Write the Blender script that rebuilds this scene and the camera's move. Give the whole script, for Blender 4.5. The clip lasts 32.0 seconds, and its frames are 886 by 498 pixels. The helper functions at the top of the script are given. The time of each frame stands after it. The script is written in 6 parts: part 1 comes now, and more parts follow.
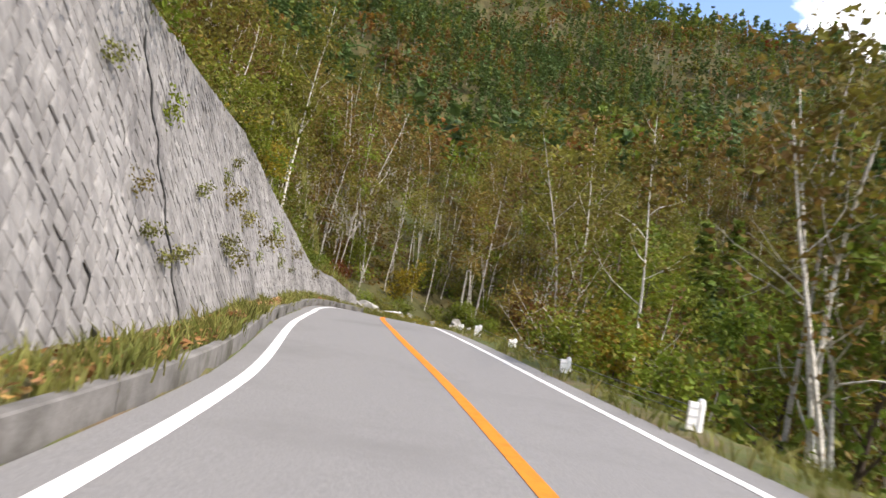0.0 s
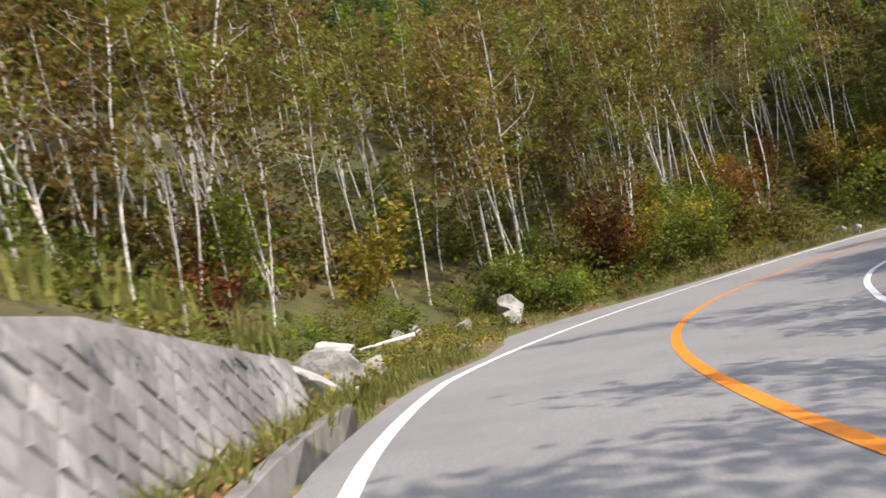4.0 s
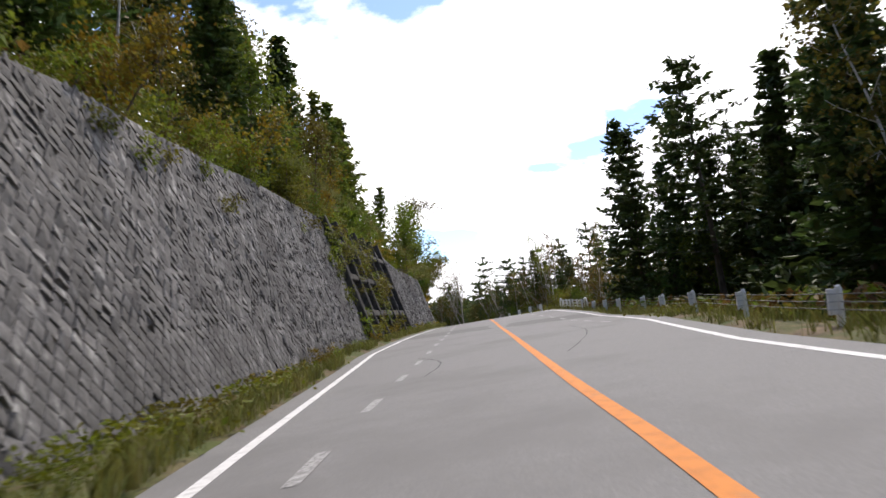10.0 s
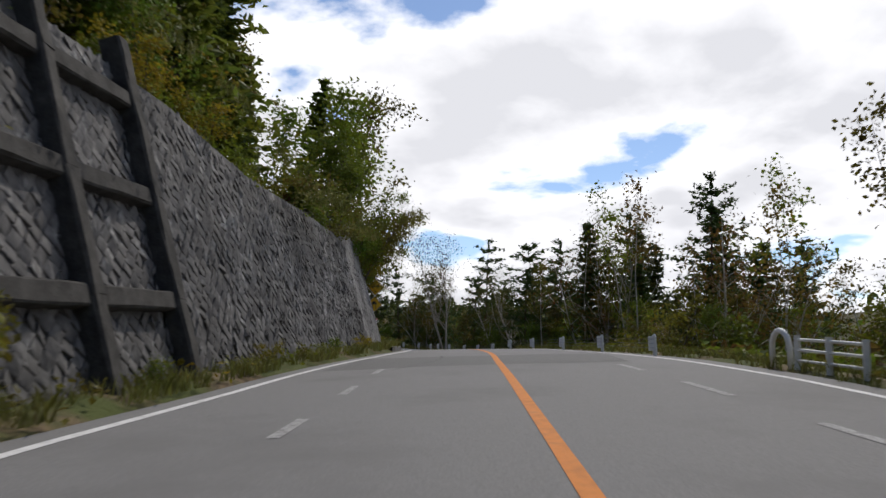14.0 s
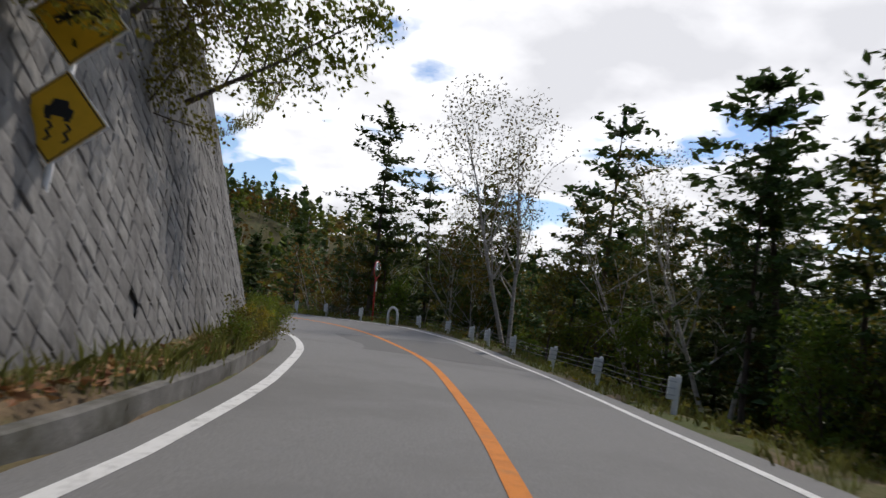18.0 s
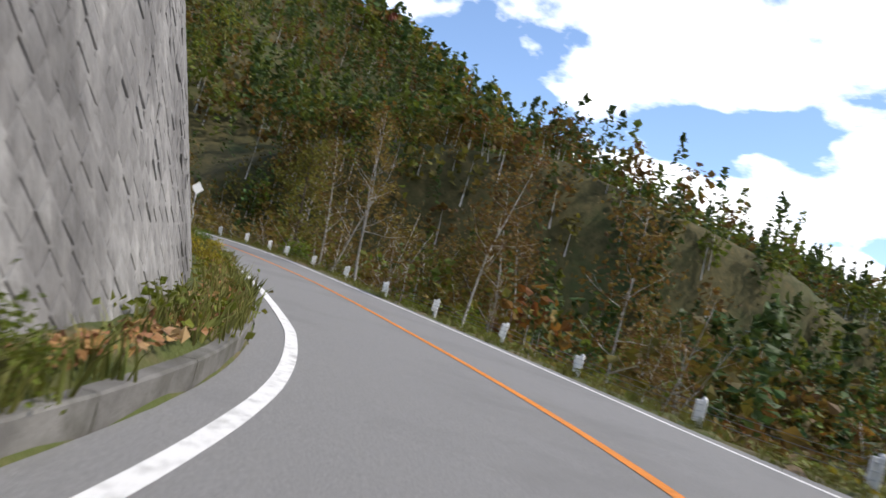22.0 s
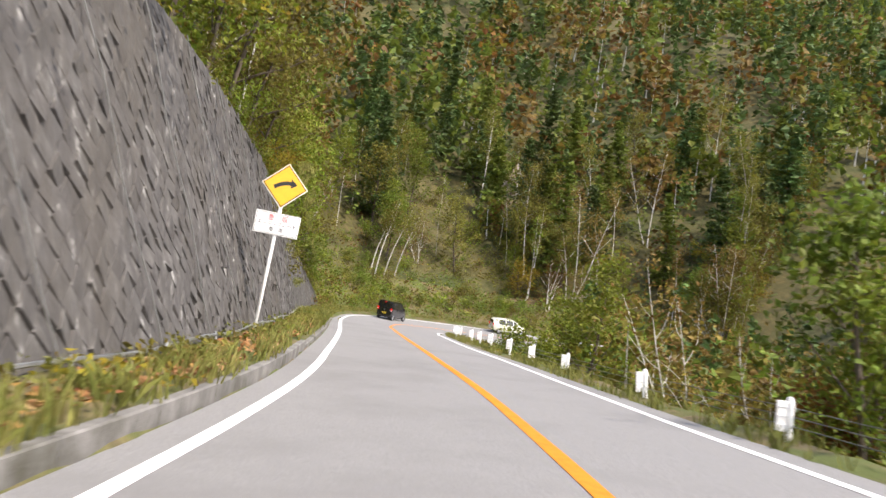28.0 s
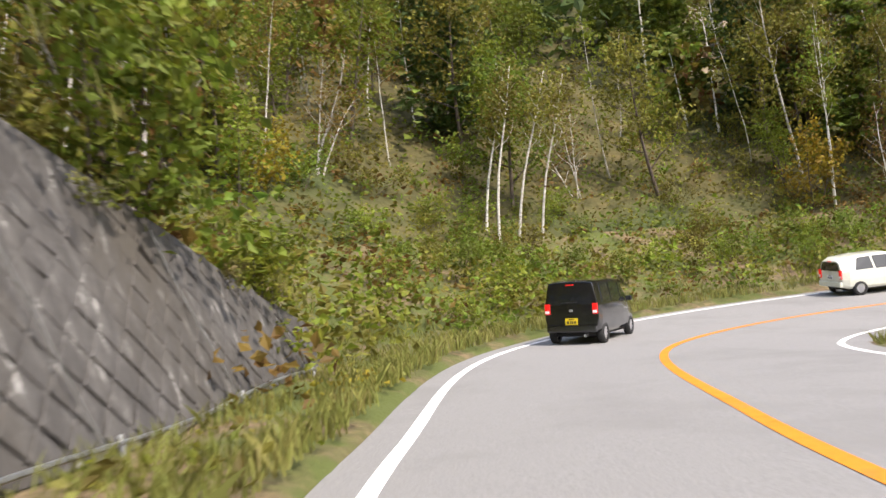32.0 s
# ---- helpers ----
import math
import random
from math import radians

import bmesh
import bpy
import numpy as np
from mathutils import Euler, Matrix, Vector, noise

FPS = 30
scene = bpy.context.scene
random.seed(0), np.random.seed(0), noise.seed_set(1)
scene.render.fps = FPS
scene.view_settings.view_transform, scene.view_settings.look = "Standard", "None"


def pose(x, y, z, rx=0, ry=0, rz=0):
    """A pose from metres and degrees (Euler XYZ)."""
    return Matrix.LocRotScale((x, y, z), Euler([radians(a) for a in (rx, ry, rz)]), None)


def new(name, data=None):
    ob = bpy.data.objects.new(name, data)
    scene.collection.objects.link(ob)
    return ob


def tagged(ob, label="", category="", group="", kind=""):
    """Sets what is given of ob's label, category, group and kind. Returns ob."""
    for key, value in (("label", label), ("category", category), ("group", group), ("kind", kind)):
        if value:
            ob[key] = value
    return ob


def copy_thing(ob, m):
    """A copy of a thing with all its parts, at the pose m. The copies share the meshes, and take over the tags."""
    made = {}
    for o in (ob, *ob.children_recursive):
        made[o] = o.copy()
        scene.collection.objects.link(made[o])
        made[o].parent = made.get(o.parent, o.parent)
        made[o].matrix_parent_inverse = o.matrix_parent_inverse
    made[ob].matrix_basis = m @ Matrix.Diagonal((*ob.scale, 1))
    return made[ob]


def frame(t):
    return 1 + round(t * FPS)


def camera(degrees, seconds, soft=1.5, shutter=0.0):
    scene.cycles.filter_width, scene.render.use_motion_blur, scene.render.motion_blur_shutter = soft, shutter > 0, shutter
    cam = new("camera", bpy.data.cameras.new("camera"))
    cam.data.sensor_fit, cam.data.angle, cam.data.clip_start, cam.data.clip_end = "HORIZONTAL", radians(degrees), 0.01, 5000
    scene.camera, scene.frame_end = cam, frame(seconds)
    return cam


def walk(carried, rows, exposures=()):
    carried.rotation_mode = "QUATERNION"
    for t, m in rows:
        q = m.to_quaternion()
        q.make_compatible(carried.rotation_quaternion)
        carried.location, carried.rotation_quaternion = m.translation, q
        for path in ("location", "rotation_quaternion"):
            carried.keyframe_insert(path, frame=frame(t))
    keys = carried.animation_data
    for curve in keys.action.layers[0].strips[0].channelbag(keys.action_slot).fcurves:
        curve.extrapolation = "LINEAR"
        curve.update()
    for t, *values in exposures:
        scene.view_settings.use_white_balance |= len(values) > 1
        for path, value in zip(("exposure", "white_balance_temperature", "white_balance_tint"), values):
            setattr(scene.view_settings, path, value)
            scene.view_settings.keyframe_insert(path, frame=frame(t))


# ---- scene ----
# widths and heights along the road: (metre, value)
WL_T = [(-23.1, 3.37), (-17.7, 3.29), (-12.3, 3.21), (-6.9, 3.12), (-1.4, 3.01), (4.0, 2.89), (9.5, 2.77), (14.9, 2.69), (20.3, 2.59), (25.7, 2.38), (31.1, 2.41), (36.6, 2.75), (42.0, 3.24), (47.4, 3.62), (52.9, 3.75), (58.3, 3.74), (63.8, 3.67), (69.2, 3.58), (74.6, 3.50), (80.0, 3.39), (85.5, 3.36), (90.9, 3.49), (96.4, 3.82), (101.8, 4.20), (107.2, 4.61), (112.6, 4.96), (118.1, 5.20), (123.5, 5.23), (128.9, 5.18), (134.4, 5.13), (139.8, 5.06), (145.2, 4.85), (150.6, 4.58), (156.1, 4.20), (161.5, 3.76), (166.9, 3.32), (172.4, 2.95), (177.8, 2.72), (183.2, 2.69), (188.7, 2.86), (194.1, 3.19), (199.5, 3.65), (205.0, 4.09), (210.5, 4.11), (216.0, 3.65), (221.5, 3.26), (227.0, 3.10), (232.4, 3.04), (237.9, 2.96), (243.4, 3.01), (248.8, 3.16), (254.2, 3.30), (259.7, 3.38), (265.1, 3.45), (270.6, 3.41), (276.0, 3.27), (281.4, 3.06), (286.9, 2.86), (292.3, 2.75), (297.7, 2.73), (303.1, 2.77), (308.6, 2.90), (314.0, 3.06), (319.4, 3.18), (324.9, 3.48), (330.3, 3.76), (335.8, 3.99), (341.3, 4.16), (346.7, 4.28), (352.2, 4.37), (357.6, 4.42), (363.0, 4.46), (367.7, 4.49)]
WR_T = [(-23.1, 2.47), (-17.7, 2.43), (-12.3, 2.39), (-6.9, 2.35), (-1.4, 2.30), (4.0, 2.26), (9.5, 2.22), (14.9, 2.13), (20.3, 2.02), (25.7, 1.98), (31.1, 2.10), (36.6, 2.46), (42.0, 2.95), (47.4, 3.38), (52.9, 3.71), (58.3, 3.92), (63.8, 3.99), (69.2, 3.93), (74.6, 3.74), (80.0, 3.47), (85.5, 3.16), (90.9, 2.89), (96.4, 2.77), (101.8, 2.93), (107.2, 3.38), (112.6, 3.93), (118.1, 4.44), (123.5, 4.83), (128.9, 5.08), (134.4, 5.15), (139.8, 5.00), (145.2, 4.69), (150.6, 4.27), (156.1, 3.78), (161.5, 3.32), (166.9, 2.94), (172.4, 2.69), (177.8, 2.62), (183.2, 2.79), (188.7, 3.05), (194.1, 3.25), (199.5, 3.42), (205.0, 3.61), (210.5, 3.64), (216.0, 3.57), (221.5, 3.43), (227.0, 3.22), (232.4, 2.99), (237.9, 2.83), (243.4, 2.81), (248.8, 2.86), (254.2, 2.90), (259.7, 2.87), (265.1, 2.79), (270.6, 2.71), (276.0, 2.56), (281.4, 2.42), (286.9, 2.35), (292.3, 2.41), (297.7, 2.50), (303.1, 2.63), (308.6, 2.81), (314.0, 3.01), (319.4, 3.19), (324.9, 3.36), (330.3, 3.40), (335.8, 3.40), (341.3, 3.43), (346.7, 3.45), (352.2, 3.47), (357.6, 3.47), (363.0, 3.47), (367.7, 3.47)]
SHOULDER_T = [(-40, 0.45), (40, 0.45), (52, 0.5), (55, 1.2), (58, 2.6), (62, 2.7), (66, 1.6), (72, 0.8), (90, 0.6), (180, 0.5), (400, 0.55)]
BED_T = [(-40, 0.24), (34, 0.24), (44, 0.1), (95, 0.1), (160, 0.16), (172, 0.26), (400, 0.28)]
RISE_T = [(-40, 0.52), (42, 0.52), (47, 0.14), (60, 0.14), (67, 0.52), (400, 0.52)]
SLOPE_L_T = [(-40, 0.85), (30, 0.85), (46, 0.62), (78, 0.62), (90, 0.8), (150, 0.8), (165, 0.5), (240, 0.5), (265, 0.8), (400, 0.85)]
CAP_L_T = [(-40, 80), (76, 80), (95, 36), (140, 20), (165, 10), (240, 12), (270, 40), (310, 60), (400, 60)]
SLOPE_R_T = [(-40, 0.55), (24, 0.5), (40, 0.12), (80, 0.06), (100, 0.1), (160, 0.16), (180, 0.3), (200, 0.5), (315, 0.5), (330, 0.3), (400, 0.3)]
DEEP_R_T = [(-40, 18), (30, 12), (46, 1.6), (84, 1.2), (105, 3), (160, 6), (195, 14), (400, 14)]
# retaining walls: from, to, foot beyond the edge line, heights
WALL_PLAN = [
    (-32, 45.0, [(-40, 1.6), (8, 1.5), (20, 1.2), (34, 1.0), (45, 1.2)], [(-40, 8.0), (0, 6.6), (16, 5.6), (23, 5.3), (26, 4.6), (30, 3.6), (33, 2.7), (36, 1.8), (41, 1.7), (45, 1.0)]),
    (85.0, 166.0, [(80, 4.2), (86, 2.9), (92, 2.4), (97, 2.3), (111, 1.7), (116, 1.4), (166, 1.3)], [(85, 2.4), (88, 4.2), (92, 5.4), (98, 6.2), (103, 6.7), (115, 7.0), (128, 7.0), (140, 6.7), (149, 6.4), (154, 5.6), (164, 5.2), (166, 5.0)]),
    (166.5, 262.0, [(166, 1.4), (178, 1.5), (186, 1.4), (192, 1.2), (196, 1.0), (212, 1.1), (219, 1.4), (234, 1.5), (245, 1.8), (290, 1.8)], [(166, 5.0), (171, 6.6), (190, 7.2), (225, 7.4), (240, 7.0), (250, 6.6), (268, 6.6)]),
    (262.5, 331.0, [(262, 1.8), (290, 1.85), (303, 2.0), (315, 2.4), (331, 2.4)], [(268, 6.6), (282, 6.6), (292, 6.6), (303, 6.1), (310, 5.2), (315, 4.8), (323, 4.2), (327, 2.9), (331, 1.4)]),
]
WALL_LOOK = [
    ("wall_west", "tall grey stone-block retaining wall laid in diamonds, with weeds in its joints", 0.35, "diamond", (4, 22, 0.2, 3.2)),
    ("wall_north", "long block retaining wall laid in diamonds below conifers, darkened for shade", 0.37, "shaded", (98, 112, 0.2, 2.6)),
    ("wall_spur", "pale grey block retaining wall curving round the spur", 0.44, "diamond", (208, 228, 0.2, 2.8)),
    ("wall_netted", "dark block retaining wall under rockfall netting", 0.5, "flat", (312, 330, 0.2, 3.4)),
]
S_DASH = 95.5
PATCHES = [(128.9, 135.0, -5.0, -0.5), (128.4, 134.0, 0.4, 5.0), (150.5, 156.5, -4.2, 3.2), (192.0, 199.0, -1.4, 2.8)]
CRACKS = [(104.5, -2.3, 111.6, -3.2), (104.8, 0.6, 118.0, 2.2), (271.5, 0.35, 275.5, 0.3), (149.6, -2.5, 158.0, -1.9), (128.2, -4.2, 129.0, 3.4)]
MID = (90.0, 110.0)
HILL_YAW = [-180, -120, -95, -80, -55, -35, -20, 10, 40, 70, 110, 180]
HILL_TOP = [45, 48, 46, 53, 104, 158, 192, 205, 210, 175, 100, 45]
HILL_START = [320, 320, 280, 200, 130, 110, 105, 105, 100, 80, 100, 320]
HILL_REACH = [450, 450, 420, 330, 270, 240, 235, 235, 240, 260, 300, 450]
EXPOSURES = [(0, 0.66, 6750, 15), (2.5, 0.64, 6750, 15), (5, 0.92, 6750, 15), (7, 1.25, 6750, 15), (8, 1.35, 6750, 15), (9, 1.1, 6750, 15), (10, 0.05, 6550, 15), (11, -0.72, 6450, 12), (12, -0.88, 6450, 12), (15, -0.78, 6450, 12), (18, -0.8, 6450, 12), (20, -0.5, 6450, 12), (22, -0.05, 6400, 12), (23, 0.3, 6500, 15), (24, 0.56, 6600, 15), (27, 0.95, 6719, 15), (30, 1.08, 6750, 15), (32, 1.0, 6750, 15)]
# single things: metre along the road, offset, turn, lean, lift
S_BLACK, D_BLACK, TURN_BLACK = 337.6, -2.75, 5.0
S_WHITE, D_WHITE, TURN_WHITE = 351.0, -3.2, 0.0
# guard posts: metre along the road, to the right of the centre line, top above the road
POSTS_BEND = [(9.9, 3.42, 0.44), (15.5, 3.41, 0.36), (20.8, 3.39, 0.3), (26.7, 3.46, 0.4), (31.6, 3.25, 0.36), (34.9, 3.2, 0.42), (38.6, 3.4, 0.5)]
POSTS_STRAIGHT = [(93.6, 4, 0.6), (101.3, 4.34, 0.61), (107, 4.9, 0.6), (112.8, 5.43, 0.67), (118.6, 5.9, 0.7), (124.2, 6.37, 0.74), (130.4, 6.42, 0.73), (134, 6.3, 0.66), (137.4, 6.18, 0.57), (153.6, 4.41, 0.6), (159.1, 3.92, 0.61), (164.8, 3.48, 0.57), (171.7, 3.35, 0.56), (178.8, 3.52, 0.7)]
POSTS_SPUR = [(185.7, 4.06, 0.7), (190.6, 4.26, 0.73), (193.8, 4.28, 0.72), (197.2, 4.33, 0.69), (199.6, 4.36, 0.66), (201.2, 4.43, 0.6), (203.3, 4.55, 0.61), (205.4, 4.65, 0.59), (209.5, 4.75, 0.66), (211.9, 4.74, 0.7), (214, 4.71, 0.7), (216.2, 4.67, 0.61), (218.8, 4.61, 0.64), (222.2, 4.5, 0.59), (226.4, 4.38, 0.56), (230.4, 4.32, 0.67), (235.1, 4.3, 0.64), (239.6, 4.32, 0.61)]
POSTS_NORTH = [(244.2, 4.44, 0.64), (248.3, 4.48, 0.54), (252.1, 4.5, 0.57), (254.5, 4.51, 0.59), (257.9, 4.44, 0.64), (261.7, 4.32, 0.64), (266.6, 4.14, 0.66), (271.7, 3.97, 0.51), (276.1, 3.82, 0.53), (280.5, 3.66, 0.58), (285.4, 3.58, 0.56), (291.7, 3.8, 0.52), (296.6, 4, 0.56), (301.4, 4.15, 0.66), (307.3, 4.37, 0.72), (311, 4.45, 0.74), (314.6, 4.5, 0.76), (319.6, 4.47, 0.76), (324, 4.61, 0.78), (327.1, 4.63, 0.8), (329.2, 4.66, 0.8)]
HOOPS = [(139.9, 6.05, -0.12), (147.4, 5.4, -0.12), (207.2, 4.6, -0.05)]
FENCES = [(141.0, 143.9, 5.96, 5.73, True), (144.7, 146.8, 5.66, 5.45, False)]
SIGN_A = (290.0, -4.65, 3.0, 5.0, 0.05)
SIGN_B = (180.3, -4.95, 3.0, 4.0, 0.2)
SIGN_C = (270.5, 6.1, 180.0, -4.0, 0.3)
MIRROR = (209.4, 5.4, 30.0)
MARKERS = [(352.8, -14.0, 1.7), (345.4, -10.8, 1.3)]
CRIB = (128.2, 146.6, 7)
NET = (263.0, 331.0, 3.2)
KERBS = [(-30.0, 44.0, 0.27), (167.0, 192.0, 0.22), (196.0, 290.0, 0.2), (290.0, 318.0, 0.1)]
ROCKS = [(44, 54, 6, 0.6, 0.2, 0.45), (62, 72, 4, 0.3, 0.15, 0.3), (74, 88, 10, 0.3, 0.2, 0.4)]
SLAB = (81.0, 2.1)
FALLEN = (53.4, 4.2)
GRASS_RUNS = [(-20, 44, -1, 0.1, 0.8, 40), (44, 92, -1, 0.0, 3.0, 60), (92, 166, -1, 0.0, 1.1, 30), (166, 300, -1, 0.1, 1.1, 26), (300, 331, -1, 0.1, 2.0, 60), (-20, 40, 1, 0.0, 1.4, 16), (40, 110, 1, 0.1, 3.0, 24), (110, 200, 1, 0.0, 2.0, 26), (200, 320, 1, 0.0, 1.6, 20), (331, 372, -1, 0.0, 3.2, 90), (320, 345, 1, 0.1, 2.0, 30)]
LITTER_RUNS = [(-10, 44, 2600), (54, 90, 900), (176, 290, 5200), (290, 318, 1800)]
BIRCHES = [(153.3, 201.6, 5), (154.1, 200.7, 3), (154.7, 201.8, 8), (155.7, 202.9, 7)]
SCAR = (167.5, 231.0)

# ---- camera and its ride: seconds, x, y, z, yaw, pitch, lean ----
cam = camera(60.03, 32.0, soft=1.5, shutter=0.25)
PATH = [
    (0, 0.009, -0.466, -0.025, -1.67, 4.06, -9.42),
    (0.5, 0.143, 4.254, -0.052, 3.43, 4.65, -7.92),
    (1, -0.146, 8.956, -0.015, 7.36, 4.57, -6.95),
    (1.5, -0.737, 13.613, 0.053, 11.03, 4.63, -4.68),
    (2, -1.562, 18.189, 0.128, 12.03, 4.27, 1.12),
    (2.5, -2.394, 22.726, 0.136, 7.88, 3.58, 6.11),
    (3, -3.109, 27.226, 0.175, 3.22, 3.28, 9.90),
    (3.5, -3.417, 31.708, 0.177, -2.29, 2.85, 12.18),
    (4, -3.195, 36.152, 0.087, -8.51, 2.04, 13.10),
    (4.5, -2.442, 40.519, -0.117, -14.62, 1.30, 13.05),
    (5, -1.199, 44.778, -0.354, -19.77, 1.65, 12.94),
    (5.5, 0.528, 48.907, -0.551, -25.24, 1.59, 14.64),
    (6, 2.699, 52.866, -0.802, -32.25, 0.85, 16.86),
    (6.5, 5.385, 56.550, -1.025, -40.40, 1.73, 18.07),
    (7, 8.615, 59.849, -1.208, -48.56, 2.11, 20.32),
    (7.5, 12.303, 62.545, -1.312, -59.22, 3.17, 22.54),
    (8, 16.428, 64.510, -1.306, -68.99, 4.40, 19.98),
    (8.5, 20.911, 65.823, -1.256, -76.54, 5.00, 17.88),
    (9, 25.621, 66.582, -1.206, -84.06, 5.51, 15.95),
    (9.5, 30.515, 66.777, -1.115, -90.68, 6.56, 12.27),
    (10, 35.543, 66.491, -0.945, -94.97, 7.22, 6.44),
    (10.5, 40.680, 65.927, -0.733, -95.65, 7.47, 1.69),
    (11, 45.912, 65.273, -0.512, -95.87, 7.77, 0.85),
    (11.5, 51.199, 64.514, -0.251, -97.47, 8.06, 0.51),
    (12, 56.535, 63.662, -0.007, -98.09, 7.88, -0.86),
    (12.5, 61.886, 62.776, 0.252, -98.32, 7.70, -3.00),
    (13, 67.219, 61.921, 0.473, -97.04, 7.28, -3.48),
    (13.5, 72.478, 61.143, 0.734, -96.35, 7.33, -3.44),
    (14, 77.716, 60.458, 1.022, -95.67, 7.53, -1.38),
    (14.5, 82.918, 59.787, 1.255, -96.38, 7.18, -0.71),
    (15, 88.059, 59.105, 1.523, -96.89, 6.89, -2.40),
    (15.5, 93.145, 58.427, 1.779, -96.78, 5.39, -4.76),
    (16, 98.186, 57.762, 1.958, -96.41, 4.51, -6.53),
    (16.5, 103.163, 57.137, 2.081, -95.68, 4.33, -7.27),
    (17, 108.060, 56.586, 2.183, -94.45, 4.52, -7.24),
    (17.5, 112.873, 56.155, 2.272, -92.57, 4.60, -7.01),
    (18, 117.610, 55.887, 2.319, -89.99, 4.12, -6.99),
    (18.5, 122.285, 55.807, 2.302, -86.96, 3.52, -7.03),
    (19, 126.893, 55.963, 2.228, -83.54, 2.84, -7.68),
    (19.5, 131.408, 56.402, 2.147, -80.09, 2.94, -9.35),
    (20, 135.802, 57.183, 2.100, -74.24, 3.14, -12.10),
    (20.5, 140.017, 58.389, 2.094, -67.20, 3.01, -14.45),
    (21, 143.987, 60.030, 2.058, -59.85, 2.19, -16.07),
    (21.5, 147.647, 62.171, 1.978, -51.08, 2.71, -16.43),
    (22, 150.918, 64.881, 1.937, -42.14, 3.96, -14.70),
    (22.5, 153.777, 68.175, 1.952, -33.90, 5.18, -11.85),
    (23, 156.242, 71.949, 2.057, -27.71, 6.57, -8.14),
    (23.5, 158.418, 76.002, 2.231, -24.67, 6.76, -5.85),
    (24, 160.378, 80.232, 2.418, -20.92, 6.83, -5.47),
    (24.5, 162.137, 84.577, 2.670, -17.19, 6.70, -4.79),
    (25, 163.643, 89.149, 2.907, -14.17, 6.29, -4.14),
    (25.5, 164.900, 93.962, 3.051, -11.20, 5.76, -4.06),
    (26, 165.915, 98.994, 3.130, -8.36, 5.55, -4.65),
    (26.5, 166.685, 104.210, 3.164, -5.67, 5.55, -5.69),
    (27, 167.207, 109.580, 3.180, -2.89, 5.44, -6.80),
    (27.5, 167.449, 115.093, 3.215, 0.42, 5.64, -7.29),
    (28, 167.387, 120.736, 3.261, 3.81, 5.65, -8.11),
    (28.5, 166.981, 126.473, 3.334, 7.55, 5.78, -8.66),
    (29, 166.203, 132.262, 3.424, 11.81, 5.68, -7.79),
    (29.5, 165.117, 138.044, 3.543, 15.44, 5.78, -3.95),
    (30, 163.788, 143.798, 3.620, 16.72, 5.92, 0.47),
    (30.5, 162.473, 149.546, 3.682, 16.03, 5.77, 4.28),
    (31, 161.298, 155.290, 3.730, 13.71, 5.92, 3.98),
    (31.5, 160.185, 160.979, 3.791, 14.53, 5.82, 3.61),
    (32, 159.108, 166.569, 3.857, 13.22, 5.90, 7.02),
]
walk(cam, [(t, pose(x, y, z, 90 + p, r, w)) for t, x, y, z, w, p, r in PATH], EXPOSURES)

# ---- the plan in metres ----
KNOTS = [
    (1.42, -33.35, -1.12),
    (1.43, -23.04, -1.15),
    (1.40, -12.32, -1.18),
    (1.42, -1.43, -1.23),
    (0.78, 9.42, -1.27),
    (-0.54, 20.21, -1.03),
    (-1.34, 31.00, -1.02),
    (-0.09, 41.72, -1.47),
    (4.00, 51.79, -2.07),
    (10.84, 60.18, -2.49),
    (20.68, 64.68, -2.45),
    (31.48, 65.58, -2.19),
    (42.29, 64.40, -1.74),
    (53.06, 62.96, -1.28),
    (63.81, 61.48, -0.82),
    (74.58, 60.01, -0.38),
    (85.34, 58.60, 0.17),
    (96.12, 57.24, 0.69),
    (106.90, 55.86, 0.97),
    (117.75, 55.20, 1.09),
    (128.62, 55.46, 0.97),
    (139.36, 56.77, 0.89),
    (149.62, 60.43, 0.91),
    (157.21, 68.29, 0.80),
    (161.89, 78.22, 1.12),
    (165.23, 88.60, 1.55),
    (167.43, 99.28, 1.91),
    (168.69, 110.09, 2.06),
    (168.78, 120.96, 2.15),
    (167.64, 131.77, 2.20),
    (165.69, 142.46, 2.35),
    (163.74, 153.13, 2.45),
    (161.85, 163.85, 2.55),
    (160.21, 174.56, 2.63),
    (160.24, 185.46, 2.79),
    (166.00, 194.49, 2.81),
    (176.42, 197.37, 2.77),
    (185.95, 192.91, 2.71),
    (193.28, 185.83, 2.63),
]
S_FIRST = -23.14
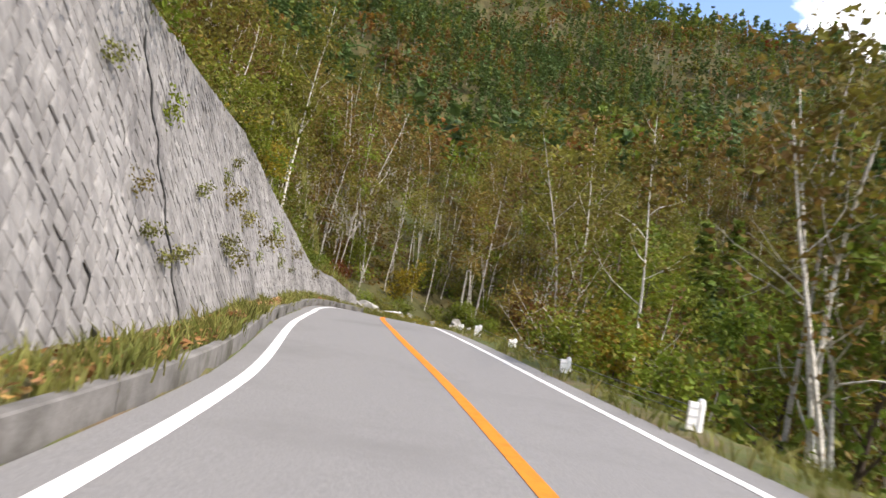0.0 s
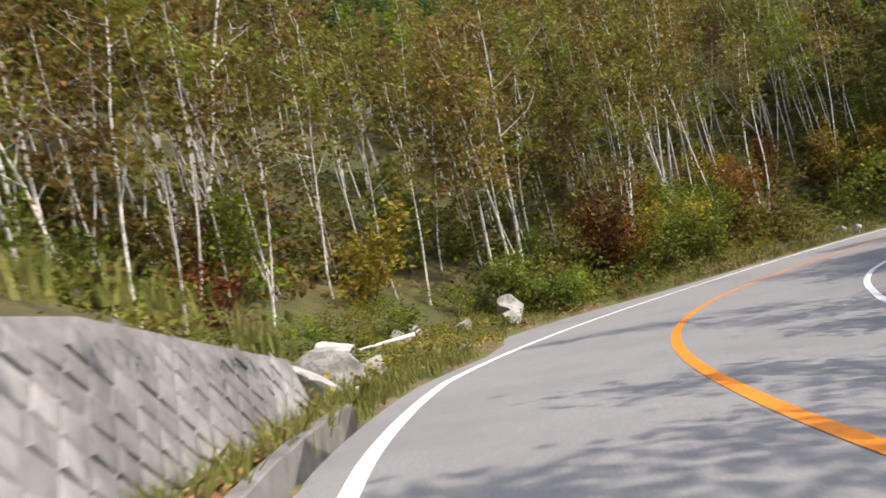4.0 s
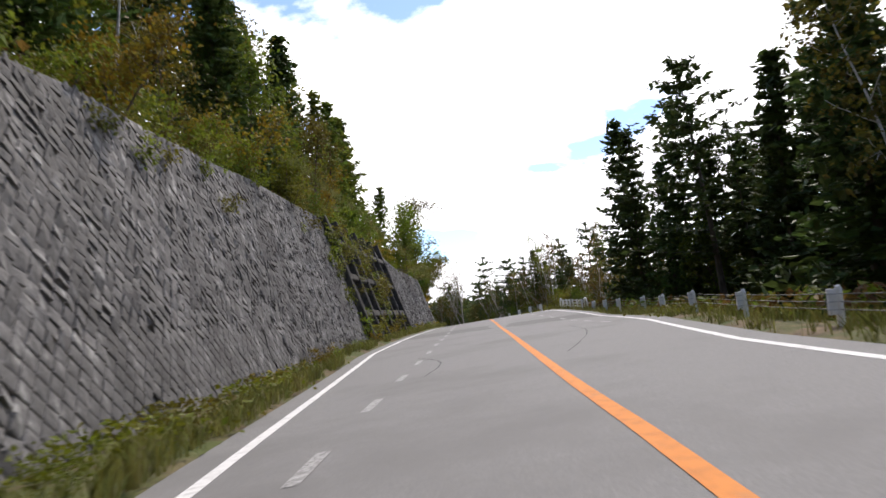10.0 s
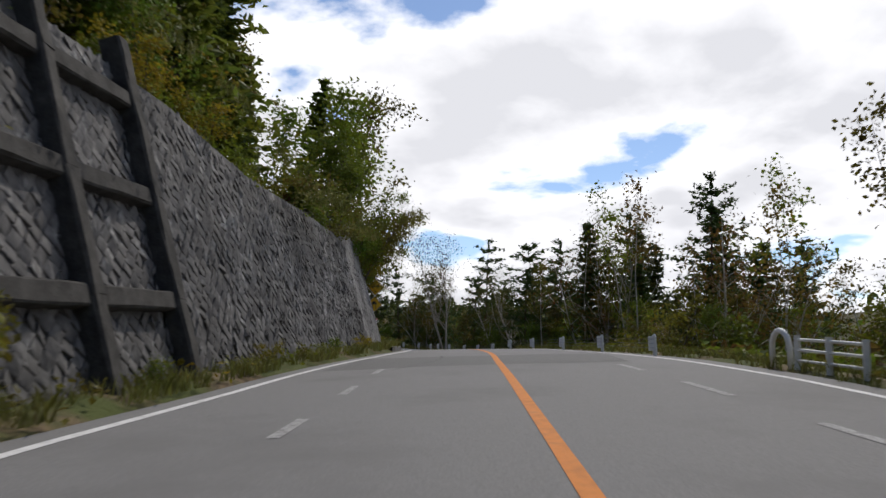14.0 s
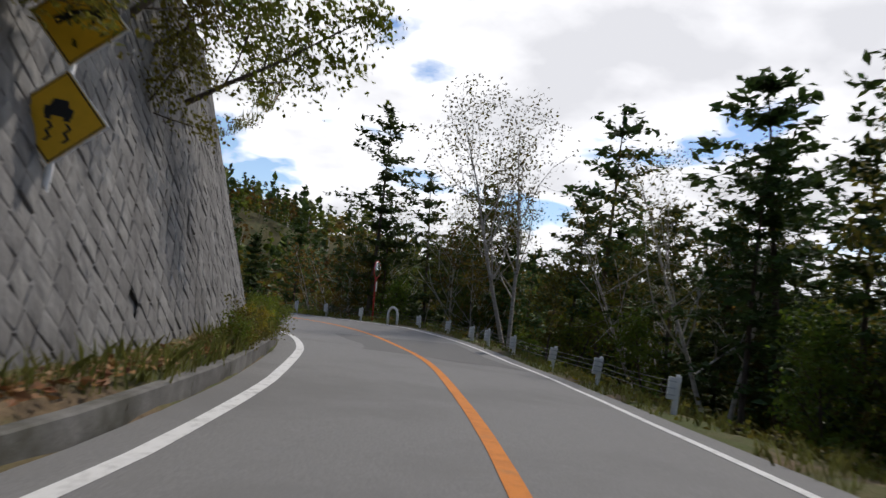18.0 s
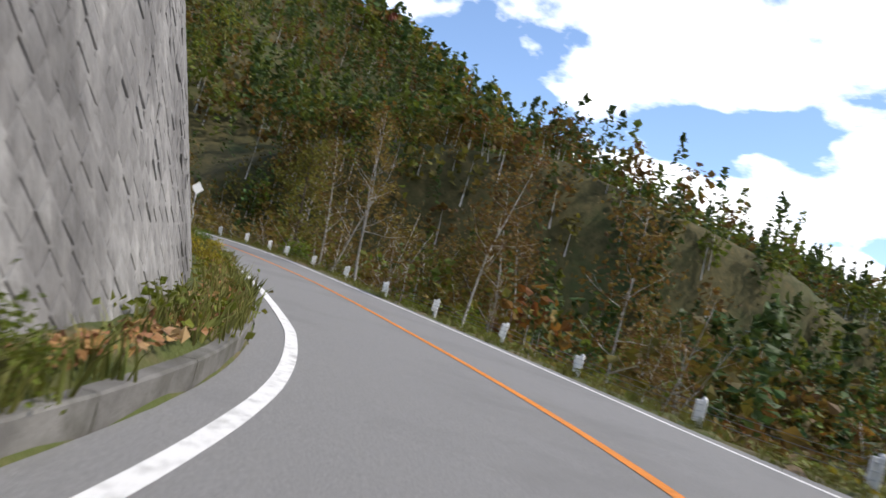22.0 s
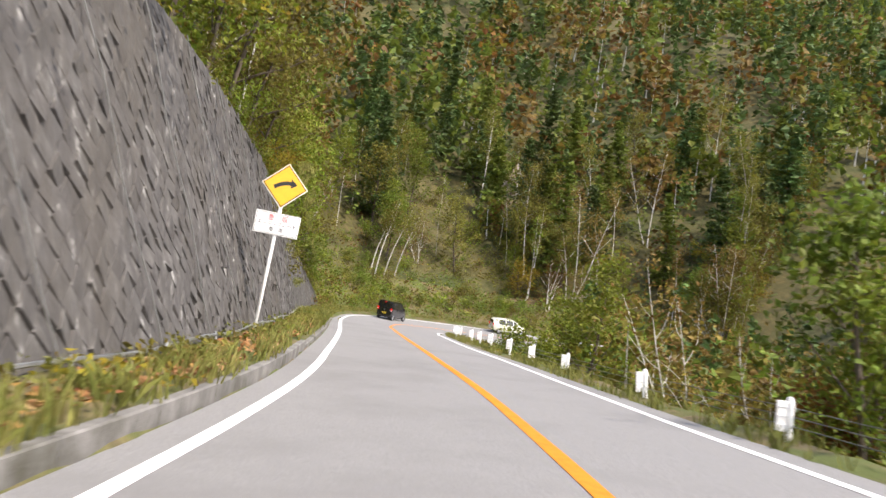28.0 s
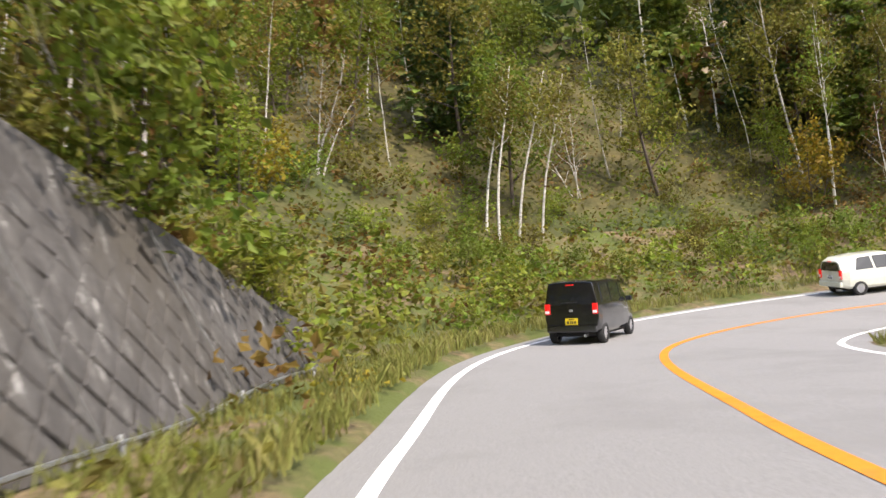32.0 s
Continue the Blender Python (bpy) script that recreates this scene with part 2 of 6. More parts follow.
BANK_T = [(-23.1, 0.3), (-17.7, 0.1), (-12.3, -0.1), (-6.9, -0.4), (-1.4, -0.7), (4.0, -1.0), (9.5, -1.3), (14.9, -1.2), (20.3, -1.2), (25.7, -0.8), (31.1, 0.9), (36.6, 2.7), (42.0, 3.5), (47.4, 3.1), (52.9, 1.6), (58.3, 0.5), (63.8, -0.2), (69.2, -0.4), (74.6, -0.5), (80.0, -1.2), (85.5, -2.2), (90.9, -3.1), (96.4, -3.1), (101.8, -3.0), (107.2, -3.1), (112.6, -2.8), (118.1, -1.7), (123.5, -1.2), (128.9, -0.8), (134.4, -1.4), (139.8, -2.0), (145.2, -2.9), (150.6, -3.1), (156.1, -2.8), (161.5, -2.4), (166.9, -2.5), (172.4, -2.2), (177.8, -1.3), (183.2, 0.2), (188.7, 1.5), (194.1, 1.2), (199.5, -1.0), (205.0, -2.7), (210.5, -1.8), (216.0, -0.3), (221.5, 0.8), (227.0, 0.9), (232.4, 1.0), (237.9, 0.9), (243.4, -0.3), (248.8, -2.0), (254.2, -3.6), (259.7, -4.6), (265.1, -4.7), (270.6, -4.7), (276.0, -3.9), (281.4, -3.0), (286.9, -2.4), (292.3, -1.8), (297.7, -1.0), (303.1, -0.2), (308.6, 0.4), (314.0, 0.7), (319.4, 0.8), (324.9, 1.3), (330.3, 2.6), (335.8, 4.6), (341.3, 6.5), (346.7, 7.6), (352.2, 8.0), (357.6, 8.1), (363.0, 8.0), (367.7, 7.8)]

# ---- sky, sun ----
SUN_YAW, SUN_EL = -122.0, 52.0            # the sun stands to the right of the first heading
world = bpy.data.worlds.new("sky")
scene.world = world
world.use_nodes = True
wt = world.node_tree
wt.nodes.clear()


def wnode(kind, **kw):
    n = wt.nodes.new(kind)
    for k, v in kw.items():
        n.inputs[k].default_value = v
    return n


sky = wt.nodes.new("ShaderNodeTexSky")
sky.sky_type, sky.sun_disc = "NISHITA", False
sky.sun_elevation, sky.sun_rotation = radians(SUN_EL), radians(-SUN_YAW)
sky.altitude, sky.air_density, sky.dust_density, sky.ozone_density = 1200, 1.0, 0.5, 2.2
wco = wt.nodes.new("ShaderNodeTexCoord")
wsep = wt.nodes.new("ShaderNodeSeparateXYZ")
wt.links.new(wco.outputs["Generated"], wsep.inputs[0])
# clouds lie on a flat layer: the direction divided by its height
wadd = wt.nodes.new("ShaderNodeMath"); wadd.operation = "ADD"; wadd.inputs[1].default_value = 0.22
wt.links.new(wsep.outputs["Z"], wadd.inputs[0])
wmax = wt.nodes.new("ShaderNodeMath"); wmax.operation = "MAXIMUM"; wmax.inputs[1].default_value = 0.06
wt.links.new(wadd.outputs[0], wmax.inputs[0])
wdx = wt.nodes.new("ShaderNodeMath"); wdx.operation = "DIVIDE"
wdy = wt.nodes.new("ShaderNodeMath"); wdy.operation = "DIVIDE"
wt.links.new(wsep.outputs["X"], wdx.inputs[0]); wt.links.new(wmax.outputs[0], wdx.inputs[1])
wt.links.new(wsep.outputs["Y"], wdy.inputs[0]); wt.links.new(wmax.outputs[0], wdy.inputs[1])
wcom = wt.nodes.new("ShaderNodeCombineXYZ")
wt.links.new(wdx.outputs[0], wcom.inputs["X"]); wt.links.new(wdy.outputs[0], wcom.inputs["Y"])
cloud = wnode("ShaderNodeTexNoise", Scale=1.7, Detail=12.0, Roughness=0.52, Distortion=0.1)
wt.links.new(wcom.outputs[0], cloud.inputs["Vector"])
# the cloud field is thicker towards the sun
wdot = wt.nodes.new("ShaderNodeVectorMath"); wdot.operation = "DOT_PRODUCT"
wdot.inputs[1].default_value = (-math.sin(radians(SUN_YAW - 5)), math.cos(radians(SUN_YAW - 5)), 0.0)
wt.links.new(wco.outputs["Generated"], wdot.inputs[0])
wmul = wt.nodes.new("ShaderNodeMath"); wmul.operation = "MULTIPLY_ADD"
wmul.inputs[1].default_value, wmul.inputs[2].default_value = 0.16, -0.03
wt.links.new(wdot.outputs["Value"], wmul.inputs[0])
wsum = wt.nodes.new("ShaderNodeMath"); wsum.operation = "ADD"
wt.links.new(cloud.outputs["Fac"], wsum.inputs[0]); wt.links.new(wmul.outputs[0], wsum.inputs[1])
wramp = wt.nodes.new("ShaderNodeValToRGB")
wramp.color_ramp.elements[0].position, wramp.color_ramp.elements[0].color = 0.492, (0, 0, 0, 1)
wramp.color_ramp.elements[1].position, wramp.color_ramp.elements[1].color = 0.55, (1, 1, 1, 1)
wt.links.new(wsum.outputs[0], wramp.inputs[0])
# grey bellies inside thick cloud
wbel = wt.nodes.new("ShaderNodeValToRGB")
wbel.color_ramp.elements[0].position, wbel.color_ramp.elements[0].color = 0.52, (20.0, 20.1, 20.3, 1)
wbel.color_ramp.elements[1].position, wbel.color_ramp.elements[1].color = 0.72, (12.5, 12.7, 13.2, 1)
wt.links.new(wsum.outputs[0], wbel.inputs[0])
wmix = wt.nodes.new("ShaderNodeMixRGB")
wt.links.new(wramp.outputs[0], wmix.inputs[0]); wsky = wt.nodes.new("ShaderNodeVectorMath"); wsky.operation = "SCALE"; wsky.inputs["Scale"].default_value = 2.0
wt.links.new(sky.outputs[0], wsky.inputs[0]); wt.links.new(wsky.outputs[0], wmix.inputs[1]); wt.links.new(wbel.outputs[0], wmix.inputs[2])
wbg = wnode("ShaderNodeBackground", Strength=0.11)
wout = wt.nodes.new("ShaderNodeOutputWorld")
wt.links.new(wmix.outputs[0], wbg.inputs[0]); wt.links.new(wbg.outputs[0], wout.inputs[0])

sun = new("sun", bpy.data.lights.new("sun", "SUN"))
sun.data.energy, sun.data.angle, sun.data.color = 3.3, radians(0.6), (1.0, 0.935, 0.835)
SUN_DIR = Vector((-math.sin(radians(SUN_YAW)) * math.cos(radians(SUN_EL)), math.cos(radians(SUN_YAW)) * math.cos(radians(SUN_EL)), math.sin(radians(SUN_EL))))
sun.rotation_euler = SUN_DIR.to_track_quat("Z", "Y").to_euler()

# ---- materials ----
def material(name, ramp, scale=1.0, rough=0.85, detail=6.0, bump=0.0, bump_scale=None, stain=None, stain_scale=0.25, vary=0.0,
             island=0.0, metallic=0.0, stretch=(1, 1, 1), spec=0.3, coat=0.0, sss=0.0, stain_range=(0.5, 0.68)):
    """Noise-coloured surface in world metres: ramp is a list of (position, rgb); stain a second, larger colour in patches;
    vary: brightness spread from object to object; island: the same from loose piece to loose piece."""
    m = bpy.data.materials.new(name)
    m.use_nodes = True
    t = m.node_tree
    N, L = t.nodes.new, t.links.new
    b = t.nodes["Principled BSDF"]
    geo = N("ShaderNodeNewGeometry")
    mp = N("ShaderNodeMapping")
    mp.inputs["Scale"].default_value = stretch
    L(geo.outputs["Position"], mp.inputs["Vector"])
    n = N("ShaderNodeTexNoise")
    n.inputs["Scale"].default_value, n.inputs["Detail"].default_value, n.inputs["Roughness"].default_value = scale, detail, 0.62
    L(mp.outputs[0], n.inputs["Vector"])
    r = N("ShaderNodeValToRGB")
    el = r.color_ramp.elements
    while len(el) < len(ramp):
        el.new(0.5)
    for e, (p, c) in zip(el, ramp):
        e.position, e.color = p, (*c, 1)
    L(n.outputs["Fac"], r.inputs[0])
    col = r.outputs[0]
    if stain:
        n2 = N("ShaderNodeTexNoise")
        n2.inputs["Scale"].default_value, n2.inputs["Detail"].default_value, n2.inputs["Roughness"].default_value = stain_scale, 5, 0.65
        L(mp.outputs[0], n2.inputs["Vector"])
        r2 = N("ShaderNodeMapRange")
        r2.inputs["From Min"].default_value, r2.inputs["From Max"].default_value = stain_range
        L(n2.outputs["Fac"], r2.inputs["Value"])
        mx = N("ShaderNodeMixRGB")
        L(r2.outputs[0], mx.inputs[0]); L(col, mx.inputs[1])
        mx.inputs[2].default_value = (*stain, 1)
        col = mx.outputs[0]
    for amount, node, socket in ((vary, "ShaderNodeObjectInfo", "Random"), (island, "ShaderNodeNewGeometry", "Random Per Island")):
        if amount:
            o = N(node)
            k = N("ShaderNodeMapRange")
            k.inputs["To Min"].default_value, k.inputs["To Max"].default_value = 1 - amount, 1 + amount
            L(o.outputs[socket], k.inputs["Value"])
            hs = N("ShaderNodeHueSaturation")
            L(col, hs.inputs["Color"]); L(k.outputs[0], hs.inputs["Value"])
            k2 = N("ShaderNodeMapRange")
            k2.inputs["To Min"].default_value, k2.inputs["To Max"].default_value = 0.5 - amount * 0.07, 0.5 + amount * 0.07
            L(o.outputs[socket], k2.inputs["Value"]); L(k2.outputs[0], hs.inputs["Hue"])
            col = hs.outputs[0]
    L(col, b.inputs["Base Color"])
    b.inputs["Roughness"].default_value, b.inputs["Metallic"].default_value = rough, metallic
    b.inputs["Specular IOR Level"].default_value = spec
    if coat:
        b.inputs["Coat Weight"].default_value, b.inputs["Coat Roughness"].default_value = coat, 0.06
    if bump:
        nb = N("ShaderNodeTexNoise")
        nb.inputs["Scale"].default_value, nb.inputs["Detail"].default_value = bump_scale or scale * 3, 4
        L(mp.outputs[0], nb.inputs["Vector"])
        bp = N("ShaderNodeBump")
        bp.inputs["Strength"].default_value, bp.inputs["Distance"].default_value = 1.0, bump
        L(nb.outputs["Fac"], bp.inputs["Height"]); L(bp.outputs[0], b.inputs["Normal"])
    if sss:
        # thin leaves let light through
        tr = N("ShaderNodeBsdfTranslucent"); ms = N("ShaderNodeMixShader")
        L(col, tr.inputs["Color"]); ms.inputs[0].default_value = sss
        out = t.nodes["Material Output"]
        L(b.outputs[0], ms.inputs[1]); L(tr.outputs[0], ms.inputs[2]); L(ms.outputs[0], out.inputs["Surface"])
    return m


def plain(name, rgb, rough=0.5, metallic=0.0, spec=0.5, coat=0.0, dirt=0.12, emit=0.0):
    """Painted or moulded surface with faint wear."""
    lo = [c * (1 - dirt) for c in rgb]
    m = material(name, [(0.3, lo), (0.7, rgb)], scale=9, rough=rough, metallic=metallic, spec=spec, coat=coat)
    if emit:
        b = m.node_tree.nodes["Principled BSDF"]
        b.inputs["Emission Color"].default_value, b.inputs["Emission Strength"].default_value = (*rgb, 1), emit
    return m


M_ASPHALT = material("asphalt", [(0.3, (0.165, 0.161, 0.156)), (0.55, (0.215, 0.21, 0.204)), (0.75, (0.27, 0.264, 0.256))], scale=38, rough=0.82, bump=0.004, bump_scale=90,
                     stain=(0.175, 0.17, 0.164), stain_scale=0.3, detail=8)
M_PATCH = material("asphalt_patch", [(0.3, (0.125, 0.122, 0.118)), (0.7, (0.18, 0.176, 0.17))], scale=45, rough=0.85, bump=0.004, bump_scale=90)
M_CRACK = material("crack_filler", [(0.3, (0.02, 0.02, 0.02)), (0.7, (0.04, 0.04, 0.038))], scale=20, rough=0.7)
M_WHITE = material("white_line_paint", [(0.3, (0.5, 0.49, 0.47)), (0.5, (0.74, 0.73, 0.71))], scale=7, rough=0.7, stain=(0.3, 0.29, 0.28), stain_scale=2.2, stain_range=(0.56, 0.78), bump=0.003, bump_scale=60)
M_YELLOW = material("yellow_line_paint", [(0.3, (0.5, 0.155, 0.01)), (0.55, (0.66, 0.21, 0.014))], scale=6, rough=0.7, stain=(0.36, 0.17, 0.06), stain_scale=1.8, stain_range=(0.6, 0.8), bump=0.003, bump_scale=60)
M_FADED = material("faded_white_paint", [(0.35, (0.17, 0.166, 0.16)), (0.6, (0.42, 0.41, 0.4))], scale=14, rough=0.8)
M_BLOCK = material("wall_block_concrete", [(0.2, (0.138, 0.132, 0.127)), (0.45, (0.215, 0.208, 0.2)), (0.62, (0.284, 0.275, 0.262)), (0.8, (0.43, 0.421, 0.4))], scale=4.5, rough=0.85, bump=0.03, bump_scale=14, stretch=(1, 1, 0.35),
                   stain=(0.0946, 0.0894, 0.086), stain_scale=0.55, stain_range=(0.46, 0.72), island=0.09, vary=0.09, detail=9)
# Toned down from M_BLOCK for the wall's shade; palest ramp step paints sun glints.
M_BLOCK_N = material("stained_shaded_wall_block", [(0.2, (0.0731, 0.0697, 0.0671)), (0.47, (0.112, 0.107, 0.103)), (0.57, (0.155, 0.148, 0.142)), (0.68, (0.361, 0.353, 0.335))], scale=4.5, rough=0.8, bump=0.03, bump_scale=14, stretch=(1, 1, 0.35),
                     stain=(0.0602, 0.0568, 0.0533), stain_scale=0.5, stain_range=(0.45, 0.7), island=0.12, detail=9)
M_BLOCK_D = material("dark_wall_block", [(0.2, (0.045, 0.042, 0.039)), (0.5, (0.08, 0.075, 0.071)), (0.62, (0.11, 0.104, 0.098)), (0.72, (0.4, 0.39, 0.37))], scale=4.5, rough=0.9, bump=0.03, bump_scale=14, stretch=(1, 1, 0.35),
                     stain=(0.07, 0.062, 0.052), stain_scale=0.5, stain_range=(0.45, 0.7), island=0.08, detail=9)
M_JOINT = material("wall_joint", [(0.3, (0.13, 0.125, 0.12)), (0.7, (0.24, 0.232, 0.222))], scale=5, rough=0.95)
M_CONC = material("cast_concrete", [(0.25, (0.0924, 0.0874, 0.0806)), (0.5, (0.16, 0.153, 0.141)), (0.75, (0.235, 0.225, 0.21))], scale=2.5, rough=0.9, bump=0.006, bump_scale=30,
                  stain=(0.063, 0.0588, 0.042), stain_scale=0.8, vary=0.12)
M_CRIB = material("dark_weathered_concrete", [(0.3, (0.03, 0.0282, 0.0252)), (0.7, (0.078, 0.0732, 0.066))], scale=3, rough=0.95, bump=0.01, bump_scale=20, stain=(0.12, 0.114, 0.102), stain_scale=0.9, stain_range=(0.6, 0.75))
M_ROCK = material("rock", [(0.25, (0.17, 0.165, 0.155)), (0.5, (0.33, 0.32, 0.3)), (0.78, (0.55, 0.54, 0.51))], scale=2.2, rough=0.9, bump=0.05, bump_scale=6, stain=(0.12, 0.12, 0.08), stain_scale=1.2, vary=0.2)
M_EARTH = material("earth_and_litter", [(0.2, (0.05, 0.036, 0.022)), (0.45, (0.12, 0.085, 0.05)), (0.62, (0.2, 0.14, 0.08)), (0.8, (0.1, 0.1, 0.035))], scale=5, rough=0.95, bump=0.04, bump_scale=14,
                   stain=(0.075, 0.09, 0.022), stain_scale=0.5, stain_range=(0.38, 0.56))
# Floor colour darkened so gaps in the far woods read as shade.
M_FOREST = material("forest_floor", [(0.25, (0.035, 0.032, 0.012)), (0.5, (0.07, 0.062, 0.022)), (0.75, (0.12, 0.09, 0.035))], scale=0.8, rough=0.95, bump=0.15, bump_scale=1.5,
                    stain=(0.045, 0.06, 0.018), stain_scale=0.06, detail=9)
M_BARK_W = material("birch_bark", [(0.3, (0.3, 0.27, 0.23)), (0.5, (0.52, 0.49, 0.44)), (0.75, (0.68, 0.65, 0.6))], scale=5, rough=0.8, stretch=(1, 1, 3), stain=(0.12, 0.1, 0.085), stain_scale=1.6, stain_range=(0.55, 0.7), vary=0.2)
M_BARK = material("dark_bark", [(0.3, (0.055, 0.042, 0.032)), (0.7, (0.15, 0.12, 0.095))], scale=6, rough=0.95, bump=0.02, bump_scale=18, stretch=(1, 1, 0.4), vary=0.2)


def leafy(name, dark, mid, light, trans=0.4, rough=0.6):
    return material(name, [(0.3, dark), (0.5, mid), (0.72, light)], scale=0.9, rough=rough, island=0.27, vary=0.22, sss=trans, spec=0.25)


M_L_GREEN = leafy("leaves_green", (0.0688, 0.1032, 0.01204), (0.129, 0.172, 0.02064), (0.2064, 0.2408, 0.0301))
M_L_BRIGHT = leafy("leaves_bright_green", (0.086, 0.1161, 0.01032), (0.1634, 0.1978, 0.01892), (0.2494, 0.258, 0.0301))
M_L_OLIVE = leafy("leaves_olive", (0.086, 0.07912, 0.01376), (0.1505, 0.1333, 0.02236), (0.2236, 0.1849, 0.0301))
M_L_BROWN = leafy("leaves_turning_brown", (0.1032, 0.0688, 0.01548), (0.1806, 0.1161, 0.0258), (0.2494, 0.1591, 0.0387))
M_L_YELLOW = leafy("leaves_yellow", (0.1376, 0.1118, 0.01032), (0.2408, 0.1806, 0.0172), (0.344, 0.2322, 0.0258))
M_L_RUST = leafy("leaves_rust", (0.1032, 0.043, 0.01204), (0.1892, 0.0731, 0.0172), (0.258, 0.1118, 0.0258))
M_NEEDLE = leafy("conifer_needles", (0.03612, 0.0602, 0.01548), (0.06708, 0.1032, 0.0258), (0.1075, 0.1419, 0.0344), trans=0.25)
M_NEEDLE_L = leafy("larch_needles", (0.0774, 0.1075, 0.0172), (0.1376, 0.172, 0.0258), (0.2064, 0.2236, 0.0387), trans=0.4)
M_GRASS = leafy("grass_blades", (0.09, 0.1, 0.02), (0.17, 0.17, 0.04), (0.28, 0.24, 0.08), trans=0.3)
M_LITTER = leafy("fallen_leaves", (0.16, 0.07, 0.025), (0.3, 0.15, 0.05), (0.5, 0.36, 0.2), trans=0.1)
M_POST = plain("white_post_paint", (0.86, 0.86, 0.84), rough=0.5, dirt=0.14)
M_REFL = plain("grey_reflector", (0.6, 0.61, 0.62), rough=0.3)
M_STEEL = plain("galvanised_steel", (0.42, 0.43, 0.43), rough=0.45, metallic=0.8, dirt=0.3)
M_CABLE = plain("wire_rope", (0.2, 0.2, 0.19), rough=0.6, metallic=0.5)
M_SIGN_Y = plain("sign_yellow", (0.78, 0.45, 0.02), rough=0.35)
M_SIGN_K = plain("sign_black", (0.015, 0.015, 0.015), rough=0.4)
M_SIGN_W = plain("sign_white", (0.8, 0.8, 0.79), rough=0.35)
M_SIGN_R = plain("sign_red", (0.55, 0.03, 0.04), rough=0.4)
M_SIGN_BACK = plain("sign_back_aluminium", (0.45, 0.46, 0.47), rough=0.5, metallic=0.6)
M_RED = plain("red_paint", (0.5, 0.03, 0.02), rough=0.5)
M_SLAB = material("dark_slab", [(0.3, (0.02, 0.02, 0.02)), (0.7, (0.06, 0.058, 0.055))], scale=4, rough=0.9, bump=0.02, bump_scale=12, stain=(0.4, 0.39, 0.37), stain_scale=1.0, stain_range=(0.62, 0.72))

# ---- helpers for things and parts ----
def mesh_from(name, bm, mat, smooth=False):
    me = bpy.data.meshes.new(name)
    bm.to_mesh(me)
    bm.free()
    if mat:
        me.materials.append(mat)
    if smooth:
        me.polygons.foreach_set("use_smooth", [True] * len(me.polygons))
    return me


def part(name, bm, mat, parent=None, label="", smooth=False):
    """Link a bmesh (or mesh) as one mesh object, under a thing or a part."""
    ob = new(name, bm if isinstance(bm, bpy.types.Mesh) else mesh_from(name, bm, mat, smooth))
    ob.parent = parent
    return tagged(ob, label)


def thing(name, label, category, group="", kind="", m=None):
    ob = new(name)
    if m is not None:
        ob.matrix_world = m
    return tagged(ob, label, category, group, kind)


def data(name, verts, faces, mat, smooth=False):
    me = bpy.data.meshes.new(name)
    me.from_pydata([tuple(v) for v in verts], [], faces)
    if mat:
        me.materials.append(mat)
    if smooth:
        me.polygons.foreach_set("use_smooth", [True] * len(me.polygons))
    return me


def box(bm, cx, cy, cz, sx, sy, sz, bevel=0.0, m=None):
    """A box of full size s about c, edges bevelled."""
    r = bmesh.ops.create_cube(bm, size=1)
    bmesh.ops.scale(bm, vec=(sx, sy, sz), verts=r["verts"])
    if bevel:
        es = list({e for v in r["verts"] for e in v.link_edges})
        g = bmesh.ops.bevel(bm, geom=es, offset=bevel, segments=2, affect="EDGES", profile=0.6)
        vs = list({v for f in g["faces"] for v in f.verts} | {v for v in r["verts"] if v.is_valid})
    else:
        vs = r["verts"]
    bmesh.ops.translate(bm, vec=(cx, cy, cz), verts=vs)
    if m is not None:
        bmesh.ops.transform(bm, matrix=m, verts=vs)
    return vs


def tube(bm, pts, radii, sides=6, cap=True):
    """A tapered tube along a polyline."""
    rings = []
    for i, p in enumerate(pts):
        p = Vector(p)
        d = (Vector(pts[min(i + 1, len(pts) - 1)]) - Vector(pts[max(i - 1, 0)])).normalized()
        a = d.orthogonal().normalized() if abs(d.z) < 0.99 else Vector((1, 0, 0))
        if i and rings:
            a = (prev_a - d * prev_a.dot(d)).normalized()
        prev_a = a
        b = d.cross(a)
        rr = radii[i] if hasattr(radii, "__len__") else radii
        rings.append([bm.verts.new(p + (a * math.cos(k * math.tau / sides) + b * math.sin(k * math.tau / sides)) * rr) for k in range(sides)])
    for r0, r1 in zip(rings, rings[1:]):
        for k in range(sides):
            bm.faces.new((r0[k], r0[(k + 1) % sides], r1[(k + 1) % sides], r1[k]))
    if cap:
        bm.faces.new(rings[0][::-1])
        bm.faces.new(rings[-1])
    return rings


# ---- the plan: the road's centre line, in knots at even steps ----
def catmull(K, per):
    K = np.array(K, float)
    out = []
    for i in range(1, len(K) - 2):
        p0, p1, p2, p3 = K[i - 1:i + 3]
        for u in np.linspace(0, 1, per, endpoint=False):
            out.append(0.5 * ((2 * p1) + (p2 - p0) * u + (2 * p0 - 5 * p1 + 4 * p2 - p3) * u * u + (3 * p1 - p0 - 3 * p2 + p3) * u ** 3))
    return np.array(out)


_c = catmull(KNOTS, 48)
_s = np.r_[0, np.cumsum(np.linalg.norm(np.diff(_c[:, :2], axis=0), axis=1))] + S_FIRST
STEP = 0.5
RS = np.arange(_s[0], _s[-1], STEP)                     # metres along the centre line
RP = np.stack([np.interp(RS, _s, _c[:, k]) for k in range(3)], 1)
_t = np.gradient(RP[:, :2], axis=0)
_t /= np.linalg.norm(_t, axis=1)[:, None]
RN = np.stack([_t[:, 1], -_t[:, 0]], 1)                 # to the right of the heading
RT = _t


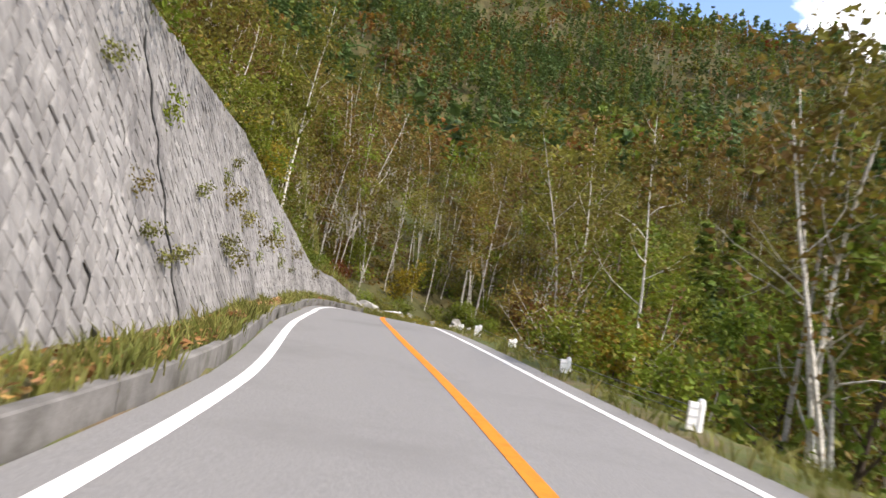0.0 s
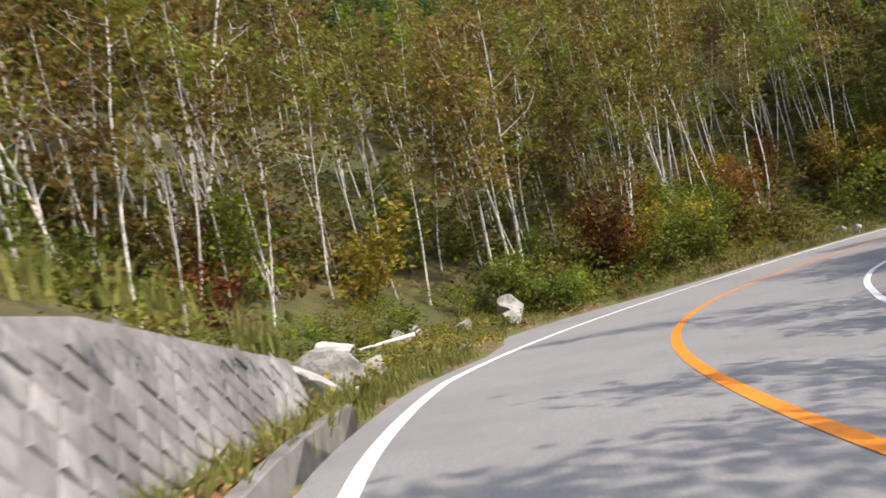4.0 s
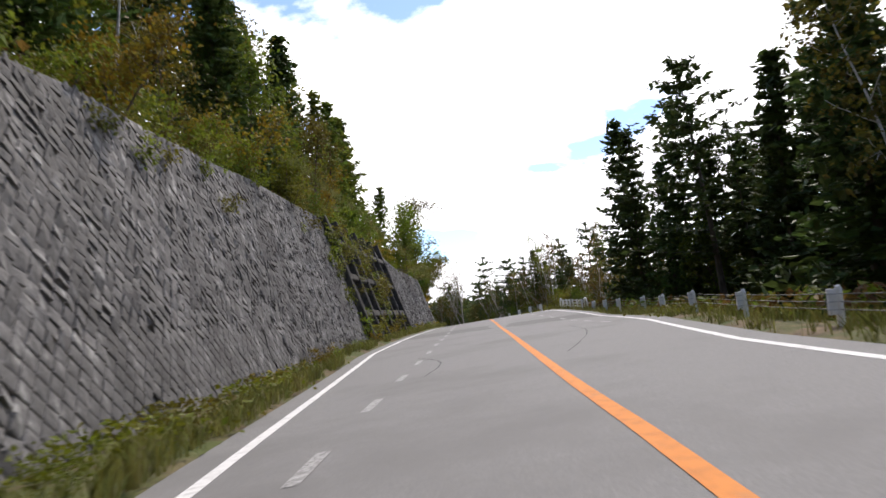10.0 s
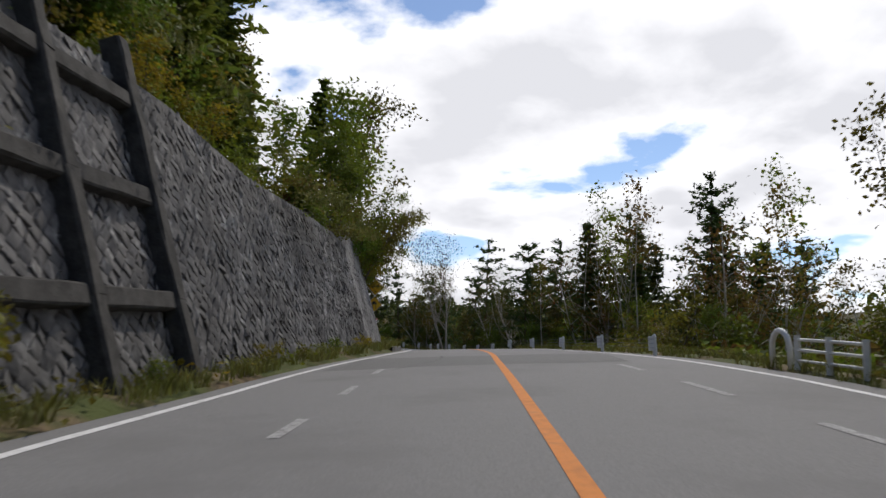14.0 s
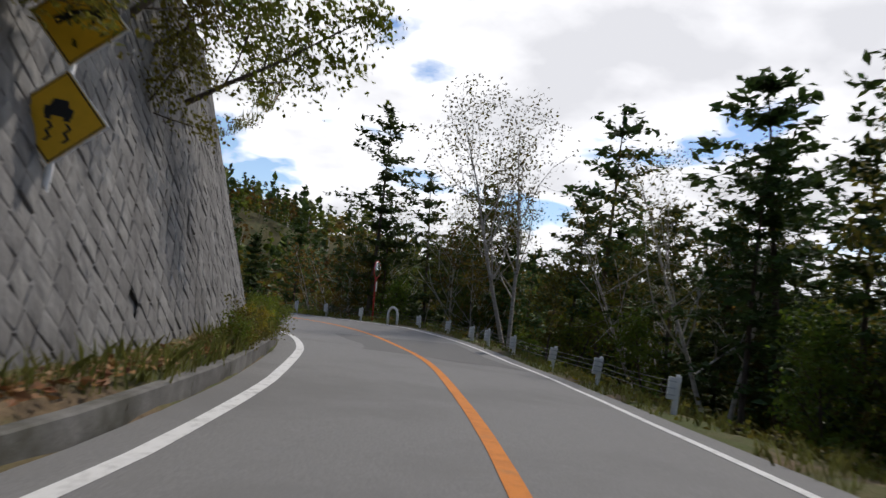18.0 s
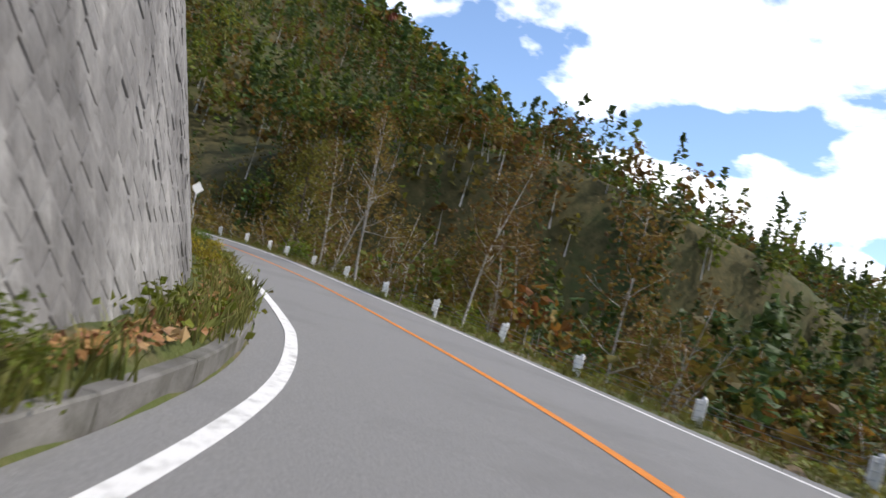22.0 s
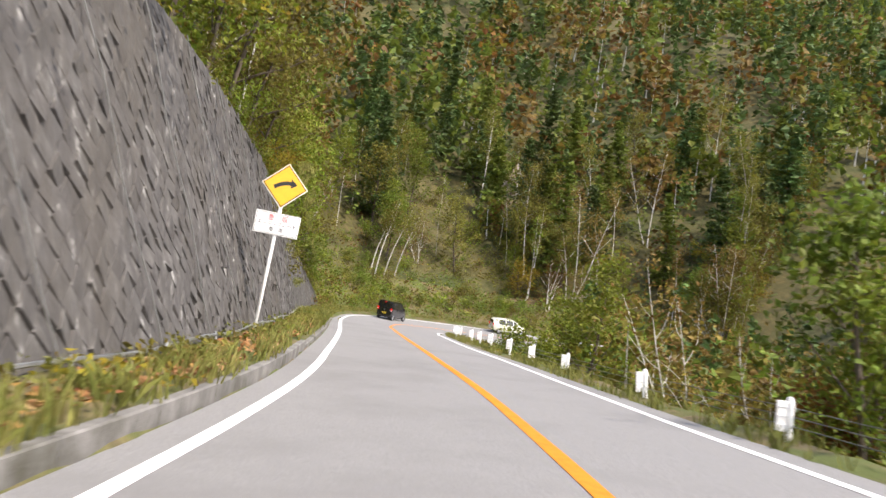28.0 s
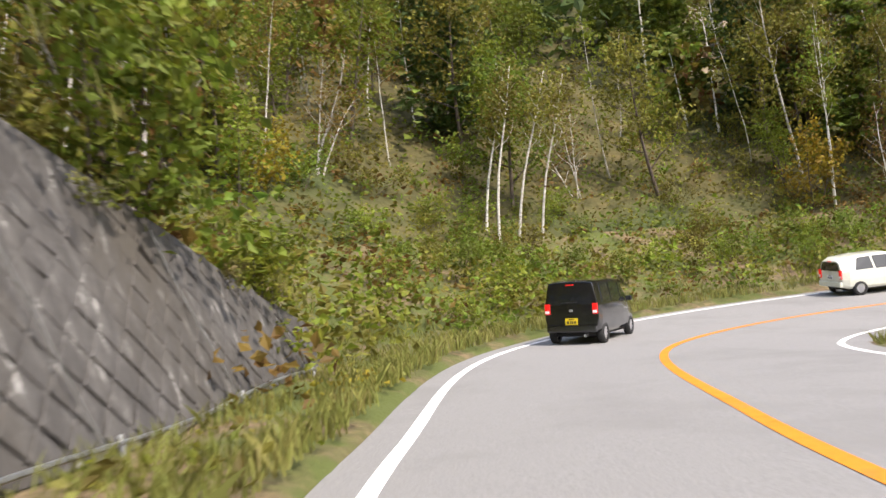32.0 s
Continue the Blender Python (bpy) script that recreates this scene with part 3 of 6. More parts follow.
def along(table):
    """A width or height along the road, from (metre, value) pairs."""
    a = np.array(table, float)
    return lambda s: np.interp(s, a[:, 0], a[:, 1])


WL, WR, BANK = along(WL_T), along(WR_T), along(BANK_T)
SHOULDER_L, BED, RISE, SLOPE_L, CAP_L, SLOPE_R, DEEP_R = (along(t) for t in (SHOULDER_T, BED_T, RISE_T, SLOPE_L_T, CAP_L_T, SLOPE_R_T, DEEP_R_T))


def at(s, d, dz=0.0):
    """The place at metre s, d to the right of the centre line, dz above the road."""
    i = np.clip((s - RS[0]) / STEP, 0, len(RS) - 1.001)
    k = int(i)
    u = i - k
    p = RP[k] * (1 - u) + RP[k + 1] * u
    n = RN[k] * (1 - u) + RN[k + 1] * u
    return Vector((p[0] + n[0] * d, p[1] + n[1] * d, p[2] + dz - math.tan(radians(float(BANK(s)))) * min(max(d, -6.5), 6.5)))


def heading(s):
    k = int(np.clip((s - RS[0]) / STEP, 0, len(RS) - 1))
    return math.degrees(math.atan2(-RT[k][0], RT[k][1]))


def sweep(name, s0, s1, profile, mat, step=0.5, smooth=False, wobble=0.0, freq=0.5, caps=False):
    """A strip along the road; profile(s) gives (d, dz) pairs across it."""
    ss = np.arange(s0, s1 + 1e-6, step)
    verts, faces = [], []
    n = None
    for s in ss:
        pr = profile(s)
        n = len(pr)
        for d, dz in pr:
            p = at(s, d, dz)
            if wobble:
                p.z += wobble * noise.noise((p.x * freq, p.y * freq, 3.0))
            verts.append(p)
    for i in range(len(ss) - 1):
        for j in range(n - 1):
            a = i * n + j
            faces.append((a, a + 1, a + n + 1, a + n))
    if caps:
        faces += [tuple(range(n)), tuple(range(len(verts) - n, len(verts)))]
    return data(name, verts, faces, mat, smooth)

# ---- road ----
S0, S1 = float(RS[0]) + 1, float(RS[-1]) - 1


def road_profile(s):
    l, r = -WL(s) - SHOULDER_L(s), WR(s) + 0.55
    return [(l, -0.10), (l, 0.0)] + [(l + (r - l) * k / 8, 0.03 * math.sin(math.pi * k / 8)) for k in range(1, 8)] + [(r, 0.0), (r, -0.12)]


def crown(s, d):
    l, r = -WL(s) - SHOULDER_L(s), WR(s) + 0.55
    return 0.03 * math.sin(math.pi * min(max((d - l) / (r - l), 0), 1))


road = tagged(new("road", sweep("road", S0, S1, road_profile, M_ASPHALT)), "grey weathered asphalt mountain road with a yellow centre line", "road", kind="structure")


def line(name, off, width, mat, s0=S0, s1=S1, lift=0.006, label=""):
    def prof(s):
        o = off(s)
        w = width * (1 + 0.06 * noise.noise((s * 0.7, 1.0, 0))) / 2
        return [(o - w, crown(s, o) + lift), (o + w, crown(s, o) + lift)]
    ob = new(name, sweep(name, s0, s1, prof, mat))
    ob.parent = road
    return tagged(ob, label)


line("centre_line", lambda s: 0.0, 0.17, M_YELLOW, label="worn yellow centre line")
line("edge_line", lambda s: -WL(s), 0.17, M_WHITE, label="worn white edge line")
line("edge_line", lambda s: WR(s), 0.14, M_WHITE, label="worn white edge line")
# faded dashes of former climbing lanes on the wide straight
for k in range(13):
    s = S_DASH + k * 4.43
    line("faded_dash", lambda q: -2.8, 0.15, M_FADED, s, s + 1.7, label="faded white dash")
for k in range(8):
    s = S_DASH + 20.5 + k * 4.5
    line("faded_dash", lambda q: float(np.interp(q, (132, 150), (3.35, 2.6))), 0.15, M_FADED, s, s + 2.0, label="faded white dash")


def patch(name, s0, s1, d0, d1, mat, lift, seed, label):
    rnd = random.Random(seed)
    n = max(4, int((s1 - s0) / 0.4))
    verts, faces = [], []
    for i in range(n + 1):
        s = s0 + (s1 - s0) * i / n
        a, b = d0 + 0.15 * math.sin(s * 0.9 + seed) + rnd.uniform(-0.04, 0.04), d1 + 0.12 * math.sin(s * 0.7) + rnd.uniform(-0.04, 0.04)
        for k in range(7):
            d = a + (b - a) * k / 6
            ds = rnd.uniform(-0.3, 0.3) if i in (0, n) else 0
            verts.append(at(s + ds, d, crown(s, d) + lift))
    for i in range(n):
        for k in range(6):
            q = i * 7 + k
            faces.append((q, q + 1, q + 8, q + 7))
    ob = new(name, data(name, verts, faces, mat))
    ob.parent = road
    return tagged(ob, label)


def crack(s0, d0, s1, d1, seed, w=0.016):
    rnd = random.Random(seed)
    n = 18
    verts, faces = [], []
    off = 0
    for i in range(n + 1):
        u = i / n
        off += rnd.uniform(-0.035, 0.035)
        s, d = s0 + (s1 - s0) * u, d0 + (d1 - d0) * u + off + 0.5 * math.sin(u * 3)
        ww = w * rnd.uniform(0.5, 1.3)
        verts += [at(s, d - ww, crown(s, d) + 0.005), at(s + ww, d + ww, crown(s, d) + 0.005)]
    for i in range(n):
        faces.append((2 * i, 2 * i + 1, 2 * i + 3, 2 * i + 2))
    ob = new("crack", data("crack", verts, faces, M_CRACK))
    ob.parent = road
    tagged(ob, "dark sealed crack")


for k, (a, b, c, d) in enumerate(PATCHES):
    patch("asphalt_patch", a, b, c, d, M_PATCH, 0.0035 + 0.0004 * k, k, "darker resurfaced asphalt patch")
for k, (a, b, c, d) in enumerate(CRACKS):
    crack(a, b, c, d, k)

# ---- retaining walls: plan of each stretch ----
LEAN = 0.30


class Wall:
    def __init__(self, s0, s1, foot, heights, lean=LEAN):
        self.s0, self.s1, self.lean = s0, s1, lean
        self.foot, self.h = along(foot), along(heights)

    def place(self, s, v, out=0.0):
        """Point at height v on the face, out metres in front of it."""
        d = -(WL(s) + self.foot(s)) - self.lean * v + out
        return at(s, d, v - 0.15 + out * self.lean)


WALLS = [Wall(*w) for w in WALL_PLAN]


def wall_h(s):
    return max([w.h(s) for w in WALLS if w.s0 <= s <= w.s1] or [0.0])


def wall_of(s):
    for w in WALLS:
        if w.s0 <= s <= w.s1:
            return w
    return None


def build_wall(w, name, label, cell, style, part_range, seed):
    rnd = random.Random(seed)
    # body with a coping at the top, 0.5 m thick
    def prof(s):
        h = w.h(s)
        f = -(WL(s) + w.foot(s)) - 0.006
        return [(f, -0.4), (f - w.lean * h * 0.5, h * 0.5 - 0.15), (f - w.lean * h, h - 0.15), (f - w.lean * h - 0.45, h - 0.12), (f - w.lean * h - 0.9, h - 1.0)]
    ob = new(name, sweep(name, w.s0, w.s1, prof, {"flat": M_BLOCK_D, "shaded": M_BLOCK_N}.get(style, M_JOINT), caps=True))
    tagged(ob, label, "wall", kind="structure")
    verts, faces = [], []
    # one shared block: a pillow with bevelled rim
    a = cell / 2 - 0.004
    deep = 0.5 if style == "flat" else 1.0
    tip = {"flat": 0.09, "shaded": 0.15}.get(style, 0.045)
    stone = {"flat": M_BLOCK_D, "shaded": M_BLOCK_N}.get(style, M_BLOCK)
    style = "diamond"
    if style == "diamond":
        rim = [(a, 0), (0, a), (-a, 0), (0, -a)]
    else:
        rim = [(a * 1.35, -a * 0.8), (a * 1.35, a * 0.8), (-a * 1.35, a * 0.8), (-a * 1.35, -a * 0.8)]
    local = [(x, y, -0.006) for x, y in rim] + [(x * 0.93, y * 0.93, 0.011 * deep) for x, y in rim] + [(x * 0.5, y * 0.5, 0.02 * deep) for x, y in rim]
    lf = [(k, (k + 1) % 4, 4 + (k + 1) % 4, 4 + k) for k in range(4)] + [(4 + k, 4 + (k + 1) % 4, 8 + (k + 1) % 4, 8 + k) for k in range(4)] + [(8, 9, 10, 11)]
    shared = data("block", local, lf, stone)
    parts = 0
    if style == "diamond":
        du, dv = cell, cell / 2
    else:
        du, dv = cell * 1.35 + 0.01, cell * 0.8 + 0.008
    rows = int(max(w.h(s) for s in np.arange(w.s0, w.s1, 1.0)) / dv) + 1
    for j in range(rows):
        v = (j + 0.6) * dv
        u = w.s0 + (du / 2 if j % 2 else 0)
        while u < w.s1:
            if v + dv * 0.4 < w.h(u) and rnd.random() > 0.012:
                p0, pu, pv = w.place(u, v), w.place(u + 0.2, v), w.place(u, v + 0.2)
                ex = (pu - p0).normalized()
                ez = (pv - p0).normalized()
                en = ex.cross(ez).normalized()
                ez = en.cross(ex)
                tw, sc, push = rnd.gauss(0, 0.035), rnd.uniform(0.97, 1.03), rnd.gauss(0.0, 0.006)
                tx, ty = rnd.gauss(0, tip), rnd.gauss(0, tip)
                c, sn = math.cos(tw) * sc, math.sin(tw) * sc
                R = Matrix(((ex.x, ez.x, en.x), (ex.y, ez.y, en.y), (ex.z, ez.z, en.z)))
                if part_range[0] < u < part_range[1] and part_range[2] < v < part_range[3] and parts < 300:
                    b = new("block", shared)
                    b.parent = ob
                    b.matrix_world = Matrix.Translation(p0 + en * push) @ (R @ Matrix.Rotation(tw, 3, "Z")).to_4x4()
                    parts += 1
                else:
                    base = len(verts)
                    for x, y, z in local:
                        q = Vector((x * c - y * sn, x * sn + y * c, z + push + (x * tx + y * ty if z > 0 else 0)))
                        verts.append(p0 + R @ q)
                    faces += [tuple(base + i for i in f) for f in lf]
            u += du
    if verts:
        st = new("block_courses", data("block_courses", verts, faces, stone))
        st.parent = ob
        tagged(st, kind="stuff")
    return ob


# ---- ground ----
FAR = np.array


def noise2(x, y, f, seed):
    return np.array([noise.fractal((a * f, b * f, seed), 1.0, 2.0, 4) for a, b in zip(x.ravel(), y.ravel())]).reshape(x.shape)


def nearest(x, y):
    """Metre along the road and signed offset for arrays of places."""
    sub = slice(None, None, 2)
    px, py, nx, ny, ss = RP[sub, 0], RP[sub, 1], RN[sub, 0], RN[sub, 1], RS[sub]
    out_s, out_d, out_z = np.zeros(x.size), np.zeros(x.size), np.zeros(x.size)
    xf, yf = x.ravel(), y.ravel()
    for a in range(0, x.size, 4000):
        dx, dy = xf[a:a + 4000, None] - px, yf[a:a + 4000, None] - py
        q = dx * dx + dy * dy
        k = q.argmin(1)
        dist = np.sqrt(q[np.arange(len(k)), k])
        side = dx[np.arange(len(k)), k] * nx[k] + dy[np.arange(len(k)), k] * ny[k]
        out_s[a:a + 4000], out_d[a:a + 4000], out_z[a:a + 4000] = ss[k], np.sign(side) * dist, RP[sub][k, 2]
    return out_s.reshape(x.shape), out_d.reshape(x.shape), out_z.reshape(x.shape)


WH = np.array([wall_h(s) for s in RS])
WF = np.array([(wall_of(s).foot(s) if wall_of(s) else 2.2) for s in RS])


def hills(x, y):
    """Mountains round the place: a high ridge ahead of the first heading, falling away to the right of it; low hills elsewhere."""
    cx, cy = MID
    dx, dy = x - cx, y - cy
    r = np.hypot(dx, dy)
    yaw = np.degrees(np.arctan2(-dx, dy))
    top = np.interp(yaw, HILL_YAW, HILL_TOP)
    start = np.interp(yaw, HILL_YAW, HILL_START)
    reach = np.interp(yaw, HILL_YAW, HILL_REACH)
    u = np.clip((r - start) / reach, 0, 1)
    return top * (u ** 0.9)


def ground_z(x, y, rough=True):
    s, d, z0 = nearest(x, y)
    wl, wr = WL(s), WR(s)
    wh, wf = np.interp(s, RS, WH), np.interp(s, RS, WF)
    cap, sl, sr, deep = CAP_L(s), SLOPE_L(s), SLOPE_R(s), DEEP_R(s)
    left = -d - wl - wf                     # metres behind the wall's foot
    back = left - wh * LEAN
    zl = np.where(left < 0, -0.55, np.where(back < 3.0, -0.9, np.minimum(wh - 1.2 + (back - 0.6) * sl, cap)))
    right = d - wr - 0.9
    zr = np.where(right < 0, -0.55, np.maximum(-0.55 - right * sr, -deep))
    z = z0 + np.where(d < 0, zl, zr) - np.tan(np.radians(BANK(s))) * np.clip(d, -6.5, 6.5)
    # hand over to the hills with distance
    h = hills(x, y)
    far = np.clip((np.abs(d) - 25) / 60, 0, 1)
    z = np.where(np.abs(d) > 25, z * (1 - far) + (np.maximum(h - 6, z * 0.4)) * far, z)
    return z, s, d


A_, B_, GN = 55.0, 4.0, 300
_u = np.linspace(-1, 1, GN)
gx = MID[0] + A_ * np.sinh(B_ * _u)
gy = MID[1] + A_ * np.sinh(B_ * _u)
GX, GY = np.meshgrid(gx, gy)
GZ, GS, GD = ground_z(GX, GY)
rr = np.hypot(GX - MID[0], GY - MID[1])
GZ = GZ + noise2(GX, GY, 0.02, 5.0) * np.clip((np.abs(GD) - 20) / 60, 0, 1) * 9 + noise2(GX, GY, 0.15, 9.0) * np.clip((np.abs(GD) - 8) / 20, 0, 1) * 0.8
# soften the seams between stretches, away from the road
for _ in range(3):
    S_ = GZ.copy()
    S_[1:-1, 1:-1] = (GZ[1:-1, 1:-1] * 2 + GZ[:-2, 1:-1] + GZ[2:, 1:-1] + GZ[1:-1, :-2] + GZ[1:-1, 2:]) / 6
    keep = np.abs(GD) > 16
    GZ = np.where(keep, S_, GZ)
gverts = np.stack([GX.ravel(), GY.ravel(), GZ.ravel()], 1).tolist()
gfaces = [(j * GN + i, j * GN + i + 1, (j + 1) * GN + i + 1, (j + 1) * GN + i) for j in range(GN - 1) for i in range(GN - 1)]
ground = tagged(new("ground", data("ground", gverts, gfaces, M_FOREST, smooth=True)), "forest floor of leaf litter and low undergrowth on the mountainside", "ground", kind="structure")


def gz(x, y):
    """Ground height by the grid."""
    i = np.interp(x, gx, np.arange(GN)); j = np.interp(y, gy, np.arange(GN))
    i0, j0 = min(int(i), GN - 2), min(int(j), GN - 2)
    u, v = i - i0, j - j0
    return (GZ[j0, i0] * (1 - u) + GZ[j0, i0 + 1] * u) * (1 - v) + (GZ[j0 + 1, i0] * (1 - u) + GZ[j0 + 1, i0 + 1] * u) * v


# ---- verges ----
def left_verge(s):
    wl = WL(s) + SHOULDER_L(s)
    w = wall_of(s)
    f = max(WL(s) + (w.foot(s) if w else 2.2), wl + 0.5)
    b = BED(s)
    pr = [(-wl + 0.02, -0.04), (-wl - 0.1, -0.02 + b * 0.3), (-(wl + f) / 2, b), (-f + 0.05, b + 0.06)]
    if w and w.h(s) > 0.8:
        pr += [(-f - 0.35, b + 0.05), (-f - 0.5, -0.5), (-f - 0.6, -0.6)]
    else:
        k = RISE(s) / 0.52
        pr += [(-f - 1.5, b + 0.55 * k), (-f - 3.5, b + 1.7 * k), (-f - 6.5, b + 3.6 * k)]
    return pr


verge_l = tagged(new("verge_left", sweep("verge_left", S0, S1, left_verge, M_EARTH, smooth=True, wobble=0.1, freq=1.7)), "earth verge with fallen leaves below the walls", "verge", kind="structure")


def right_verge(s):
    r = WR(s) + 0.5
    k = SLOPE_R(s)
    return [(r, -0.05), (r + 0.35, 0.01), (r + 1.0, -0.03), (r + 1.6, -0.2 - 0.5 * k), (r + 3.5, -0.3 - 2.4 * k), (r + 6.5, -0.6 - 5.5 * k)]


verge_r = tagged(new("verge_right", sweep("verge_right", S0, S1, right_verge, M_EARTH, smooth=True, wobble=0.1, freq=1.7)), "grassy earth verge falling away from the road", "verge", kind="structure")


def top_bank(w):
    """The bank above a wall, running back up into the hillside."""
    def prof(s):
        h = w.h(s)
        f = -(WL(s) + w.foot(s)) - w.lean * h
        k = SLOPE_L(s)
        return [(f - 0.3, h - 0.35), (f - 0.9, h + 0.05), (f - 2.5, h - 0.1 + 1.5 * k), (f - 5.0, h - 0.3 + 3.8 * k), (f - 8.0, h - 0.8 + 6.3 * k)]
    return prof


for w in WALLS:
    tagged(new("bank", sweep("bank", w.s0, w.s1, top_bank(w), M_FOREST, smooth=True, wobble=0.25, freq=0.8)), "undergrown bank above the retaining wall", "bank", kind="structure")
for w, (nm, lb, cell, style, pr) in zip(WALLS, WALL_LOOK):
    build_wall(w, nm, lb, cell, style, pr, sum(map(ord, nm)))

# ---- plants ----
def cards(centres, size, rng, flat=0.0, stretch=1.5, droop=0.0):
    """Leaf blades: one folded quad about every centre, turned at random (flat: lying more level)."""
    n = len(centres)
    a = rng.normal(size=(n, 3))
    a[:, 2] *= 1 - flat
    a[:, 2] -= droop
    a /= np.linalg.norm(a, axis=1)[:, None] + 1e-9
    b = rng.normal(size=(n, 3))
    b[:, 2] *= 1 - flat
    b -= a * (a * b).sum(1)[:, None]
    b /= np.linalg.norm(b, axis=1)[:, None] + 1e-9
    nrm = np.cross(a, b)
    sz = size * rng.uniform(0.65, 1.35, (n, 1))
    l, w = a * sz * stretch / 2, b * sz / 2
    c = np.asarray(centres)
    fold = nrm * sz * 0.14
    v = np.stack([c - l, c - w + fold, c + l * 1.0 - fold * 0.6, c + w + fold], 1).reshape(-1, 3)
    f = [(4 * i, 4 * i + 1, 4 * i + 2, 4 * i + 3) for i in range(n)]
    return v, f


def limb(start, direction, length, rng, n=5, up=0.25, bend=0.18):
    pts = [np.array(start, float)]
    d = np.array(direction, float)
    d /= np.linalg.norm(d)
    for _ in range(n):
        d = d + rng.normal(size=3) * bend + np.array([0, 0, up / n])
        d /= np.linalg.norm(d)
        pts.append(pts[-1] + d * length / n)
    return pts


def tree_proto(name, label, category, seed, height, trunk_r, bark, leaf, leaf_n, leaf_size, first=0.35, limbs=9, spread=0.32, stems=1, lean=0.05, up=0.7, clump=0.5, twigs=2, group="trees", thin=0.62, sides=5):
    """A broad-leaved tree: tapered stems, limbs, twigs and a crown of single leaves in clumps."""
    rng = np.random.default_rng(seed)
    root = thing(name, label, category, group)
    bm = bmesh.new()
    tips = []
    for k in range(stems):
        dirn = np.array([rng.normal() * lean * (1 + (stems > 1) * 4), rng.normal() * lean * (1 + (stems > 1) * 4), 1.0])
        h = height * rng.uniform(0.75, 1.0) if k else height
        tr = limb((rng.normal() * 0.12 * (stems > 1), rng.normal() * 0.12 * (stems > 1), -0.5), dirn, h + 0.5, rng, n=8, up=0.15, bend=0.05)
        tube(bm, tr, [trunk_r * (1.15 if i == 0 else 1 - 0.88 * i / 8) for i in range(9)], sides)
        tips += [(tr[-1], 0.6), (tr[-2], 0.8)]
        for q in range(limbs):
            u = first + (0.97 - first) * (q + rng.uniform(0, 0.8)) / limbs
            i = min(int(u * 8), 7)
            p = tr[i] + (tr[i + 1] - tr[i]) * (u * 8 - i)
            ang = q * 2.4 + rng.uniform(-0.5, 0.5)
            ln = height * spread * (1.15 - 0.75 * (u - first) / (1 - first)) * rng.uniform(0.7, 1.15)
            br = limb(p, (math.cos(ang), math.sin(ang), up + rng.normal() * 0.2), ln, rng, n=4, up=0.4)
            r0 = trunk_r * (1 - 0.85 * u) * 0.55
            tube(bm, br, [max(r0 * (1 - 0.17 * m), 0.006) for m in range(5)], 3, cap=False)
            tips += [(br[-1], 1.0), (br[2], 1.0), (br[3], 1.0)]
            for _ in range(twigs):
                m = int(rng.integers(1, 4))
                tw = limb(br[m], rng.normal(size=3) + np.array([0, 0, 0.5]), ln * 0.4, rng, n=2, up=0.3)
                tube(bm, tw, [max(r0 * 0.4 * (1 - 0.35 * e), 0.004) for e in range(3)], 3, cap=False)
                tips += [(tw[-1], 1.0), (tw[1], 0.7)]
    part("trunk", bm, bark, root, smooth=True)
    w = np.array([t[1] for t in tips])
    P = np.array([t[0] for t in tips])
    pick = rng.choice(len(P), int(leaf_n * thin), p=w / w.sum())
    c = P[pick] + rng.normal(size=(len(pick), 3)) * clump * np.array([1, 1, 0.75]) * rng.uniform(0.4, 1.1, (len(pick), 1))
    v, f = cards(c, leaf_size * 1.28, rng, flat=0.3)
    part("crown", data("crown", v, f, leaf), None, root)
    return root


def conifer_proto(name, label, seed, height, needle, r0=0.16, width=0.24, first=0.12, whorls=20, gaps=0.15, droop=0.25, group="conifers", full=0.8, dense=1.0, needle_l=0.26):
    """A conifer: straight tapered trunk, whorls of boughs with needle sprays hanging along them."""
    rng = np.random.default_rng(seed)
    root = thing(name, label, "conifer", group)
    bm = bmesh.new()
    tr = limb((0, 0, -0.5), (rng.normal() * 0.02, rng.normal() * 0.02, 1), height + 0.5, rng, n=8, up=0.1, bend=0.012)
    tube(bm, tr, [r0 * (1 - 0.93 * i / 8) for i in range(9)], 6)
    cen = []
    for w in range(whorls):
        u = first + (0.985 - first) * w / (whorls - 1)
        i = min(int(u * 8), 7)
        p = tr[i] + (tr[i + 1] - tr[i]) * (u * 8 - i)
        reach = height * width * (1 - u) ** full * rng.uniform(0.75, 1.15) + 0.25
        for k in range(6):
            if rng.random() < gaps:
                continue
            ang = k * math.tau / 6 + w * 0.7 + rng.normal() * 0.2
            br = limb(p, (math.cos(ang), math.sin(ang), 0.12 - droop * (1 - u)), reach * rng.uniform(0.7, 1.15), rng, n=4, up=0.25, bend=0.08)
            tube(bm, br[::2], [max(r0 * 0.2 * (1 - u), 0.012) * (1 - 0.2 * e) for e in (0, 2, 4)], 3, cap=False)
            for e in range(1, 5):
                m = int((3 + int(reach * 1.6)) * dense)
                for _ in range(m):
                    q = br[e] + (br[e - 1] - br[e]) * rng.random()
                    cen.append(q + rng.normal(size=3) * np.array([0.16, 0.16, 0.07]) * (0.6 + reach * 0.22))
        cen.append(tr[-1] - np.array([0, 0, rng.random() * 0.8]))
    part("trunk", bm, M_BARK, root, smooth=True)
    cen = np.array(cen)
    keep = rng.random(len(cen)) < 0.55
    cen = np.concatenate([cen, cen[keep] + rng.normal(size=(int(keep.sum()), 3)) * 0.16])
    v, f = cards(cen, needle_l, rng, flat=0.72, stretch=2.0, droop=0.12)
    part("crown", data("crown", v, f, needle), None, root)
    return root


PROTO = {}
HIDE = []


def proto(key, ob):
    PROTO.setdefault(key, []).append(ob)


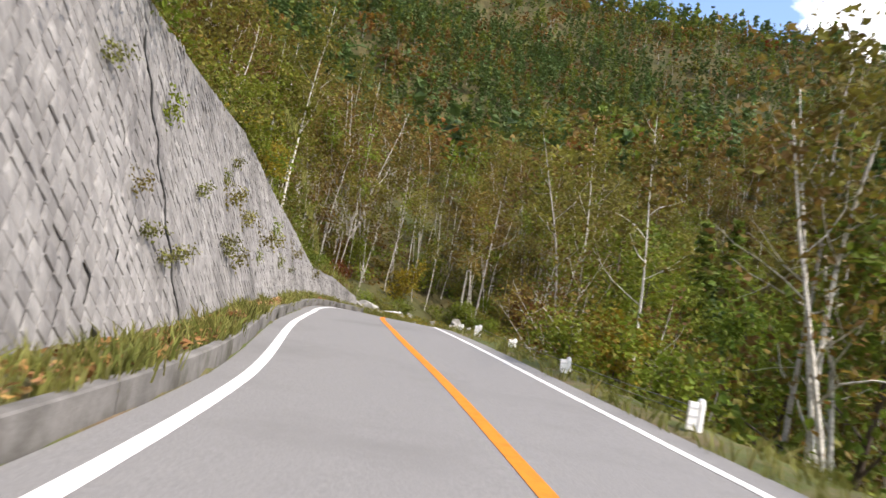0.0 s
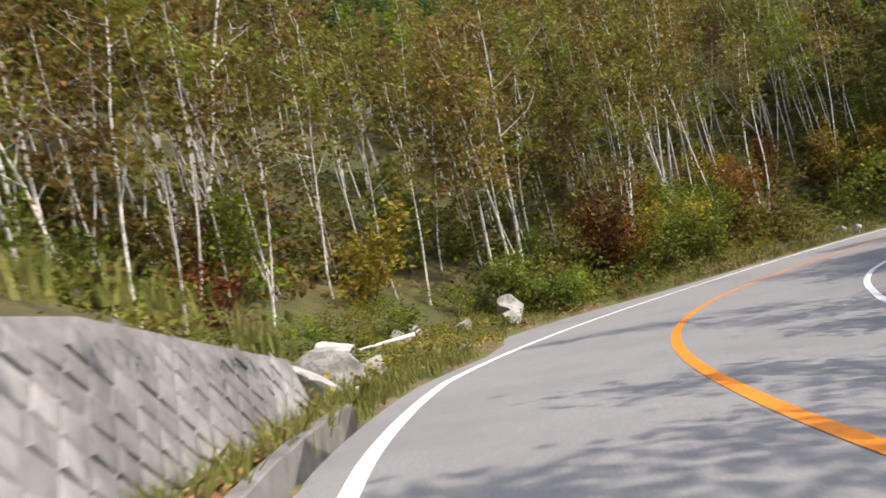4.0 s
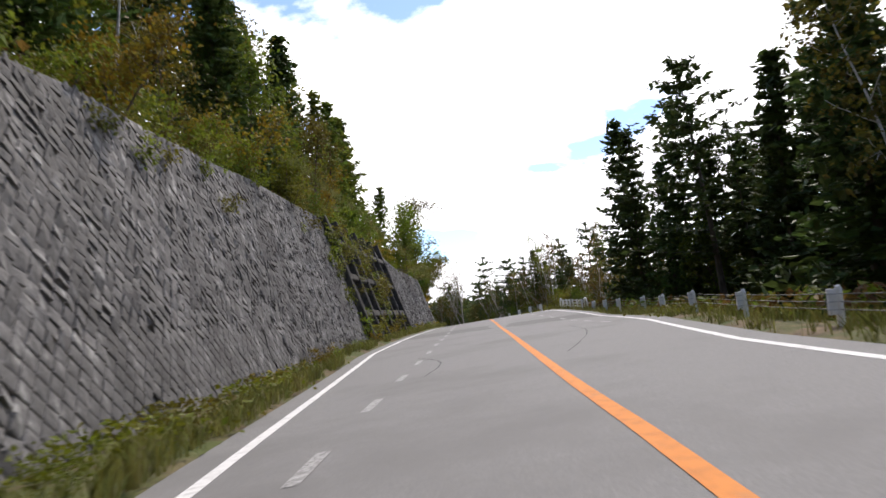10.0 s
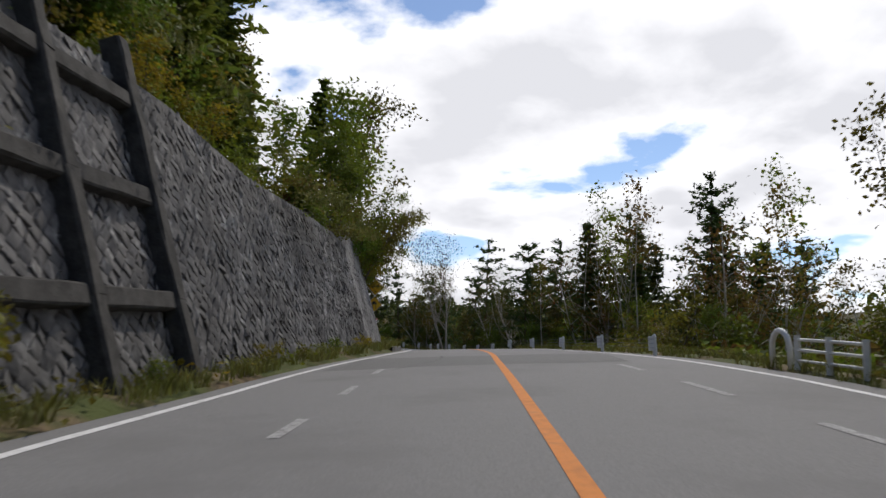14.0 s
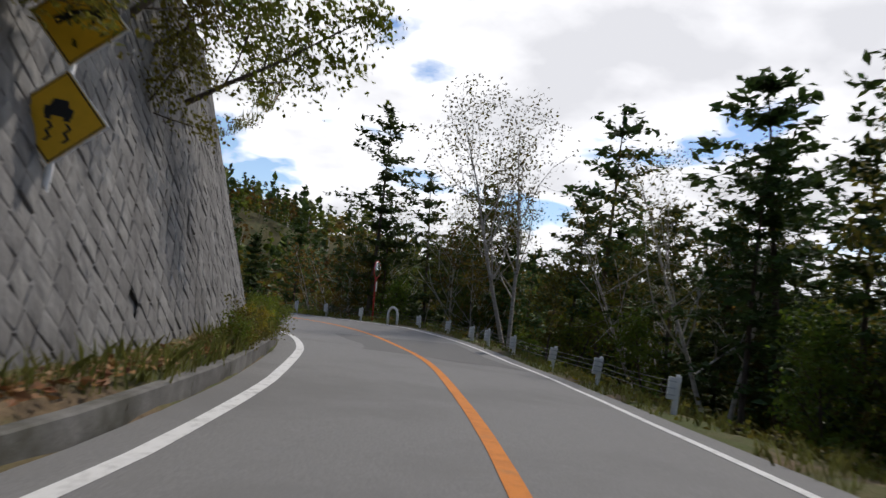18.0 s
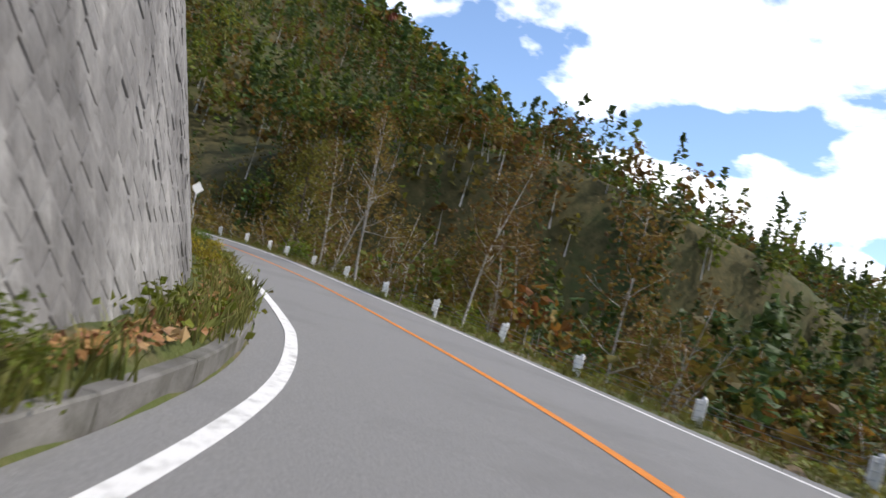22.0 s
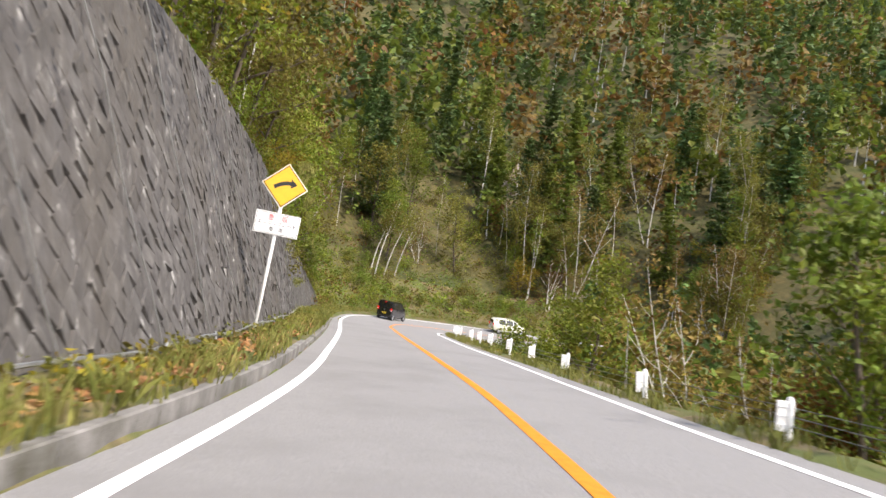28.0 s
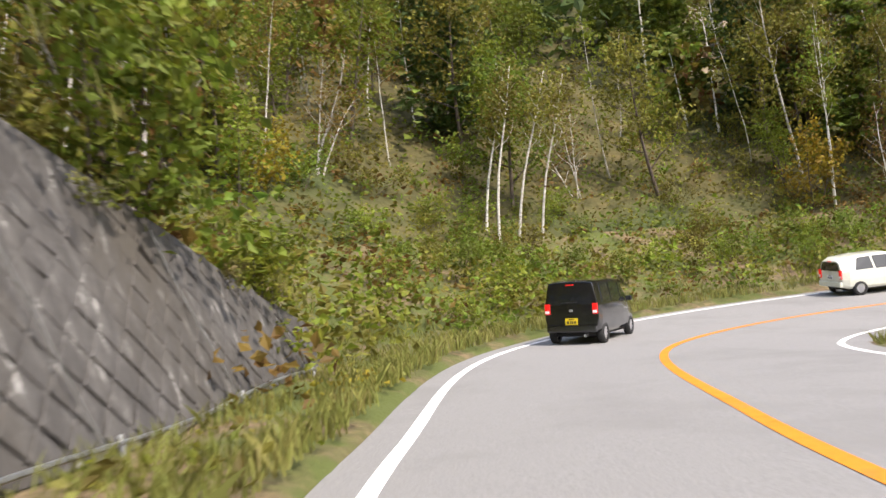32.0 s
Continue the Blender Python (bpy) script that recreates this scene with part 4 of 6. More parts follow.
for k in range(3):
    proto("birch", tree_proto("birch_tree", "tall slender birch with pale bark and sparse olive leaves", "tree", 10 + k, 11.5 + k, 0.085, M_BARK_W, M_L_OLIVE, 1700, 0.115, first=0.42, limbs=9, spread=0.2, lean=0.05, clump=0.5))
    proto("birch_brown", tree_proto("birch_tree", "slender pale birch with thinning brown autumn leaves", "tree", 20 + k, 10.0 + k, 0.08, M_BARK_W, M_L_BROWN, 1700, 0.11, first=0.38, limbs=10, spread=0.22, lean=0.06, clump=0.55, stems=1 + (k == 2)))
    proto("bare", tree_proto("pale_tree", "many-stemmed pale tree, nearly bare, with a haze of brown leaves", "tree", 30 + k, 6.5 + k * 0.8, 0.07, M_BARK_W, M_L_BROWN, 1500, 0.09, first=0.25, limbs=7, spread=0.3, stems=3, lean=0.07, clump=0.5, twigs=1, sides=4))
    proto("green", tree_proto("broadleaf_tree", "broad-leaved tree with a full green crown", "tree", 40 + k, 7.0 + k, 0.12, M_BARK, (M_L_GREEN, M_L_BRIGHT, M_L_OLIVE)[k], 3000, 0.118, first=0.22, limbs=10, spread=0.34, lean=0.06, clump=0.6))
    proto("bush", tree_proto("leafy_bush" if k == 2 else "bush", "dense roadside bush with small green leaves", "bush", 50 + k, 2.6 + 0.4 * k, 0.035, M_BARK, (M_L_GREEN, M_L_OLIVE, M_L_BRIGHT)[k], 1300, 0.1, first=0.1, limbs=5, spread=0.42, stems=3, lean=0.1, clump=0.42, twigs=0, sides=4, group="bushes"))
    proto("conifer", conifer_proto("conifer", "dark green conifer with layered boughs", 60 + k, 12.0 + 1.5 * k, M_NEEDLE))
    proto("larch", conifer_proto("larch", "light green larch with drooping boughs", 70 + k, 11.0 + k, M_NEEDLE_L, width=0.2, gaps=0.25))
    proto("shrub", tree_proto("shrub", "low leafy plant on the verge", "shrub", 80 + k, 0.75, 0.012, M_BARK, (M_L_BRIGHT, M_L_OLIVE, M_GRASS)[k], 260, 0.075, first=0.1, limbs=3, spread=0.5, stems=3, lean=0.12, clump=0.2, twigs=0, sides=3, group="verge plants"))
proto("rust", tree_proto("sapling", "small tree turning rusty orange", "sapling", 91, 3.6, 0.05, M_BARK, M_L_RUST, 1700, 0.1, first=0.2, limbs=8, spread=0.36, stems=2, clump=0.42, group="bushes"))
proto("yellow", tree_proto("sapling", "bright yellow-green autumn sapling", "sapling", 92, 4.2, 0.05, M_BARK, M_L_YELLOW, 1900, 0.11, first=0.2, limbs=8, spread=0.36, stems=2, clump=0.45, group="bushes"))
proto("yellow", tree_proto("sapling", "yellow-green leafy roadside sapling", "sapling", 93, 3.2, 0.05, M_BARK, M_L_BRIGHT, 1900, 0.1, first=0.2, limbs=8, spread=0.38, stems=3, clump=0.42, group="bushes"))
proto("pine", conifer_proto("pine", "tall dark pine with wide flat boughs against the sky", 95, 13.0, M_NEEDLE, r0=0.2, width=0.36, first=0.3, whorls=10, gaps=0.28, droop=0.02, full=0.45, dense=1.35, needle_l=0.21))
proto("pine", conifer_proto("pine", "tall dark pine with ragged boughs", 96, 15.0, M_NEEDLE, r0=0.2, width=0.3, first=0.25, whorls=12, gaps=0.4, droop=0.06, full=0.5, dense=1.35, needle_l=0.21))
for k in range(3):
    proto("stem", tree_proto("young_birch", "thin bare-stemmed young birch with a small olive top", "tree", 100 + k, 10.0 + k, 0.055, M_BARK_W, (M_L_OLIVE, M_L_BROWN, M_L_BRIGHT)[k], 700, 0.115, first=0.5, limbs=6, spread=0.16, lean=0.07, clump=0.5, twigs=0))
proto("airy", tree_proto("airy_tree", "tall pale-limbed tree with an open crown of small olive leaves", "tree", 97, 12.0, 0.13, M_BARK_W, M_L_OLIVE, 7000, 0.072, first=0.3, limbs=16, spread=0.4, stems=2, lean=0.06, up=1.3, clump=0.5, twigs=3))
proto("lone", tree_proto("birch_tree", "straight white birch stem with a thin olive top", "tree", 104, 10.5, 0.1, M_BARK_W, M_L_OLIVE, 900, 0.1, first=0.6, limbs=7, spread=0.13, lean=0.02, clump=0.45, twigs=1))
used = set()


def plant(key, x, y, z, scale=1.0, turn=0.0, tilt=(0, 0), pick=None, sink=0.1):
    ps = PROTO[key]
    ob = ps[(pick if pick is not None else int(abs(x * 7.3 + y * 3.1))) % len(ps)]
    m = Matrix.Translation((x, y, z - sink)) @ pose(0, 0, 0, tilt[0], tilt[1], turn)
    if ob not in used:
        used.add(ob)
        c = ob
        c.matrix_world = m @ Matrix.Scale(scale, 4)
    else:
        ob.scale, keep = (1, 1, 1), tuple(ob.scale)
        c = copy_thing(ob, m)
        ob.scale = keep
        c.scale = (scale, scale, scale)
    return c


def surface(s, d):
    """Height of the finished ground beside the road."""
    p = at(s, d)
    if d < 0:
        w = wall_of(s)
        f = max(WL(s) + (w.foot(s) if w else 2.2), WL(s) + SHOULDER_L(s) + 0.5)
        if -d < f:
            return p, p.z + BED(s)
        h = w.h(s) if w else 0.0
        b = -d - f - LEAN * h
        if w and h > 0.8:
            z = p.z + h - 0.1 + max(b - 0.9, 0) * SLOPE_L(s) * 0.9
        else:
            z = p.z + BED(s) + (-d - f) * RISE(s)
        lim = 6.5
    else:
        b = d - WR(s) - 0.5
        z = p.z + (-0.05 if b < 1.1 else -0.1 - max(b - 1.0, 0) * SLOPE_R(s))
        lim = 6.0
    g = gz(p.x, p.y)
    if b > lim:
        z = g
    else:
        z = max(z, g) if d > 0 else z
    return p, z


def scatter(keys, n, s_range, d_range, seed, scale=(0.8, 1.2), tilt=3.0, lean_x=0.0, min_gap=0.0):
    """Plants at random in a band along the road: keys is a list of (kind, weight)."""
    rnd = random.Random(seed)
    names, wts = zip(*keys)
    put = []
    tries = 0
    while len(put) < n and tries < n * 6:
        tries += 1
        s, d = rnd.uniform(*s_range), rnd.uniform(*d_range)
        p, z = surface(s, d)
        if min_gap and any((p.x - q[0]) ** 2 + (p.y - q[1]) ** 2 < min_gap ** 2 for q in put):
            continue
        # keep off every stretch of the road
        ks = np.hypot(RP[:, 0] - p.x, RP[:, 1] - p.y)
        i = int(ks.argmin())
        if ks[i] < (WR(RS[i]) + 1.0 if d > 0 else WL(RS[i]) + max(1.0, SHOULDER_L(RS[i]) + 0.7)):
            continue
        key, size = rnd.choices(names, wts)[0], rnd.uniform(*scale)
        if 42 < s < 62 and -10.5 < d < 0:
            # only low bushes on the rocky apron
            if d > -9.2:
                continue
            key, size = "bush", size * 0.5
        if 331 < s < 353 and -15 < d < 0:
            key, size = "bush", size * 0.55
        put.append((p.x, p.y))
        plant(key, p.x, p.y, z, size, rnd.uniform(0, 360), (rnd.gauss(0, tilt), rnd.gauss(lean_x, tilt)), rnd.randrange(9))

# ---- far forest on the mountainsides: beyond counting ----
def far_forest(name, label, n, area, kind_mix, seed, card=1.3, per=26, size=(0.8, 1.3), keep=30.0):
    rng = np.random.default_rng(seed)
    groups = {}
    count = 0
    while count < n:
        x, y = area(rng)
        ks = np.hypot(RP[:, 0] - x, RP[:, 1] - y).min()
        if ks < keep:
            continue
        z = gz(x, y)
        kind = rng.choice(len(kind_mix), p=[k[1] for k in kind_mix])
        shape, _, mat = kind_mix[kind]
        sc = rng.uniform(*size)
        V, F = groups.setdefault(mat.name, ([], []))
        base = sum(len(v) for v in V)
        if shape == "cone":
            h, w = 11 * sc, 2.3 * sc
            u = rng.random(per) ** 0.75
            a = rng.uniform(0, math.tau, per)
            r = w * (1 - u) * rng.uniform(0.55, 1.05, per) + 0.15
            c = np.stack([x + r * np.cos(a), y + r * np.sin(a), z + 0.8 + u * h], 1)
            v, f = cards(c, card * 0.8 * sc, rng, flat=0.55, stretch=1.6, droop=0.2)
        else:
            h, w = 8.5 * sc, 2.9 * sc
            q = rng.normal(size=(per, 3))
            q /= np.linalg.norm(q, axis=1)[:, None]
            q *= rng.uniform(0.6, 1.05, (per, 1))
            c = np.stack([x + q[:, 0] * w, y + q[:, 1] * w, z + h * 0.62 + q[:, 2] * h * 0.4], 1)
            v, f = cards(c, card * sc, rng, flat=0.35, stretch=1.2)
            if rng.random() < 0.55:
                tv, tf = groups.setdefault(M_BARK_W.name, ([], []))
                tb = sum(len(k) for k in tv)
                tx, ty, wd = rng.normal() * 0.4, rng.normal() * 0.4, 0.11 * sc
                tv.append(np.array([(x - wd, y, z), (x + wd, y - wd, z), (x, y + wd, z), (x + tx, y + ty, z + h * 0.9)]))
                tf += [(tb, tb + 1, tb + 3), (tb + 1, tb + 2, tb + 3), (tb + 2, tb, tb + 3)]
        V.append(v)
        F += [tuple(base + i for i in q) for q in f]
        count += 1
    root = thing(name, label, "forest", kind="stuff")
    for mat_name, (V, F) in groups.items():
        ob = new("foliage" if "bark" not in mat_name else "trunks", data("foliage", np.concatenate(V), F, bpy.data.materials[mat_name]))
        ob.parent = root
        tagged(ob, kind="stuff")


def band(s_range, d_range):
    """Places in a strip along the road."""
    def f(rng):
        p = at(rng.uniform(*s_range), rng.uniform(*d_range))
        return p.x, p.y
    return f


def undergrowth(name, label, runs, seed, mats, leaf=0.2):
    """Low leafy cover on the slopes, in clumps."""
    rng = np.random.default_rng(seed)
    groups = {m.name: [] for m in mats}
    for s0, s1, d0, d1, n, hmax in runs:
        for _ in range(n):
            s, d = rng.uniform(s0, s1), rng.uniform(d0, d1)
            p, z = surface(s, d)
            ks = np.hypot(RP[::2, 0] - p.x, RP[::2, 1] - p.y)
            i = int(ks.argmin()) * 2
            if ks.min() < (WR(RS[i]) + 1.2 if d > 0 else WL(RS[i]) + max(1.2, SHOULDER_L(RS[i]) + 0.4)):
                continue
            k = int(rng.integers(9, 18) * (0.2 / leaf) ** 0.9)
            q = rng.normal(size=(k, 3)) * np.array([0.38, 0.38, 0.0])
            q[:, 2] = rng.uniform(0.02, hmax, k)
            groups[mats[int(abs(noise.noise((p.x * 0.15, p.y * 0.15, seed))) * 2.2 * len(mats)) % len(mats)].name].append(q + np.array([p.x, p.y, z]))
    root = thing(name, label, "undergrowth", kind="stuff")
    for mat_name, C in groups.items():
        if C:
            v, f = cards(np.concatenate(C), leaf, rng, flat=0.45)
            ob = new("foliage", data("foliage", v, f, bpy.data.materials[mat_name]))
            ob.parent = root
            tagged(ob, kind="stuff")

# ---- woods beside the road ----
# behind and above the first wall
scatter([("birch", 2), ("birch_brown", 2), ("green", 3), ("bare", 1)], 34, (0, 42), (-24, -7.5), 1, lean_x=0)
scatter([("bush", 3), ("yellow", 1), ("shrub", 1)], 24, (2, 42), (-9.0, -6.6), 3, scale=(0.5, 0.9))
# outside the right-hand bend: birch wood down to the verge
scatter([("birch", 5), ("birch_brown", 5), ("green", 1)], 110, (38, 92), (-30, -7.5), 2, min_gap=1.2)
scatter([("bush", 4), ("yellow", 1), ("rust", 1), ("green", 1)], 44, (38, 90), (-14, -8.2), 4, scale=(0.6, 1.1))
# above the long wall: conifers and broadleaves
scatter([("conifer", 4), ("larch", 2), ("green", 2), ("birch", 1)], 64, (90, 166), (-22, -10.0), 6, min_gap=1.6)
scatter([("bush", 3), ("green", 1), ("yellow", 1)], 24, (88, 166), (-10.5, -9.0), 7, scale=(0.5, 0.9))
# round the spur
scatter([("green", 3), ("airy", 1), ("bush", 2), ("larch", 1)], 14, (166, 190), (-18, -8.5), 9)
scatter([("bush", 4), ("yellow", 2), ("shrub", 2)], 20, (170, 262), (-9.6, -8.0), 10, scale=(0.45, 0.8))
scatter([("green", 3), ("bush", 2), ("birch_brown", 2), ("conifer", 1)], 70, (240, 292), (-22, -8.5), 11)
scatter([("birch", 3), ("birch_brown", 3), ("green", 2), ("bush", 2), ("yellow", 1), ("larch", 1)], 80, (286, 372), (-26, -8), 12)
# right side
scatter([("bush", 3), ("green", 2), ("bare", 2), ("yellow", 1), ("birch", 1)], 60, (-4, 38), (6.5, 26), 15)
scatter([("green", 3), ("bush", 2), ("birch", 1), ("larch", 1)], 36, (48, 92), (9.0, 24), 16)
# tall trees inside the right-hand bend that shade its outer lane
scatter([("green", 4), ("birch", 1)], 16, (40, 84), (6.6, 10.5), 59, scale=(0.95, 1.25), min_gap=2.0)
scatter([("conifer", 4), ("pine", 2), ("green", 1), ("birch", 1)], 60, (100, 150), (10, 30), 17, min_gap=1.8)
scatter([("stem", 4), ("birch", 1), ("bare", 2), ("green", 1)], 70, (150, 212), (7.0, 26), 18, min_gap=1.2, scale=(0.55, 0.85))
scatter([("bush", 2), ("bare", 1)], 12, (158, 205), (7.0, 14), 19, scale=(0.6, 1.1))
scatter([("bare", 6), ("birch_brown", 2), ("bush", 1), ("green", 1)], 110, (203, 300), (7.5, 30), 20)
scatter([("green", 2), ("bush", 3), ("bare", 2), ("rust", 1)], 44, (280, 320), (6.5, 22), 21, scale=(0.6, 1.0))
# beyond the last bend
scatter([("conifer", 2), ("larch", 2), ("birch", 1), ("green", 2)], 60, (330, 372), (-40, -16), 23, min_gap=2.0)
scatter([("green", 3), ("larch", 1), ("bush", 3), ("birch", 2)], 40, (322, 372), (-32, -15), 68, scale=(0.7, 1.05), min_gap=1.4)
# trees that stand out along the straight and the left-hand bend
for key, s, d, sc, tn, tl in (("pine", 212.4, 8.4, 0.95, 20, 2), ("pine", 217.9, 13.3, 0.62, 80, -2), ("pine", 221.0, 14.0, 0.5, 130, 3), ("airy", 203.9, 8.3, 1.0, 10, 1), ("airy", 207.5, 9.0, 0.7, 95, -3), ("pine", 201.4, 10.3, 0.95, 200, 2),
                              ("pine", 199.5, 14.5, 0.8, 250, 0), ("airy", 192.0, 8.5, 0.7, 300, 3), ("pine", 187.0, 9.5, 0.75, 340, 0), ("pine", 183.0, 13.0, 0.9, 20, 0), ("airy", 176.0, 9.5, 0.8, 60, 4), ("pine", 171.0, 12.5, 0.8, 33, 0), ("pine", 214.0, 15.0, 0.7, 40, 0), ("pine", 206.5, 12.5, 0.7, 10, 0), ("pine", 208.5, 11.0, 0.8, 140, 0), ("pine", 210.5, 13.0, 0.75, 190, 0), ("pine", 215.0, 10.5, 0.6, 250, 0), ("conifer", 206.0, 9.8, 0.55, 0, 0), ("pine", 194.0, 12.0, 0.8, 70, 0), ("pine", 190.5, 8.0, 0.55, 110, 0), ("conifer", 186.5, 14.0, 0.8, 0, 0), ("conifer", 197.5, 17.0, 0.75, 0, 0), ("conifer", 204.5, 16.0, 0.7, 0, 0), ("pine", 188.5, 9.6, 0.72, 15, 0), ("pine", 186.2, 11.2, 0.75, 75, 1), ("conifer", 179.0, 12.0, 0.8, 0, 0), ("conifer", 175.0, 15.0, 0.9, 0, 0)):
    p, z = surface(s, d)
    plant(key, p.x, p.y, z, sc, tn, (0, tl))
scatter([("conifer", 3), ("pine", 2), ("green", 2)], 60, (150, 228), (13, 34), 55, scale=(0.45, 0.8), min_gap=1.6)
scatter([("green", 2), ("bush", 3)], 46, (160, 226), (6.6, 14), 56, scale=(0.35, 0.6))
# a leaning tree before the start of the long wall
for s, d, sc, tl in ((86.0, -7.6, 1.15, 12), (88.5, -7.2, 1.1, 14), (91.0, -7.4, 1.0, 12), (83.6, -8.2, 1.1, 8), (87.2, -5.3, 0.7, 18), (90.0, -5.2, 0.55, 16)):
    p, z = surface(s, d)
    plant("green", p.x, p.y, z, sc, heading(s), (0, tl), pick=2)
# trees leaning over the top of the last walls
for s, sc in ((271, 0.75), (274.5, 0.95), (279, 0.9), (283, 0.9), (288, 0.7), (292, 0.85), (295, 0.95), (299, 0.9), (303, 0.7), (308, 0.8), (312, 0.85), (316, 0.8), (320, 0.85), (323.5, 0.8), (326.5, 0.7), (170, 0.9), (174, 1.0), (177, 1.0), (180.5, 0.9), (184, 0.6)):
    w = wall_of(s)
    p = w.place(s, w.h(s), -0.7)
    plant("green", p.x, p.y, p.z, sc, heading(s), (0, 14), pick=int(s) % 2 + 1)
scatter([("conifer", 3), ("pine", 1), ("green", 2)], 48, (168, 206), (8.0, 20), 57, scale=(0.45, 0.72), min_gap=1.3)
scatter([("pine", 4), ("conifer", 2)], 16, (188, 224), (9.5, 20), 64, scale=(0.6, 0.95), min_gap=1.5)
scatter([("pine", 1), ("airy", 2)], 4, (196, 214), (8.2, 11.0), 67, scale=(0.65, 0.85), min_gap=2.4)
scatter([("green", 2), ("bush", 2)], 16, (186, 224), (7.0, 12), 66, scale=(0.4, 0.65))
# rank weeds and low bushes at the foot of the spur wall and of the long wall's start
rnd = random.Random(58)
for a, b_, step, off, lo, hi in ((184, 214, 0.8, 0.85, 0.15, 0.26), (85, 94, 1.0, 1.6, 0.2, 0.36), (96, 165, 3.2, 1.1, 0.1, 0.2), (225, 260, 3.5, 1.2, 0.12, 0.22)):
    s = a
    while s < b_:
        d = -(WL(s) + off + rnd.uniform(-0.15, 0.15))
        p, z = surface(s, d)
        plant(rnd.choice(("bush", "bush", "yellow")), p.x, p.y, z, rnd.uniform(lo, hi), rnd.uniform(0, 360), (rnd.gauss(0, 5), rnd.gauss(0, 5)), rnd.randrange(9), sink=0.03)
        s += step * rnd.uniform(0.6, 1.4)
# pole-thin birches and a leafy front outside the right-hand bend
scatter([("stem", 1)], 170, (42, 94), (-22, -8.0), 51, min_gap=0.8, scale=(0.75, 1.1), tilt=5.0)
scatter([("bush", 5), ("yellow", 2), ("shrub", 2), ("rust", 0.5)], 64, (51, 90), (-10.0, -6.6), 52, scale=(0.55, 1.15))
# slope left of the last bend
scatter([("bush", 4), ("yellow", 2), ("green", 2), ("shrub", 2)], 90, (318, 372), (-20, -6.5), 53, scale=(0.5, 1.1))
scatter([("stem", 2), ("bare", 1)], 60, (318, 372), (-24, -8.0), 54, scale=(0.7, 1.0), min_gap=0.9)
for x, y, tl in BIRCHES:
    q = RP[np.hypot(RP[:, 0] - x, RP[:, 1] - y).argmin()]
    plant("lone", x, y, min(gz(x, y), q[2] + 3.0), 0.95, 0, (0, tl))
# sunlit bushes below the first right verge
for s, d, sc in ((24, 6.5, 0.9), (27, 8.5, 1.2), (30, 10.5, 1.3), (33, 7.5, 1.0), (36, 11, 1.4), (20, 7.5, 0.9), (39, 9.0, 1.1), (240, 8.5, 0.8), (246, 9.5, 1.0), (257, 8.0, 0.9), (309, 7.5, 0.9), (313, 8.5, 1.1), (318, 8.0, 1.0)):
    p, z = surface(s, d)
    plant("yellow", p.x, p.y, z, sc, s * 37, pick=1)
# lone pale birches beside the northward stretch
for s, d, tl in ((246.5, 6.4, 5), (238.0, 7.0, 3), (255.0, 8.0, 2)):
    p, z = surface(s, d)
    plant("birch_brown", p.x, p.y, z, 0.8, s * 51, (0, tl))


def crest(w, s0, s1, step, keys, seed, scale, chance=0.7):
    """Bushes and weeds along a wall's top, leaning over its edge."""
    rnd = random.Random(seed)
    names, wts = zip(*keys)
    s = s0
    while s < s1:
        if rnd.random() < chance and w.h(s) > 1.0:
            p = w.place(s, w.h(s) - 0.1, -rnd.uniform(0.2, 0.9))
            plant(rnd.choices(names, wts)[0], p.x, p.y, p.z + 0.1, rnd.uniform(*scale), rnd.uniform(0, 360), (rnd.gauss(0, 6), rnd.gauss(0, 6)), rnd.randrange(9))
        s += step * rnd.uniform(0.6, 1.4)


crest(WALLS[0], 2, 39, 1.0, [("bush", 3), ("shrub", 3), ("yellow", 1)], 61, (0.35, 0.75), 0.85)
crest(WALLS[1], 92, 165, 1.3, [("bush", 3), ("shrub", 2), ("yellow", 1)], 62, (0.35, 0.7), 0.8)
crest(WALLS[2], 167, 187, 1.2, [("bush", 3), ("yellow", 2), ("green", 1)], 63, (0.4, 0.7), 0.9)
crest(WALLS[2], 187, 261, 1.8, [("shrub", 4), ("bush", 1), ("yellow", 1)], 64, (0.35, 0.6), 0.55)
crest(WALLS[3], 263, 331, 1.0, [("bush", 4), ("yellow", 1), ("shrub", 2)], 65, (0.4, 0.8), 0.9)


def wall_weeds(w, s0, s1, v0, v1, n, seed, keys=("shrub",), scale=(0.4, 0.9)):
    """Weeds rooted in a wall's joints, growing outwards."""
    rnd = random.Random(seed)
    for _ in range(n):
        s, v = rnd.uniform(s0, s1), rnd.uniform(v0, v1)
        if v < w.h(s) - 0.3:
            p = w.place(s, v, 0.02)
            q = w.place(s, v, 1.0) - p
            plant(rnd.choice(keys), p.x, p.y, p.z, rnd.uniform(*scale), math.degrees(math.atan2(-q.x, q.y)), (-rnd.uniform(20, 55), 0), rnd.randrange(9), sink=0.0)


wall_weeds(WALLS[0], 10, 38, 1.2, 4.6, 30, 71, scale=(0.3, 0.65))
wall_weeds(WALLS[1], 126, 142, 0.4, 7.0, 60, 72, scale=(0.5, 1.2))
wall_weeds(WALLS[1], 100, 126, 5.2, 7.2, 12, 73)
wall_weeds(WALLS[2], 225, 260, 1.0, 6.0, 12, 74, scale=(0.3, 0.6))
wall_weeds(WALLS[2], 171, 188, 3.6, 7.0, 40, 76, keys=("green", "yellow", "bush"), scale=(0.35, 0.6))
wall_weeds(WALLS[3], 300, 330, 2.0, 5.5, 16, 75, scale=(0.4, 0.8))


